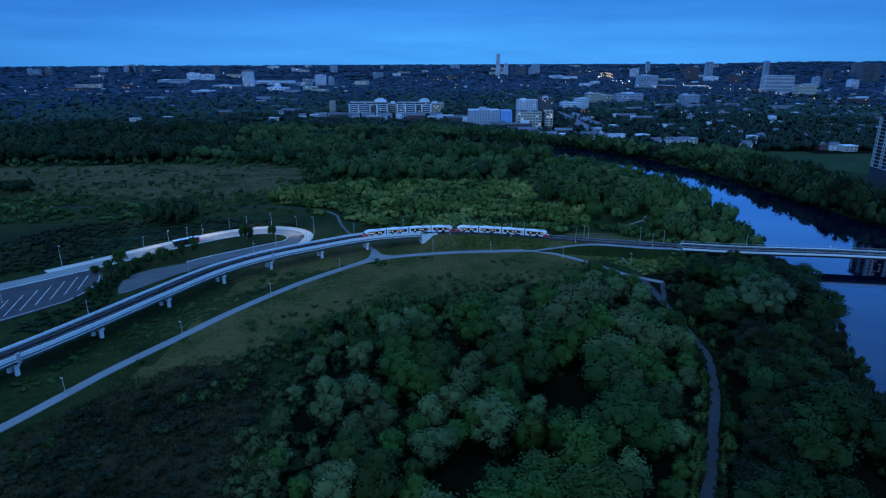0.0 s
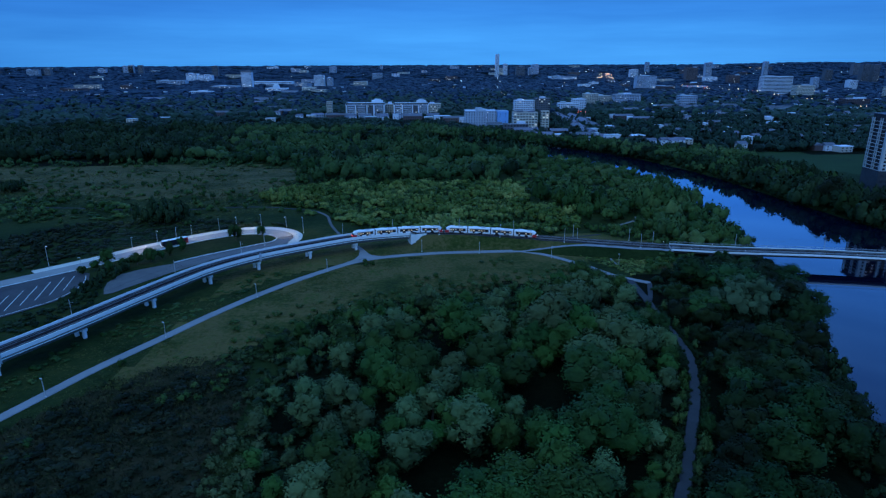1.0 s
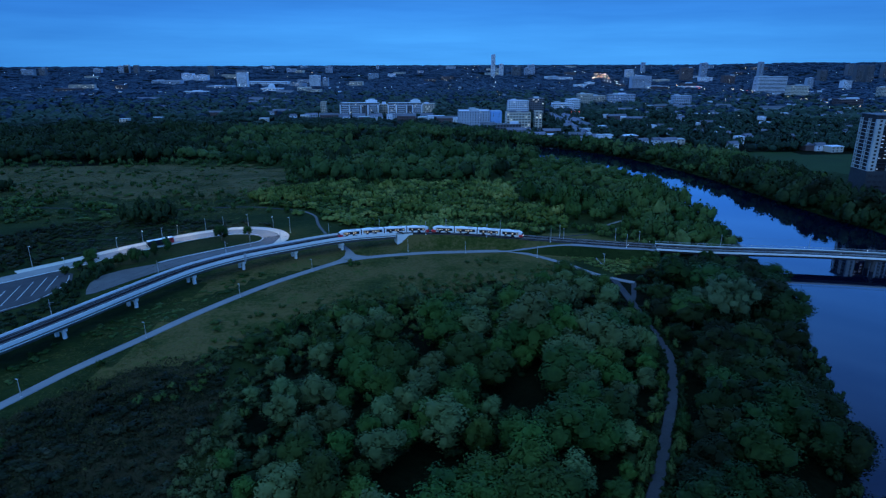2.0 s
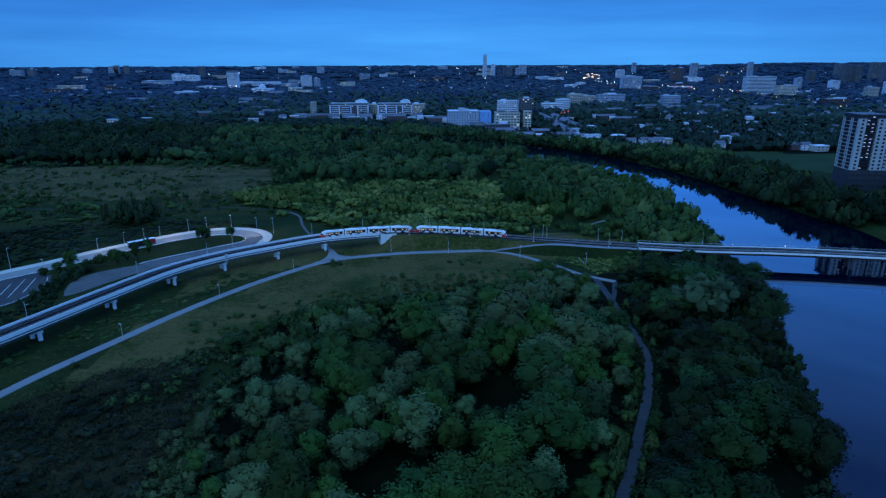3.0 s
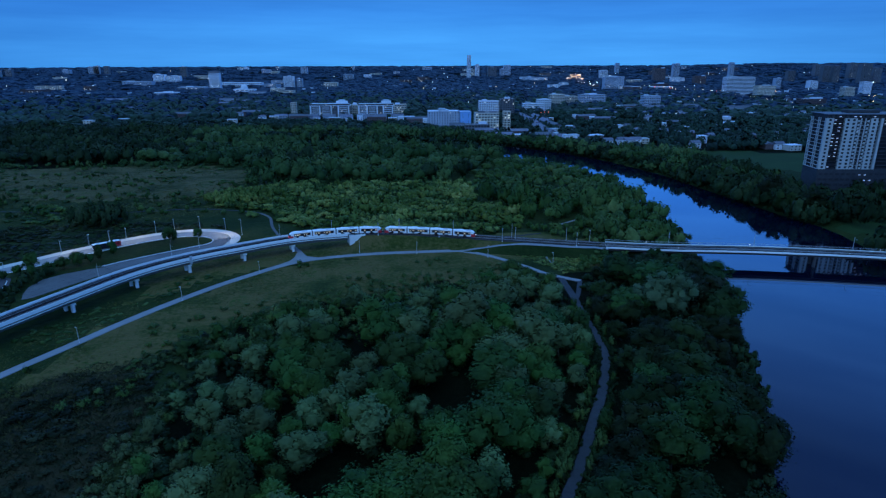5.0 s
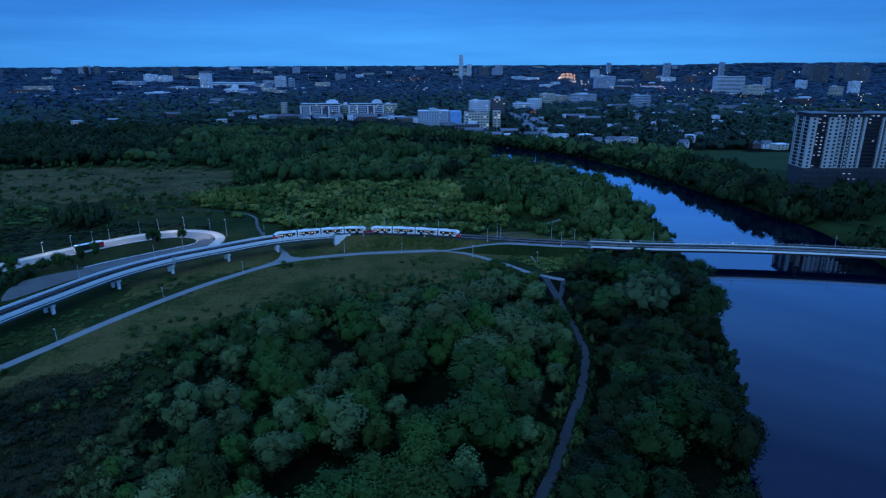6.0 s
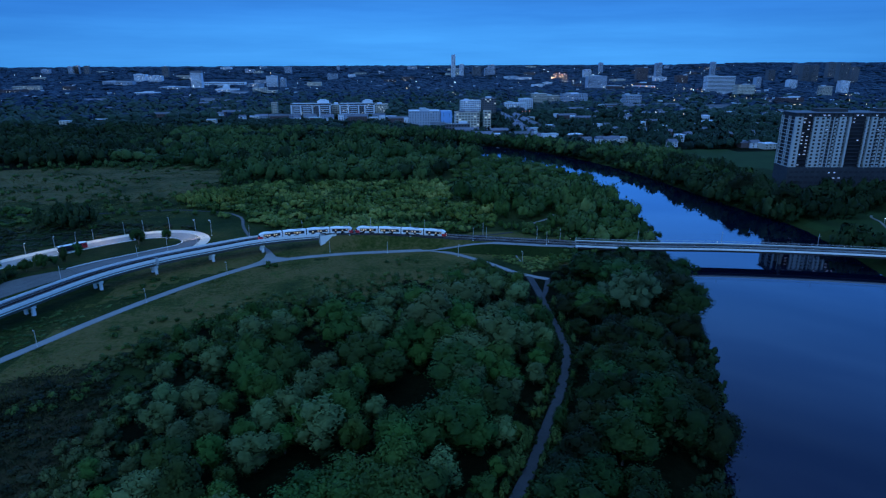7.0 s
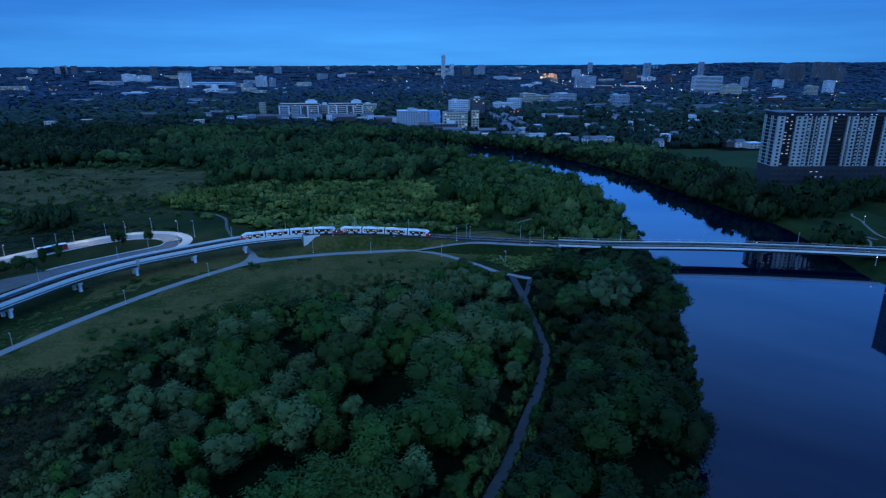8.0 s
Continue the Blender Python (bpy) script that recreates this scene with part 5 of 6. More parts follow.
canopy("bridge_shrubs", shrubs, RICH_BLOBS, M["leaf_wood"], "green shrubs growing against the bridge end", "shrub", 19)
yard_scrub = np.concatenate([rows_in([(-139.5, 224), (-139, 262), (-130, 268), (-133, 250), (-132, 238), (-129, 231)], 3.0, 900, 1.6, 4.8, 0.75, 28),
                             rows_in([(-152, 200), (-147, 214), (-137, 228), (-127, 229), (-124, 218), (-140, 194)], 3.4, 900, 0.8, 2.4, 0.7, 29, lambda x, y: off_lines(x, y, PATHS[3:4], 6.5))])
canopy("yard_scrub", yard_scrub, LIGHT_BLOBS, M["leaf_shore"], "dark scrub between the lot and the viaduct", "scrub", 21)
weeds = rows_in([(102, 258), (112, 264), (132, 278), (126, 284), (104, 288), (88, 290), (84, 286), (94, 272)], 1.9, 4000, 0.4, 1.5, 0.85, 26, lambda x, y: off_lines(x, y, PATHS, 2.9) & (np.hypot(x - 99.3, y - 280) > 3))
canopy("verge_brush", weeds, LIGHT_BLOBS, M["leaf_shrub"], "yellow-green brush beside the forking path", "brush", 6)

THICKET = [(-100, 412), (-84, 376), (-40, 352), (-14, 333), (30, 331), (78, 325), (98, 340), (104, 370), (80, 410), (78, 470), (20, 480), (-66, 470), (-96, 440)]
thick = rows_in(THICKET, 5.4, 9000, 2.0, 7.6, 0.95, 31, lambda x, y: off_lines(x, y, PATHS, 5.5) & covered(x * 0.8, y * 0.8, -0.35))
low_thick = rows_in(THICKET, 4.2, 12000, 1.4, 4.6, 0.55, 61, lambda x, y: off_lines(x, y, PATHS, 4.5))
canopy("thicket_brush", low_thick, LIGHT_BLOBS, M["leaf_wood"], "low green brush between the shrubs of the thicket", "brush", 62)
canopy("thicket", thick, FULL_BLOBS, M["leaf_shrub"], "yellow-green shrub thicket behind the railway", "thicket", 7)
COPSE = [(98, 340), (104, 346), (112, 340), (124, 336), (130, 318), (150, 296), (178, 290), (183, 312), (189, 350), (196, 430), (200, 500), (192, 543), (178, 578), (150, 618), (98, 545), (78, 470), (84, 405), (104, 372)]
copse = rows_in(COPSE, 8.6, 9000, 4.5, 14.5, 0.7, 32, lambda x, y: off_lines(x, y, PATHS, 6.5) & covered(x * 0.9, y * 0.9, -0.42))
copse[:, 2] *= 1 - 0.42 * smooth((copse[:, 1] - 400) / 70)
copse = copse[~((copse[:, 1] > 470) & (near_line(copse[:, 0], copse[:, 1], LEFT_BANK)[0] < 14))]
canopy("riverside_wood", copse, BIG_BLOBS, M["leaf_wood"], "dense green riverside wood behind the railway", "wood", 8)
low_edge = rows_in([(98, 340), (112, 320), (130, 303), (155, 292), (176, 288), (180, 300), (150, 318), (128, 335)], 4.5, 1500, 3.0, 6.0, 0.6, 39, lambda x, y: off_lines(x, y, PATHS, 5.0))
canopy("embankment_brush", low_edge, FULL_BLOBS, M["leaf_wood"], "green bushes at the foot of the embankment", "brush", 20)
FIELD = [(-420, 330), (-230, 352), (-150, 345), (-110, 350), (-84, 372), (-98, 412), (-96, 470), (-110, 545), (-165, 575), (-390, 585), (-640, 600), (-640, 380)]
bushes = rows_in(FIELD, 9.0, 4500, 0.8, 5.6, 0.22, 33, lambda x, y: off_lines(x, y, [smooth_line(LOOP, 5)], 12) & covered(x * 0.45, y * 0.7, -0.12))
front_bushes = rows_in([(-430, 332), (-250, 352), (-176, 352), (-190, 392), (-260, 424), (-430, 436)], 7.0, 2500, 1.0, 6.0, 0.4, 37, lambda x, y: covered(x * 0.6, y * 0.8, -0.2))
bushes = np.concatenate([bushes, front_bushes]) * np.array([1, 1, 0.85, 1.5])
canopy("field_bushes", bushes, LIGHT_BLOBS, M["leaf_wood"], "scattered dark bushes on the open field", "bush", 9)
field_grass = rows_in(FIELD, 4.6, 9000, 0.4, 0.9, 0.7, 34, lambda x, y: off_lines(x, y, [smooth_line(LOOP, 5)], 9))
canopy("field_grass", field_grass, GRASS_BLOBS, M["grass_tuft"], "pale dry grass of the open field", "grass", 10)
for poly, seed in (([(-172, 354), (-156, 347), (-143, 352), (-141, 362), (-152, 372), (-168, 372)], 35), ([(-108, 402), (-92, 396), (-66, 402), (-62, 420), (-88, 428), (-106, 420)], 36),
                   ([(-330, 450), (-306, 440), (-296, 456), (-318, 470)], 38)):
    clump = rows_in(poly, 5.0, 900, 5.0, 14.0 if seed == 35 else 10.0, 0.8, seed)
    canopy("field_copse", clump, RICH_BLOBS, M["leaf_shrub" if seed == 36 else "leaf_shore"], "clump of trees on the open field", "copse", seed)
GREAT = [(-1000, 660), (-640, 605), (-390, 590), (-165, 580), (-105, 548), (-92, 472), (-60, 474), (20, 484), (78, 474), (98, 548), (148, 618), (60, 690), (-20, 722), (-150, 750),
         (-160, 838), (-40, 828), (20, 806), (30, 850), (-60, 885), (-300, 905), (-1000, 915)]
great = rows_in(GREAT, 12.6, 30000, 5.5, 16.5, 0.74, 41)
bend = near_line(great[:, 0], great[:, 1], LEFT_BANK)[0]
great[:, 2] *= 1 - 0.3 * smooth((90 - bend) / 50) * smooth((great[:, 0] - 100) / 40)
great = great[(bend > 14) | (great[:, 0] < 120)]
FRONT = np.array([(-1000, 660), (-640, 605), (-390, 590), (-165, 580), (-105, 548), (-92, 472), (-60, 474), (20, 484), (78, 474)], float)
edge_off = near_line(great[:, 0], great[:, 1], FRONT)[0]
ragged = np.array([noise.noise(Vector((x * 0.03, y * 0.03, 12.0))) for x, y in great[:, :2]])
great = great[edge_off > 2 + 26 * smooth(0.5 + ragged) * (great[:, 0] < -80)]
skirt_line = smooth_line(FRONT, 5.0)
skirt = np.concatenate([skirt_line + np.random.default_rng(88).normal(size=skirt_line.shape) * np.array([4.0, 6.0]) + np.array([0, q]) for q in (0.0, 11.0)])
skirt_h = np.random.default_rng(89).uniform(1.5, 6.5, len(skirt))
canopy("wood_skirt", np.column_stack([skirt, skirt_h, skirt_h * 0.7]), LIGHT_BLOBS, M["leaf_deep"], "young trees and bushes along the front of the wood", "bush", 67)
# the view's dimming towards the left is put into a darker leaf colour
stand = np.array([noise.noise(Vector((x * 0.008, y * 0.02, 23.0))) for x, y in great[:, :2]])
left_dim = stand + 1.1 * smooth((-40 - great[:, 0]) / 420) > 0.42
canopy("great_wood", great[~left_dim], BIG_BLOBS, M["leaf_deep"], "broad dark green wood behind the field", "wood", 11)
canopy("great_wood", great[left_dim], BIG_BLOBS, M["leaf_shore"], "left part of the wood behind the field, coloured darker", "wood", 68)
RIGHT = [(287, 331), (281, 376), (272, 450), (260, 520), (233, 588), (214, 622), (190, 664), (157, 711), (120, 750), (72, 776), (-20, 804), (-20, 850), (90, 830), (150, 775), (205, 715), (245, 655), (300, 635),
         (318, 560), (322, 500), (390, 505), (470, 480), (520, 420), (430, 385), (345, 350), (318, 327), (302, 322)]
right_wood = rows_in(RIGHT, 8.5, 12000, 12.0, 18.0, 1.0, 42, lambda x, y: ~((x > 325) & (y > 396)) & ~inside(x, y, RIVER))
right_wood[:, 2] *= 1 - 0.2 * smooth((right_wood[:, 1] - 480) / 70) * smooth((70 - near_line(right_wood[:, 0], right_wood[:, 1], RIGHT_BANK)[0]) / 40)
upstream = right_wood[:, 1] + 60 * np.random.default_rng(46).normal(size=len(right_wood)) > 500
canopy("bank_wood", right_wood[upstream], RICH_BLOBS, M["leaf_deep"], "green trees lining the far river bank upstream", "wood", 12)
canopy("bank_wood", right_wood[~upstream], RICH_BLOBS, M["leaf_shore"], "dark trees on the far river bank below the tower", "wood", 79)
near_right = rows_in([(310, 212), (300, 196), (304, 216), (312, 226), (340, 215), (400, 160), (330, 150)], 6.5, 900, 5.0, 9.0, 0.62, 43, lambda x, y: off_lines(x, y, PATHS[3:4], 9))
canopy("bank_trees", near_right, RICH_BLOBS, M["leaf_shore"], "trees on the far bank below the bridge", "wood", 13)

shore = []
for line, side, hi in ((RIGHT_BANK, -1, 16.0), (LEFT_BANK, 1, 6.0)):
    q = np.concatenate([offset_line(smooth_line(line[::2], 6.0), side * off) for off in ((0.3, 4.0, 9.0) if side < 0 else (1.0, 5.0))])
    for x, y in q:
        if y < 95 or abs(y - float(np.interp(x, TRACK[:, 0], TRACK[:, 1]))) < 11 or (side < 0 and (290 < y < 338 or 190 < y < 262)):
            continue
        h = rng.uniform(2.5, hi) * (0.45 if side > 0 and y > 440 else 0.8 if side < 0 and y > 500 else 1.0)
        shore.append((x + rng.uniform(-1, 1), y + rng.uniform(-1, 1), h, h * rng.uniform(0.5, 0.8)))
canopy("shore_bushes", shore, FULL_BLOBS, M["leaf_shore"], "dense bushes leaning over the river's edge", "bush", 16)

SCRUB = [(-140, 62), (-122, 106), (-104, 128), (-84, 146), (-64, 168), (-52, 196), (-44, 204), (-52, 178), (-50, 150), (-46, 118), (-50, 60)]
scrub = rows_in(SCRUB, 4.4, 5000, 0.4, 2.4, 0.6, 51, lambda x, y: off_lines(x, y, [PATH_ARC], 3.6))
side_scrub = rows_in([(-160, 100), (-140, 150), (-122, 186), (-106, 216), (-90, 246), (-70, 270), (-60, 264), (-76, 236), (-92, 206), (-108, 174), (-124, 140), (-142, 104)], 3.4, 3000, 0.4, 1.9, 0.7, 52,
                     lambda x, y: off_lines(x, y, [PATH_ARC], 4.0) & off_lines(x, y, PATHS[3:4], 4.5) & (np.sin(x * 0.11) * np.sin(y * 0.09 + 1) > 0.0))
canopy("verge_scrub", side_scrub, LIGHT_BLOBS, M["leaf_wood"], "low green weeds and brush beside the viaduct", "scrub", 63)
loop_scrub = rows_in([(-240, 285), (-205, 350), (-165, 356), (-125, 356), (-90, 348), (-66, 335), (-80, 336), (-112, 330), (-136, 312), (-160, 288), (-185, 262), (-228, 222)], 3.8, 6000, 0.5, 2.6, 0.8, 64,
                     lambda x, y: off_lines(x, y, [smooth_line(LOOP, 5)], 11.0) & off_lines(x, y, PATHS[4:5], 4.0))
canopy("loop_scrub", loop_scrub, LIGHT_BLOBS, M["leaf_heath"], "dark low scrub behind the bus loop", "scrub", 78)
low_heath = rows_in([(-134, 90), (-112, 132), (-96, 158), (-76, 176), (-60, 172), (-66, 140), (-84, 96)], 4.2, 2500, 0.5, 1.8, 0.75, 53, lambda x, y: off_lines(x, y, [PATH_ARC], 5.0) & covered(x * 1.3, y * 1.3, -0.1))
scrub = np.concatenate([scrub, low_heath])
heath_grass = rows_in([(-150, 60), (-130, 104), (-108, 144), (-92, 168), (-74, 182), (-54, 184), (-46, 150), (-44, 110), (-50, 60)], 1.7, 12000, 0.35, 1.1, 0.85, 54, lambda x, y: off_lines(x, y, [PATH_ARC], 3.4))
canopy("heath_grass", heath_grass, GRASS_BLOBS, M["leaf_heath"], "dark withered grass and weeds on the heath", "grass", 76)
canopy("scrub", scrub, SHRUB_BLOBS, M["leaf_heath"], "dark low scrub at the edge of the wood", "scrub", 17)

# ---- the town ----
def window_rows(s, w, y, z, cols, pane_w, pane_h):
    for k in range(cols):
        x = -w / 2 + w * (k + 0.5) / cols
        s.box(x - pane_w / 2, x + pane_w / 2, y - 0.05, y + 0.05, z, z + pane_h)
    return s


def building(name, label, x, y, w, d, h, floors, cols, wall="wall_grey", roof="roof_pale", turn=0.0, lit=0.12, plant=1, pane=0.62, ribbon_rows=False, category="building"):
    """A block with a parapet, one row of windows a floor, roof plant and some lit windows."""
    z = float(land(x, y)) - 0.5
    ob = thing(name, label, category, "town buildings")
    ob.matrix_basis = pose(x, y, z, 0, 0, turn)
    r = random.Random(int(x * 7 + y))
    part("wall", Shape().box(-w / 2, w / 2, -d / 2, d / 2, 0, h), M[wall], ob)
    top = part("roof", Shape().box(-w / 2 + 0.4, w / 2 - 0.4, -d / 2 + 0.4, d / 2 - 0.4, h + 0.02, h + 0.1), M[roof], ob)
    rim = Shape()
    for a, b, c, e in ((-w / 2 - 0.1, w / 2 + 0.1, -d / 2 - 0.1, -d / 2 + 0.3), (-w / 2 - 0.1, w / 2 + 0.1, d / 2 - 0.3, d / 2 + 0.1),
                       (-w / 2 - 0.1, -w / 2 + 0.3, -d / 2 + 0.3, d / 2 - 0.3), (w / 2 - 0.3, w / 2 + 0.1, -d / 2 + 0.3, d / 2 - 0.3)):
        rim.box(a, b, c, e, h - 0.3, h + 0.9)
    part("parapet", rim, M[wall], ob)
    for k in range(plant):
        pw, pd, ph = w * r.uniform(0.2, 0.4), d * r.uniform(0.3, 0.55), r.uniform(2.2, 4.2)
        cx = r.uniform(-w / 2 + pw / 2 + 1, w / 2 - pw / 2 - 1)
        part("roof_plant", Shape().box(cx - pw / 2, cx + pw / 2, -pd / 2, pd / 2, h + 0.1, h + ph, cut=0.15), M[roof], top)
    fh = h / floors
    cols_side = max(1, int(cols * d / w))
    s, bright = Shape(), Shape()
    for k in range(floors):
        zz = k * fh + fh * 0.28
        if ribbon_rows:
            s.box(-w / 2 + 0.8, w / 2 - 0.8, -d / 2 - 0.05, -d / 2 + 0.05, zz, zz + fh * 0.5)
        else:
            window_rows(s, w, -d / 2, zz, cols, w / cols * pane, fh * 0.52)
        for side in (-1, 1) if y < 2000 else ():
            for q in range(cols_side):
                yy = -d / 2 + d * (q + 0.5) / cols_side
                half = d / cols_side * pane / 2
                s.box(side * w / 2 - 0.05, side * w / 2 + 0.05, yy - half, yy + half, zz, zz + fh * 0.5)
        for q in range(cols):
            if r.random() < lit * 0.6:
                xx = -w / 2 + w * (q + 0.5) / cols
                half = w / cols * pane * 0.4
                bright.box(xx - half, xx + half, -d / 2 - 0.09, -d / 2 + 0.02, zz + 0.1, zz + fh * 0.46)
    tagged(part("glazing", s, M["window_pane"], ob), kind="stuff")
    if bright.v:
        tagged(part("lit_glazing", bright, M["lit_window"], ob, "warmly lit windows"), kind="stuff")
    return ob


def tower(*args, **kw):
    return building("tower_block", *args, category="tower", **kw)


def block(*args, **kw):
    return building("building", *args, **kw)


# two matching terraced condominiums with balconies
def condominium(x, y, w):
    ob = block("grey and white six-storey condominium with glass balconies", x, y, w, 22, 24, 7, int(w / 3), "wall_dark", "roof_pale", lit=0.08, plant=0)
    part("penthouse", Shape().box(w * 0.16, w * 0.44, -8, 8, 24, 29.0, cut=0.3), M["wall_white"], ob)
    part("penthouse", Shape().box(w * 0.22, w * 0.38, -6, 6, 29.0, 31.2, cut=0.2), M["roof_pale"], ob)
    part("cornice", Shape().box(-w / 2 - 0.8, w / 2 + 0.8, -12.4, 12, 21.0, 21.9), M["wall_white"], ob, "projecting white cornice")
    part("top_storey", Shape().box(-w / 2 + 2, w / 2 - 2, -10.9, 10.9, 21.9, 24.6), M["wall_white"], ob)
    for at in (-0.5, -0.27, 0.02, 0.2, 0.46):
        part("bay_pier", Shape().box(w * at, w * at + 2.6, -12.0, -10.8, 0, 21), M["wall_white"], ob, "white masonry bay")
    for k in range(1, 7):
        for at, wide in ((-0.44, 0.16), (-0.2, 0.2), (0.25, 0.2)):
            part("balcony", Shape().box(w * at, w * (at + wide), -12.8, -11, k * 3.43 - 0.2, k * 3.43 + 0.25), M["wall_white"], ob)
            part("railing", Shape().box(w * at, w * (at + wide), -12.82, -12.7, k * 3.43 + 0.25, k * 3.43 + 1.2), M["roof_pale"], ob)


condominium(-102, 1125, 71)
condominium(-19, 1119, 63)
block("cream low apartment block between the condominiums", -60, 1150, 26, 16, 20, 6, 8, "wall_cream", lit=0.12)
block("cream low block beside the condominium", 24, 1192, 26, 16, 18, 5, 8, "wall_cream", lit=0.2)
block("slim cream apartment block above the trees", -175, 1169, 10, 14, 24, 8, 3, "wall_cream", plant=0, lit=0.05)
block("cream wing behind the condominium", -132, 1160, 20, 14, 20, 6, 6, "wall_cream", lit=0.15)
block("wide pale grey windowless block under construction", 92, 945, 48, 30, 23, 6, 12, "wall_grey", "roof_pale", lit=0.02, plant=2, pane=0.25)
block("bright blue wrapped end of a building", 125.5, 940, 17, 24, 22.5, 2, 2, "wall_blue", "roof_pale", lit=0, plant=0, pane=0.05)
block("white mid-rise apartment block with dark windows", 189, 1126, 37, 20, 27, 8, 9, "wall_white", lit=0.1)
block("dark glass wing of a mid-rise block", 222, 1120, 26, 18, 31, 9, 6, "wall_dark", lit=0.15)
block("cream and dark mid-rise apartment block", 149, 868, 34, 20, 26, 7, 8, "wall_cream", "roof_dark", lit=0.14, plant=2)
block("dark low wing in front of the mid-rise", 133, 846, 34, 14, 12, 3, 8, "wall_dark", "roof_pale", lit=0.05)
block("cream stair tower with lit landings", 179, 872, 10, 12, 27, 8, 2, "wall_cream", "roof_pale", lit=0.6, plant=0)
block("low white terrace with a stepped roof", 288, 1198, 40, 20, 17, 5, 10, "wall_white", lit=0.05)
block("white stepped block with roof terraces", 312, 1210, 26, 20, 24, 7, 6, "wall_white", lit=0.05, plant=2)
block("beige office block with warm light", 388, 1406, 33, 22, 24, 7, 8, "wall_cream", lit=0.1)
block("low beige office block", 431, 1442, 30, 20, 18, 5, 8, "wall_cream", lit=0.05)
block("grey and beige long apartment block", 464, 1380, 60, 20, 24, 7, 16, "wall_grey", lit=0.08, plant=2)
block("grey block with a flat roof", 575, 1315, 37, 22, 24, 7, 9, "wall_grey", lit=0.04)
tower("wide grey office block with narrow windows", 779, 2145, 69, 30, 46, 12, 20, "wall_grey", lit=0.04, plant=2)
block("low lit white commercial building", 830, 2120, 76, 24, 13, 2, 10, "wall_white", lit=0.5)
tower("white slab block with continuous window bands", 1047, 1803, 87, 26, 51, 13, 20, "wall_white", lit=0.0, ribbon_rows=True)
block("beige lower annex beside the slab block", 1006, 1599, 49, 24, 33, 9, 12, "wall_cream", lit=0.03)
block("low brown brick block", 903, 1253, 51, 24, 19, 5, 12, "wall_brick", lit=0.05)
block("white cube-shaped office block", 1447, 2044, 28, 24, 30, 8, 7, "wall_white", lit=0.0)
tower("pale green gabled tower block", 1190, 1530, 27, 20, 31, 9, 6, "wall_cream", lit=0.0)
tower("grey glass-fronted apartment tower block", 1377, 2134, 20, 20, 37, 12, 5, "wall_grey", lit=0.02)
tower("white apartment tower with dark stripes", 1376, 1705, 26, 18, 38, 12, 6, "wall_white", lit=0.02)
for x, y, w, h in ((2005, 2831, 29, 54), (1765, 2434, 30, 68), (1812, 2440, 26, 66), (2029, 2629, 41, 67), (1830, 2300, 41, 77), (1900, 2330, 34, 60), (1700, 2560, 30, 44)):
    tower("grey apartment tower on the skyline", x, y, w, 24, h, int(h / 3.2), int(w / 4), "wall_dark", "roof_dark", lit=0.02)
tower("dark brown brick office tower", 1188, 2722, 50, 30, 58, 16, 12, "wall_brick", lit=0.01)
tower("slim blue-grey tower on the skyline", 1346, 2903, 30, 24, 70, 20, 7, "wall_grey", lit=0.01)
tower("slim round-topped tower on the skyline", 1620, 2901, 20, 20, 70, 20, 5, "wall_grey", lit=0.01)
tower("slim tower on the horizon", 1255, 3460, 21, 20, 55, 16, 5, "wall_grey", lit=0.0)
block("long low white hospital block", 1248, 2661, 55, 30, 19, 5, 12, "wall_white", lit=0.2)
block("plain brown brick block", 1261, 2485, 47, 26, 34, 9, 12, "wall_brick", lit=0.04)
block("pale grey block beside the wide office", 1024, 2997, 38, 26, 40, 10, 9, "wall_white", lit=0.05, plant=2)
tower("tall slender pale residential tower", 383, 3221, 19, 22, 112, 34, 6, "wall_white", lit=0.01)
tower("slim pale tower with warm windows", 438, 3314, 21, 20, 62, 18, 5, "wall_white", lit=0.15)
tower("dark square office tower", 516, 3302, 45, 30, 49, 14, 10, "wall_dark", lit=0.01)
tower("grey tower with a stepped top", 612, 3391, 37, 26, 54, 15, 8, "wall_grey", lit=0.01, plant=2)
tower("low grey concrete tower", 586, 3396, 22, 22, 36, 10, 6, "wall_grey", lit=0.0)
office = tower("white office tower with a dark crown", -670, 2384, 39, 26, 64, 16, 9, "wall_white", "roof_dark", lit=0.01)
part("crown_band", Shape().box(-19.8, 19.8, -13.3, 13.3, 60, 66), M["wall_dark"], office, "dark band round the top floors")
block("white office block with glass", -408, 2456, 40, 26, 45, 11, 9, "wall_white", lit=0.05)
block("lower wing of the glass office", -366, 2452, 22, 22, 36, 9, 5, "wall_grey", lit=0.05)
for x, y, w, h, wall in ((-1627, 3488, 55, 38, "wall_grey"), (-1612, 3488, 26, 43, "wall_grey"), (-1565, 3499, 25, 42, "wall_dark"), (-1754, 3456, 42, 23, "wall_grey"), (-1927, 3133, 60, 30, "wall_grey"),
                         (-1860, 3140, 30, 37, "wall_dark"), (-1065, 3222, 30, 55, "wall_dark"), (-527, 3640, 39, 38, "wall_grey"), (-275, 4067, 18, 28, "wall_grey"), (-228, 3077, 50, 28, "wall_grey")):
    tower("blue-grey tower on the far skyline", x, y, w, 22, h, max(5, int(h / 3.3)), max(4, int(w / 4.5)), wall, lit=0.01)
block("large white hall building", -1067, 2905, 50, 34, 33, 6, 10, "wall_white", lit=0.05)
block("white hall annex with lights", -1009, 2911, 65, 30, 27, 5, 12, "wall_white", lit=0.2)
block("long low white hall", -1063, 2658, 119, 40, 17, 3, 20, "wall_grey", lit=0.08)
block("long low purple-grey hall", -728, 2303, 95, 50, 13, 2, 16, "wall_grey", "roof_pale", lit=0.2)
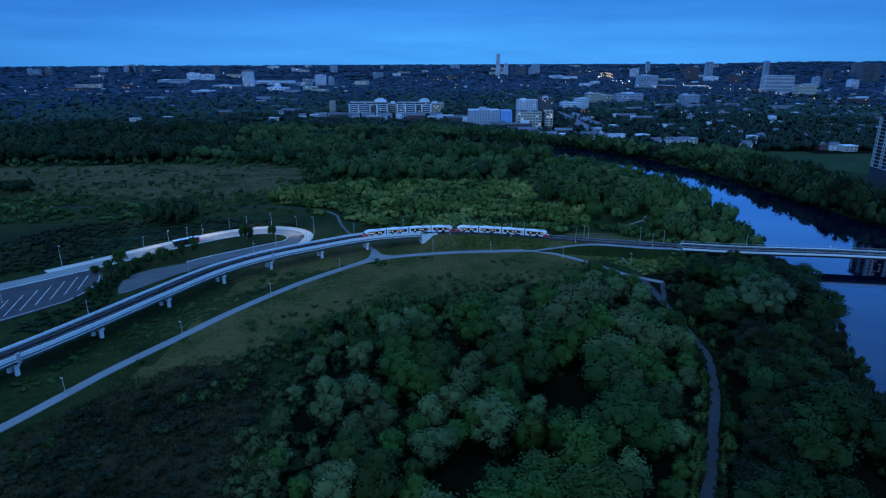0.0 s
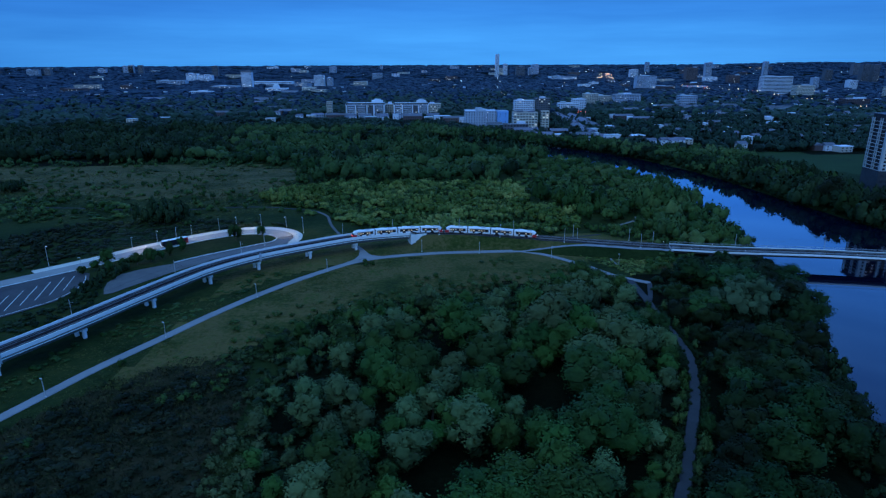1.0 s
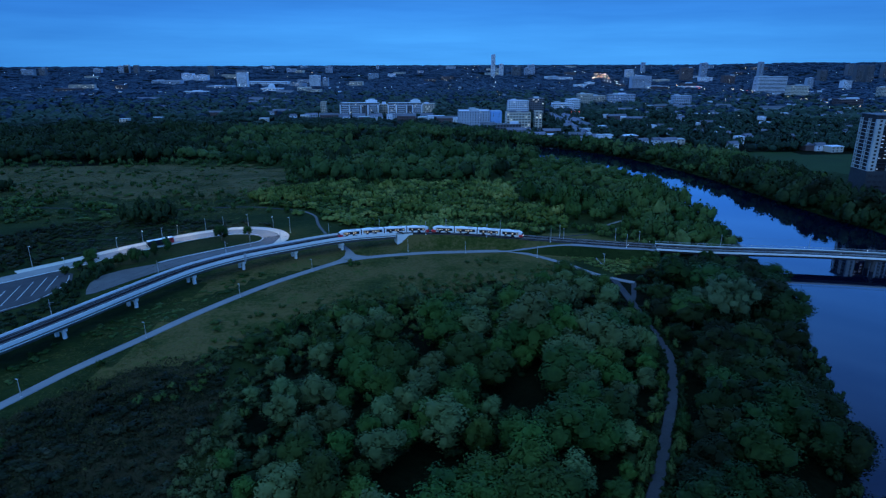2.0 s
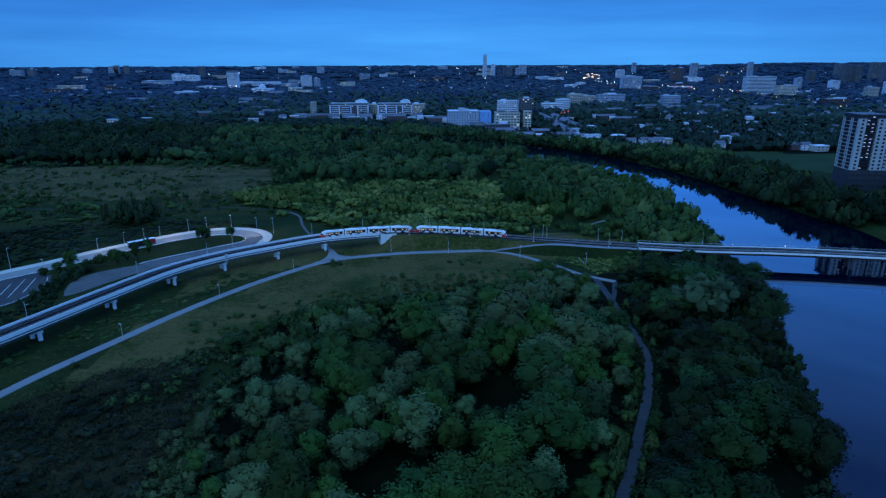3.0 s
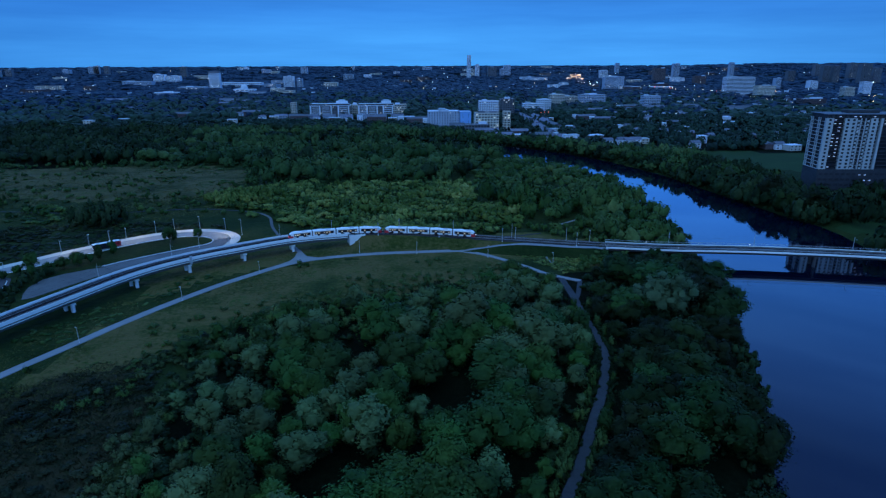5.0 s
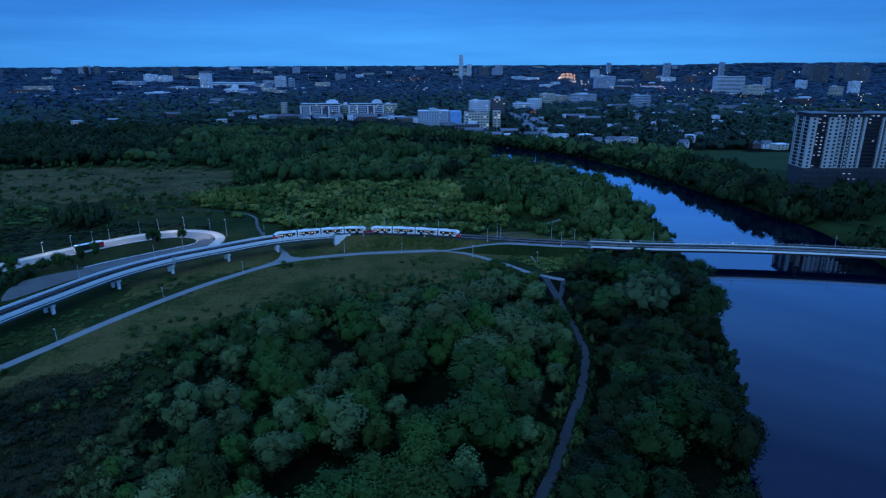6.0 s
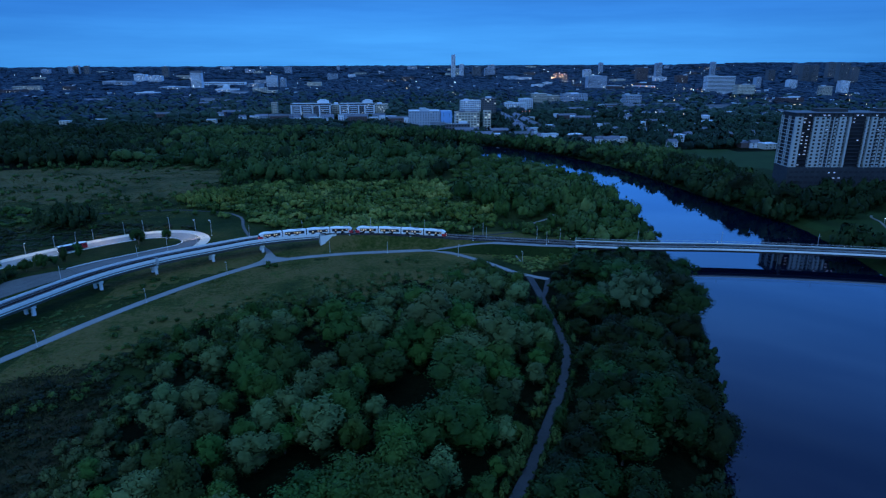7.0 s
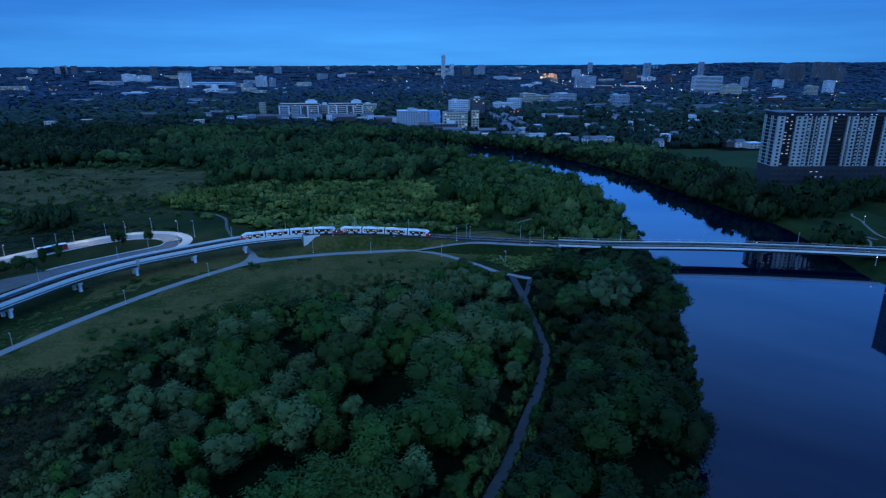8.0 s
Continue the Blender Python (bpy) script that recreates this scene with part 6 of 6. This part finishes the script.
block("long low white roofed hall", -641, 2636, 182, 50, 14, 2, 24, "wall_white", lit=0.02)
block("low white floodlit building", -495, 2111, 70, 40, 12, 2, 14, "wall_white", lit=0.25)
hall = thing("domed_hall", "white dome on a round floodlit hall", "dome", at=pose(-497, 2108, float(land(-497, 2108)) + 11.6))
part("drum", Shape().tube((0, 0, 0), (0, 0, 4), 12, 12, 20), M["wall_white"], hall)
part("dome", Shape().ball((0, 0, 4), 11.5, 20, 12), M["wall_white"], hall)
far = random.Random(12)
for k in range(46):
    a = far.uniform(-36, 36)
    d = far.uniform(1900, 4400)
    x, y = d * math.sin(radians(a)), d * math.cos(radians(a))
    if x > 0 and x < 300 and y < 2600:
        continue
    w = far.uniform(25, 90)
    h = far.uniform(8, 20)
    block("low flat-roofed building among trees", x, y, w, far.uniform(18, 40), h, max(2, int(h / 3.6)), max(4, int(w / 6)), far.choice(("wall_white", "wall_grey", "wall_cream", "wall_brick")),
          far.choice(("roof_pale", "roof_dark")), far.uniform(-25, 25), lit=0.12, plant=far.choice((0, 1)))


# ---- the big apartment slab on the far bank ----
apartment = thing("apartment_tower", "long white and dark apartment slab with window columns and recessed balconies", "apartment building",
                  at=pose(332.5, 416, float(land(332.5, 416)), 0, 0, -7))
FL, Z0, NF = 2.62, 18.6, 14
TOPZ = Z0 + FL * NF
LONG, DEEP = 140.0, 20.8
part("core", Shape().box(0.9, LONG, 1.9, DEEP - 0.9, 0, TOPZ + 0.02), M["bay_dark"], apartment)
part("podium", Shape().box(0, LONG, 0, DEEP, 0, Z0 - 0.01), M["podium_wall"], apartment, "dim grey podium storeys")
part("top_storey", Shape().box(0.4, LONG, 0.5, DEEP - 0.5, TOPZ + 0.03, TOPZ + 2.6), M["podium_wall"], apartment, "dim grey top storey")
part("roof_slab", Shape().box(-0.5, LONG, -0.4, DEEP + 0.4, TOPZ + 2.62, TOPZ + 3.1), M["roof_dark"], apartment)
for x, wide in ((19, 22), (62, 14), (104, 20)):
    part("roof_plant", Shape().box(x, x + wide, 8, 17, TOPZ + 3.1, TOPZ + 5.2, cut=0.2), M["podium_wall"], apartment)


def pane_of(wide, tall, mat):
    return Shape().box(-wide / 2, wide / 2, -0.06, 0.06, 0, tall).mesh("window", M[mat])


PANE, LIT_PANE, SMALL_PANE, GRID_PANE = (pane_of(1.65, 1.45, "window_pane"), pane_of(1.5, 0.55, "dim_window"),
                                                   pane_of(1.2, 1.5, "window_pane"), pane_of(2.6, 1.6, "bay_dark"))
random.seed(5)


def pick_pane(mesh, x, z, y, under_ob):
    part("window", mesh, None, under_ob).location = (x, y, z)


def white_column(x0, x1, panes):
    # a white wall strip from the podium to the top, with one row of panes a floor
    strip = part("window_column", Shape().box(x0, x1, 0, 1.95, Z0, TOPZ), M["wall_plain"], apartment)
    for f in range(NF):
        for at, mesh, lift in panes:
            pick_pane(mesh, at, Z0 + f * FL + lift, -0.01, strip)


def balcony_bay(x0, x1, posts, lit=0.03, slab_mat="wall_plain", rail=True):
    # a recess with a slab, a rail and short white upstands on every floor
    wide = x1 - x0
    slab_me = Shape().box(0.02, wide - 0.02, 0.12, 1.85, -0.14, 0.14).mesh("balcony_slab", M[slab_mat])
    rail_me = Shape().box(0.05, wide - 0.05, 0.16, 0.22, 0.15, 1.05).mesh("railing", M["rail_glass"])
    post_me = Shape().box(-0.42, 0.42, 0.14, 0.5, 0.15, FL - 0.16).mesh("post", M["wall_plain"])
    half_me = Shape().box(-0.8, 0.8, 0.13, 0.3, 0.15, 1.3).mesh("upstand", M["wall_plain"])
    for f in range(NF):
        slab = part("balcony_slab", slab_me, None, apartment)
        slab.location = (x0, 0, Z0 + f * FL + 0.15)
        if rail:
            part("railing", rail_me, None, slab)
        for at, full in posts:
            part("post" if full else "upstand", post_me if full else half_me, None, slab).location = (at - x0, 0, 0)
        for at in (0.28, 0.72):
            if random.random() < lit:
                pick_pane(LIT_PANE, x0 + wide * at, Z0 + f * FL + 1.1, 1.87, apartment)


# the long front, from the corner on
white_column(0, 5.29, ((2.74, PANE, 0.7),))
balcony_bay(5.29, 13.23, (), 0.72, "bay_dark", False)
white_column(13.23, 21.73, ((15.31, PANE, 0.7), (19.37, PANE, 0.7)))
balcony_bay(21.73, 31.18, ((24.57, True), (27.59, True), (29.48, False), (23.06, False)), 0.05)
white_column(31.18, 36.1, ((33.64, PANE, 0.7),))
balcony_bay(36.1, 38.37, (), 0.0, "wall_plain", False)
white_column(38.37, 39.88, ())
balcony_bay(39.88, 51.03, (), 0.06, "podium_wall", False)
white_column(51.03, 52.35, ())
balcony_bay(52.35, 54.43, (), 0.0, "wall_plain", False)
white_column(54.43, 58.59, ((56.51, PANE, 0.7),))
balcony_bay(58.59, 66.72, ((61.05, False), (62.75, True), (64.45, False)), 0.05)
white_column(66.72, 71.06, ((68.89, PANE, 0.7),))
balcony_bay(71.06, 77.68, (), 0.05, "bay_dark", False)
white_column(77.68, 85.99, ((79.76, PANE, 0.7), (83.73, PANE, 0.7)))
balcony_bay(85.99, 95.44, ((87.88, False), (89.77, True), (92.99, True)), 0.05)
white_column(95.44, 100.55, ((97.9, PANE, 0.7),))
balcony_bay(100.55, 111.51, (), 0.06, "podium_wall", False)
white_column(111.51, 116.23, ((113.87, PANE, 0.7),))
balcony_bay(116.23, 124.74, ((119.07, True), (121.9, True)), 0.05)
white_column(124.74, LONG, ((127.57, PANE, 0.7), (131.83, PANE, 0.7), (136.08, PANE, 0.7)))
# the end wall: two stacks of balconies with white corner posts before a dark face
end_slab = Shape().box(-0.35, 0.88, 0.3, 20.4, -0.08, 0.08).mesh("balcony_slab", M["wall_plain"])
end_post = Shape().box(-0.3, 0.2, -0.34, 0.34, 0.09, FL - 0.09).mesh("post", M["wall_plain"])
end_rail = Shape().box(-0.32, -0.25, -1.2, 1.2, 0.09, 0.8).mesh("railing", M["wall_plain"])
for f in range(NF):
    slab = part("balcony_slab", end_slab, None, apartment)
    slab.location = (0, 0, Z0 + f * FL + 0.15)
    for y0 in (7.6, 9.9, 17.4, 19.8):
        part("post", end_post, None, slab).location = (0, y0, 0)
    for y0 in (8.8, 18.6):
        part("railing", end_rail, None, slab).location = (0, y0, 0)
# dim openings of the podium and of the top storey
for f in range(4):
    for k in range(34):
        pick_pane(LIT_PANE if 6 < k < 10 and (f + k) % 3 else GRID_PANE, 2.6 + k * 4.0, 2.2 + f * 4.0, -0.02, apartment)
for k in range(40):
    pick_pane(LIT_PANE if k % 7 in (2, 5, 6) else SMALL_PANE, 3.0 + k * 3.4, TOPZ + 0.9, 0.48, apartment)

# a second block farther down the bank, which the river mirrors
block("dark tall apartment block on the far river bank", 356, 288, 27, 36, 70, 24, 8, "wall_dark", "roof_dark", lit=0.0, plant=1)


# ---- houses ----
def house(wall, roof, w, d, h, gable, label):
    ob = thing("house", label, "house", "houses among the trees")
    part("wall", Shape().box(-w / 2, w / 2, -d / 2, d / 2, -0.5, h), M[wall], ob)
    if gable:
        v = [(-w / 2 - 0.4, -d / 2 - 0.5, h), (w / 2 + 0.4, -d / 2 - 0.5, h), (w / 2 + 0.4, d / 2 + 0.5, h), (-w / 2 - 0.4, d / 2 + 0.5, h), (-w / 2 - 0.4, 0, h + gable), (w / 2 + 0.4, 0, h + gable)]
        top = part("roof", Shape().add(v, [(0, 1, 5, 4), (2, 3, 4, 5), (0, 4, 3), (1, 2, 5), (3, 2, 1, 0)]), M[roof], ob)
        part("chimney", Shape().box(w * 0.2, w * 0.2 + 0.9, 0.6, 1.5, h, h + gable + 0.9), M["wall_brick"], top)
    else:
        part("roof", Shape().box(-w / 2 - 0.3, w / 2 + 0.3, -d / 2 - 0.3, d / 2 + 0.3, h, h + 0.5), M[roof], ob)
    for k in range(max(2, int(w / 4))):
        for f in range(max(1, int(h / 3))):
            x = -w / 2 + w * (k + 0.5) / max(2, int(w / 4))
            part("window", Shape().box(x - 0.8, x + 0.8, -d / 2 - 0.06, -d / 2 + 0.05, 1.0 + 2.9 * f, 2.4 + 2.9 * f), M["window_pane"], ob)
    return ob


HOUSES = [house("wall_brick", "roof_dark", 12, 9, 5.8, 2.8, "brick house with a dark gabled roof"), house("wall_white", "roof_dark", 11, 9, 6.0, 3.0, "white house with a dark gabled roof"),
          house("wall_cream", "roof_pale", 15, 11, 6.0, 0, "cream house with a flat roof"), house("wall_white", "roof_pale", 9, 10, 8.6, 0, "white three-storey modern house with a flat roof"),
          house("wall_grey", "roof_dark", 22, 11, 6.2, 2.6, "grey row houses with a dark pitched roof"), house("wall_brick", "roof_pale", 20, 14, 5.0, 0, "low brick building with a pale flat roof"),
          house("wall_grey", "roof_dark", 54, 11, 8.0, 3.4, "long grey terrace with a dark blue-grey pitched roof"), house("wall_brick", "roof_dark", 32, 11, 7.4, 2.8, "dark brick terraced houses with a pitched roof")]
TOWN = [(190, 860), (150, 800), (200, 760), (260, 700), (330, 665), (480, 650), (640, 680), (1250, 1300), (1500, 2000), (900, 1900), (300, 1150), (250, 960)]
SUBURB = [(-1100, 1020), (-300, 1010), (60, 1010), (60, 1080), (-150, 1230), (-300, 1700), (300, 1700), (300, 1250), (900, 1900), (1500, 2600), (-1300, 2600), (-1800, 1900)]
hr = np.random.default_rng(77)
built = []
placed = [ob for ob in scene.collection.objects if ob.get("group") == "town buildings"]
keepout = np.array([(o.matrix_basis.translation.x, o.matrix_basis.translation.y) for o in placed])
used = set()
for poly, gap, tries, most in ((TOWN, 27, 5000, 120), (SUBURB, 60, 5000, 70)):
    count = 0
    for x, y in scatter(hr, poly, gap, tries):
        if np.min(np.hypot(keepout[:, 0] - x, keepout[:, 1] - y)) < 45 or count >= most:
            continue
        if poly is TOWN and hr.random() < smooth((y - 900) / 900) * 0.6:
            continue
        k = int(hr.choice(6, p=[0.18, 0.34, 0.16, 0.2, 0.06, 0.06]))
        m = pose(x, y, float(land(x, y)), 0, 0, hr.choice([0, 90, 20, 110, -15]) + hr.uniform(-6, 6))
        if k in used:
            copy_thing(HOUSES[k], m)
        else:
            HOUSES[k].matrix_basis = m
            used.add(k)
        built.append((x, y))
        count += 1
# the houses that stand nearest to the river, and the terrace rows beside the mid-rise
for k, x, y, turn in ((1, 361, 664, 5), (3, 386, 757, 10), (3, 221, 758, 0), (1, 215, 750, 20), (1, 228, 745, -10), (1, 297, 700, 5), (1, 308, 705, -8), (2, 318, 712, 0), (2, 462, 640, 8), (1, 452, 650, 0),
                      (6, 236, 1035, 92), (6, 233, 975, 93), (6, 229, 915, 93), (6, 224, 855, 94), (6, 221, 797, 93), (6, 256, 1010, 92), (6, 252, 945, 93), (6, 250, 885, 94), (7, 180, 800, -2), (7, 142, 812, 0), (7, 205, 757, 4), (3, 231, 733, 0), (3, 241, 735, 6), (7, -150, 1066, 8), (1, -118, 1052, 0), (5, -88, 1058, 5), (1, -62, 1046, 20), (3, -44, 1052, 0), (7, -15, 1040, -4), (2, 12, 1030, 0), (3, 26, 1022, 10), (7, 52, 1000, 2), (5, 80, 985, 0), (3, 66, 975, 0), (2, -195, 1080, 6), (1, -215, 1078, 30), (4, -130, 1082, 8), (4, -100, 1080, 8), (4, -70, 1078, 5), (4, -40, 1075, 5), (4, -10, 1072, 5),
                      (4, 20, 1075, 0), (4, -160, 1088, 10), (4, -185, 1090, 10), (5, 40, 1060, 0), (5, 62, 1050, 0), (1, 272, 700, 0), (1, 290, 704, 4), (2, 300, 708, 0), (3, 266, 846, 5), (3, 420, 817, 0), (3, 392, 710, 4), (5, 517, 901, 5), (5, 544, 917, 5), (2, 590, 862, 0), (5, 561, 1031, 0), (5, 757, 1037, 0), (5, 682, 944, 5), (7, 341, 1018, 10), (7, 360, 975, -8), (7, 440, 900, 4), (6, 620, 1240, 0), (6, 535, 1212, 4), (7, 507, 1247, 0), (7, 400, 1160, 8), (6, 700, 1180, 5), (5, -447, 1067, 3), (2, -483, 1029, 0), (6, -690, 1600, 0), (7, -666, 1883, 0), (6, -400, 1575, 5), (7, -375, 1442, 0), (7, -357, 1525, 8), (1, -270, 1145, 0), (2, -253, 1028, 0), (7, -370, 1142, 0), (1, -344, 1139, 0), (7, -255, 1170, 6), (6, -420, 1960, 0), (7, -300, 1260, 10), (7, -150, 1330, 0), (4, 110, 905, 0), (4, 85, 1000, 0), (4, 60, 1015, 0), (4, 110, 1010, 0), (5, 140, 1040, 0), (4, 160, 775, 0), (4, 140, 790, 0), (2, 178, 770, 5)):
    if k in used:
        copy_thing(HOUSES[k], pose(x, y, float(land(x, y)), 0, 0, turn))
    else:
        HOUSES[k].matrix_basis = pose(x, y, float(land(x, y)), 0, 0, turn)
        used.add(k)
    built.append((x, y))
built = np.array(built)

# trees of the town and of the plain, thinning out round buildings
far_rows, mid_rows = [], []
tr = np.random.default_rng(9)
d = 640.0
while d < 4850:
    gap = max(9.5, d * (0.0118 if d < 1250 else 0.0105))
    n = int(1.54 * d / gap)
    for a in tr.uniform(-0.72, 0.82, n):
        r = d + tr.uniform(-0.5, 0.5) * gap
        x, y = r * math.sin(a), r * math.cos(a)
        tall = tr.uniform(6, 13) * (1 if r > 1150 or x > 150 else 0.6) if r < 2000 else tr.uniform(6.5, 9.5)
        (mid_rows if r < 1150 else far_rows).append((x, y, tall, min(gap * tr.uniform(0.65, 1.25), 40)))
    d += gap * 0.9


def clear(rows, blocks):
    q = np.array(rows)
    ok = ~inside(q[:, 0], q[:, 1], GREAT) & ~inside(q[:, 0], q[:, 1], RIGHT) & ~inside(q[:, 0], q[:, 1], RIVER)
    ok &= near_line(q[:, 0], q[:, 1], np.array([(318, 560), (420, 560), (500, 560)]))[0] > 78
    ok &= ~((q[:, 1] < 640) & (q[:, 0] > -640) & (q[:, 0] < 330))
    ok &= ~((q[:, 0] > 330) & (q[:, 0] < 520) & (q[:, 1] < 475) & (q[:, 1] > 392))
    for (x, y), g in blocks:
        near = (np.abs(q[:, 0] - x) < g * 0.85) & (q[:, 1] > y - (3.0 if y < 900 else 1.5) * g) & (q[:, 1] < y + 0.7 * g)
        ok &= ~near
    tone = np.array([noise.noise(Vector((x * 0.0045, y * 0.0045, 5.0))) for x, y in q[:, :2]])
    ok &= (tone > -0.33) | (tr.random(len(q)) < 0.4)
    return q[ok]


gaps = [((x, y), 10.5 if x * x + y * y < 1e6 else 15.0) for x, y in built] + [((x, y), 22.0 if x * x + y * y < 4e6 else 36.0) for x, y in keepout]
canopy("town_trees", clear(mid_rows, gaps), TOWN_BLOBS, M["leaf_town"], "dark tree crowns among the houses", "wood", 14)
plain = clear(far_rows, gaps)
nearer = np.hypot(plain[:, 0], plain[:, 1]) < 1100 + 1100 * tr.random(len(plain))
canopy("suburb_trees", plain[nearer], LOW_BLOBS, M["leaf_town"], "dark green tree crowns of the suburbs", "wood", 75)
canopy("far_woods", plain[~nearer], LOW_BLOBS, M["leaf_far_hazed"], "tree canopy spreading to the horizon, haze blue in its colour", "wood", 15)


# ---- lights of the town ----
def street_lamp(x, y, h, mat, size, label):
    ob = thing("street_lamp", label, "street lamp", "street lamps of the town")
    ob.location = (x, y, float(land(x, y)))
    part("pole", Shape().tube((0, 0, 0), (0, 0, h), 0.16, 0.1, 5), M["galvanised"], ob)
    part("lamp_head", Shape().ball((0, 0, h + size * 0.6), size, 6, 4), M[mat], ob)


lr = random.Random(31)
# the expressway: a pale deck, lamps along it and a bright junction far behind
ribbon("road_expressway", [(760, 2050), (766, 1900), (770, 1796), (774, 1691), (778, 1570), (800, 1500), (838, 1420), (900, 1300), (980, 1180)], 15, M["asphalt"], 7.0, "pale concrete expressway above the trees", "road", 20.0)
for x, y in smooth_line([(935, 2230), (960, 2120), (905, 1930), (930, 1880), (967, 1811), (945, 1700)], 26):
    street_lamp(float(x) + lr.uniform(-14, 14), float(y) + lr.uniform(-20, 20), lr.uniform(9, 14), lr.choice(("orange_lamp", "orange_lamp", "city_lamp", "red_lamp")), lr.uniform(0.6, 1.0), "lit orange street lamp along the expressway")
for x, y in ((927, 1583), (918, 1500), (903, 1403), (883, 1278), (866, 1172), (840, 1055)):
    for side in (-6, 6):
        street_lamp(x + side, y, 10, "orange_lamp", 0.5, "lit orange street lamp along the expressway")
JUNCTION = [(786, 2775), (825, 2867), (867, 2960), (898, 3110), (934, 3156), (924, 3051), (860, 2859), (847, 2762), (769, 2529), (758, 2430), (791, 2475), (767, 2325), (819, 2419), (834, 3291), (891, 3336), (936, 3384)]
for k, (x, y) in enumerate(JUNCTION):
    for q in range(4 if k < 8 else 2):
        street_lamp(x + lr.uniform(-9, 9), y + lr.uniform(-25, 25), lr.uniform(12, 18), "orange_lamp" if k < 8 and q != 1 else "city_lamp", lr.uniform(0.7, 1.5 if k < 8 else 1.0), "bright lit lamp beside the far expressway")
for x, y in ((-1710, 3096), (-1542, 2993), (-1402, 2752), (-1039, 3248), (-860, 2923), (-668, 2325), (-645, 2078), (-631, 2273), (-920, 3374), (-738, 3632), (289, 3980), (300, 3950), (325, 3753), (343, 2851), (311, 2498),
             (161, 2619), (-305, 3149), (1141, 3154), (1064, 3014), (1587, 3051), (1588, 2941), (1719, 3161), (1969, 2866), (2015, 2892), (1763, 2161)):
    street_lamp(x, y, 15, "city_lamp", 1.1, "bright white lamp among far buildings")
for k in range(150):
    a, d = radians(lr.uniform(-38, 38)), lr.uniform(900, 4300)
    if (a < -0.05 and d < 1700) or (-20 < math.degrees(a) < -3 and d < 1300):
        continue
    street_lamp(d * math.sin(a), d * math.cos(a), lr.uniform(11, 15), lr.choice(("city_lamp", "city_lamp", "white_lamp", "orange_lamp")), 0.12 + d * 0.00017, "small lit street lamp among the trees")
for x, y in ((262, 1010), (268, 1012), (276, 1016), (30, 1230), (1150, 1400), (1165, 1402), (1115, 1345), (1000, 1200), (940, 1080)):
    street_lamp(x, y, 14 if x < 300 else 16, "red_lamp" if x < 300 else "orange_lamp", 0.55, "lit red signal lamp over a street")
for x, y in ((276, 246.5), (277, 238), (276, 227), (330, 318), (352, 392), (395, 380), (428, 520)):
    street_lamp(x, y, 4.5, "white_lamp", 0.22, "small lit white lamp on the river bank")
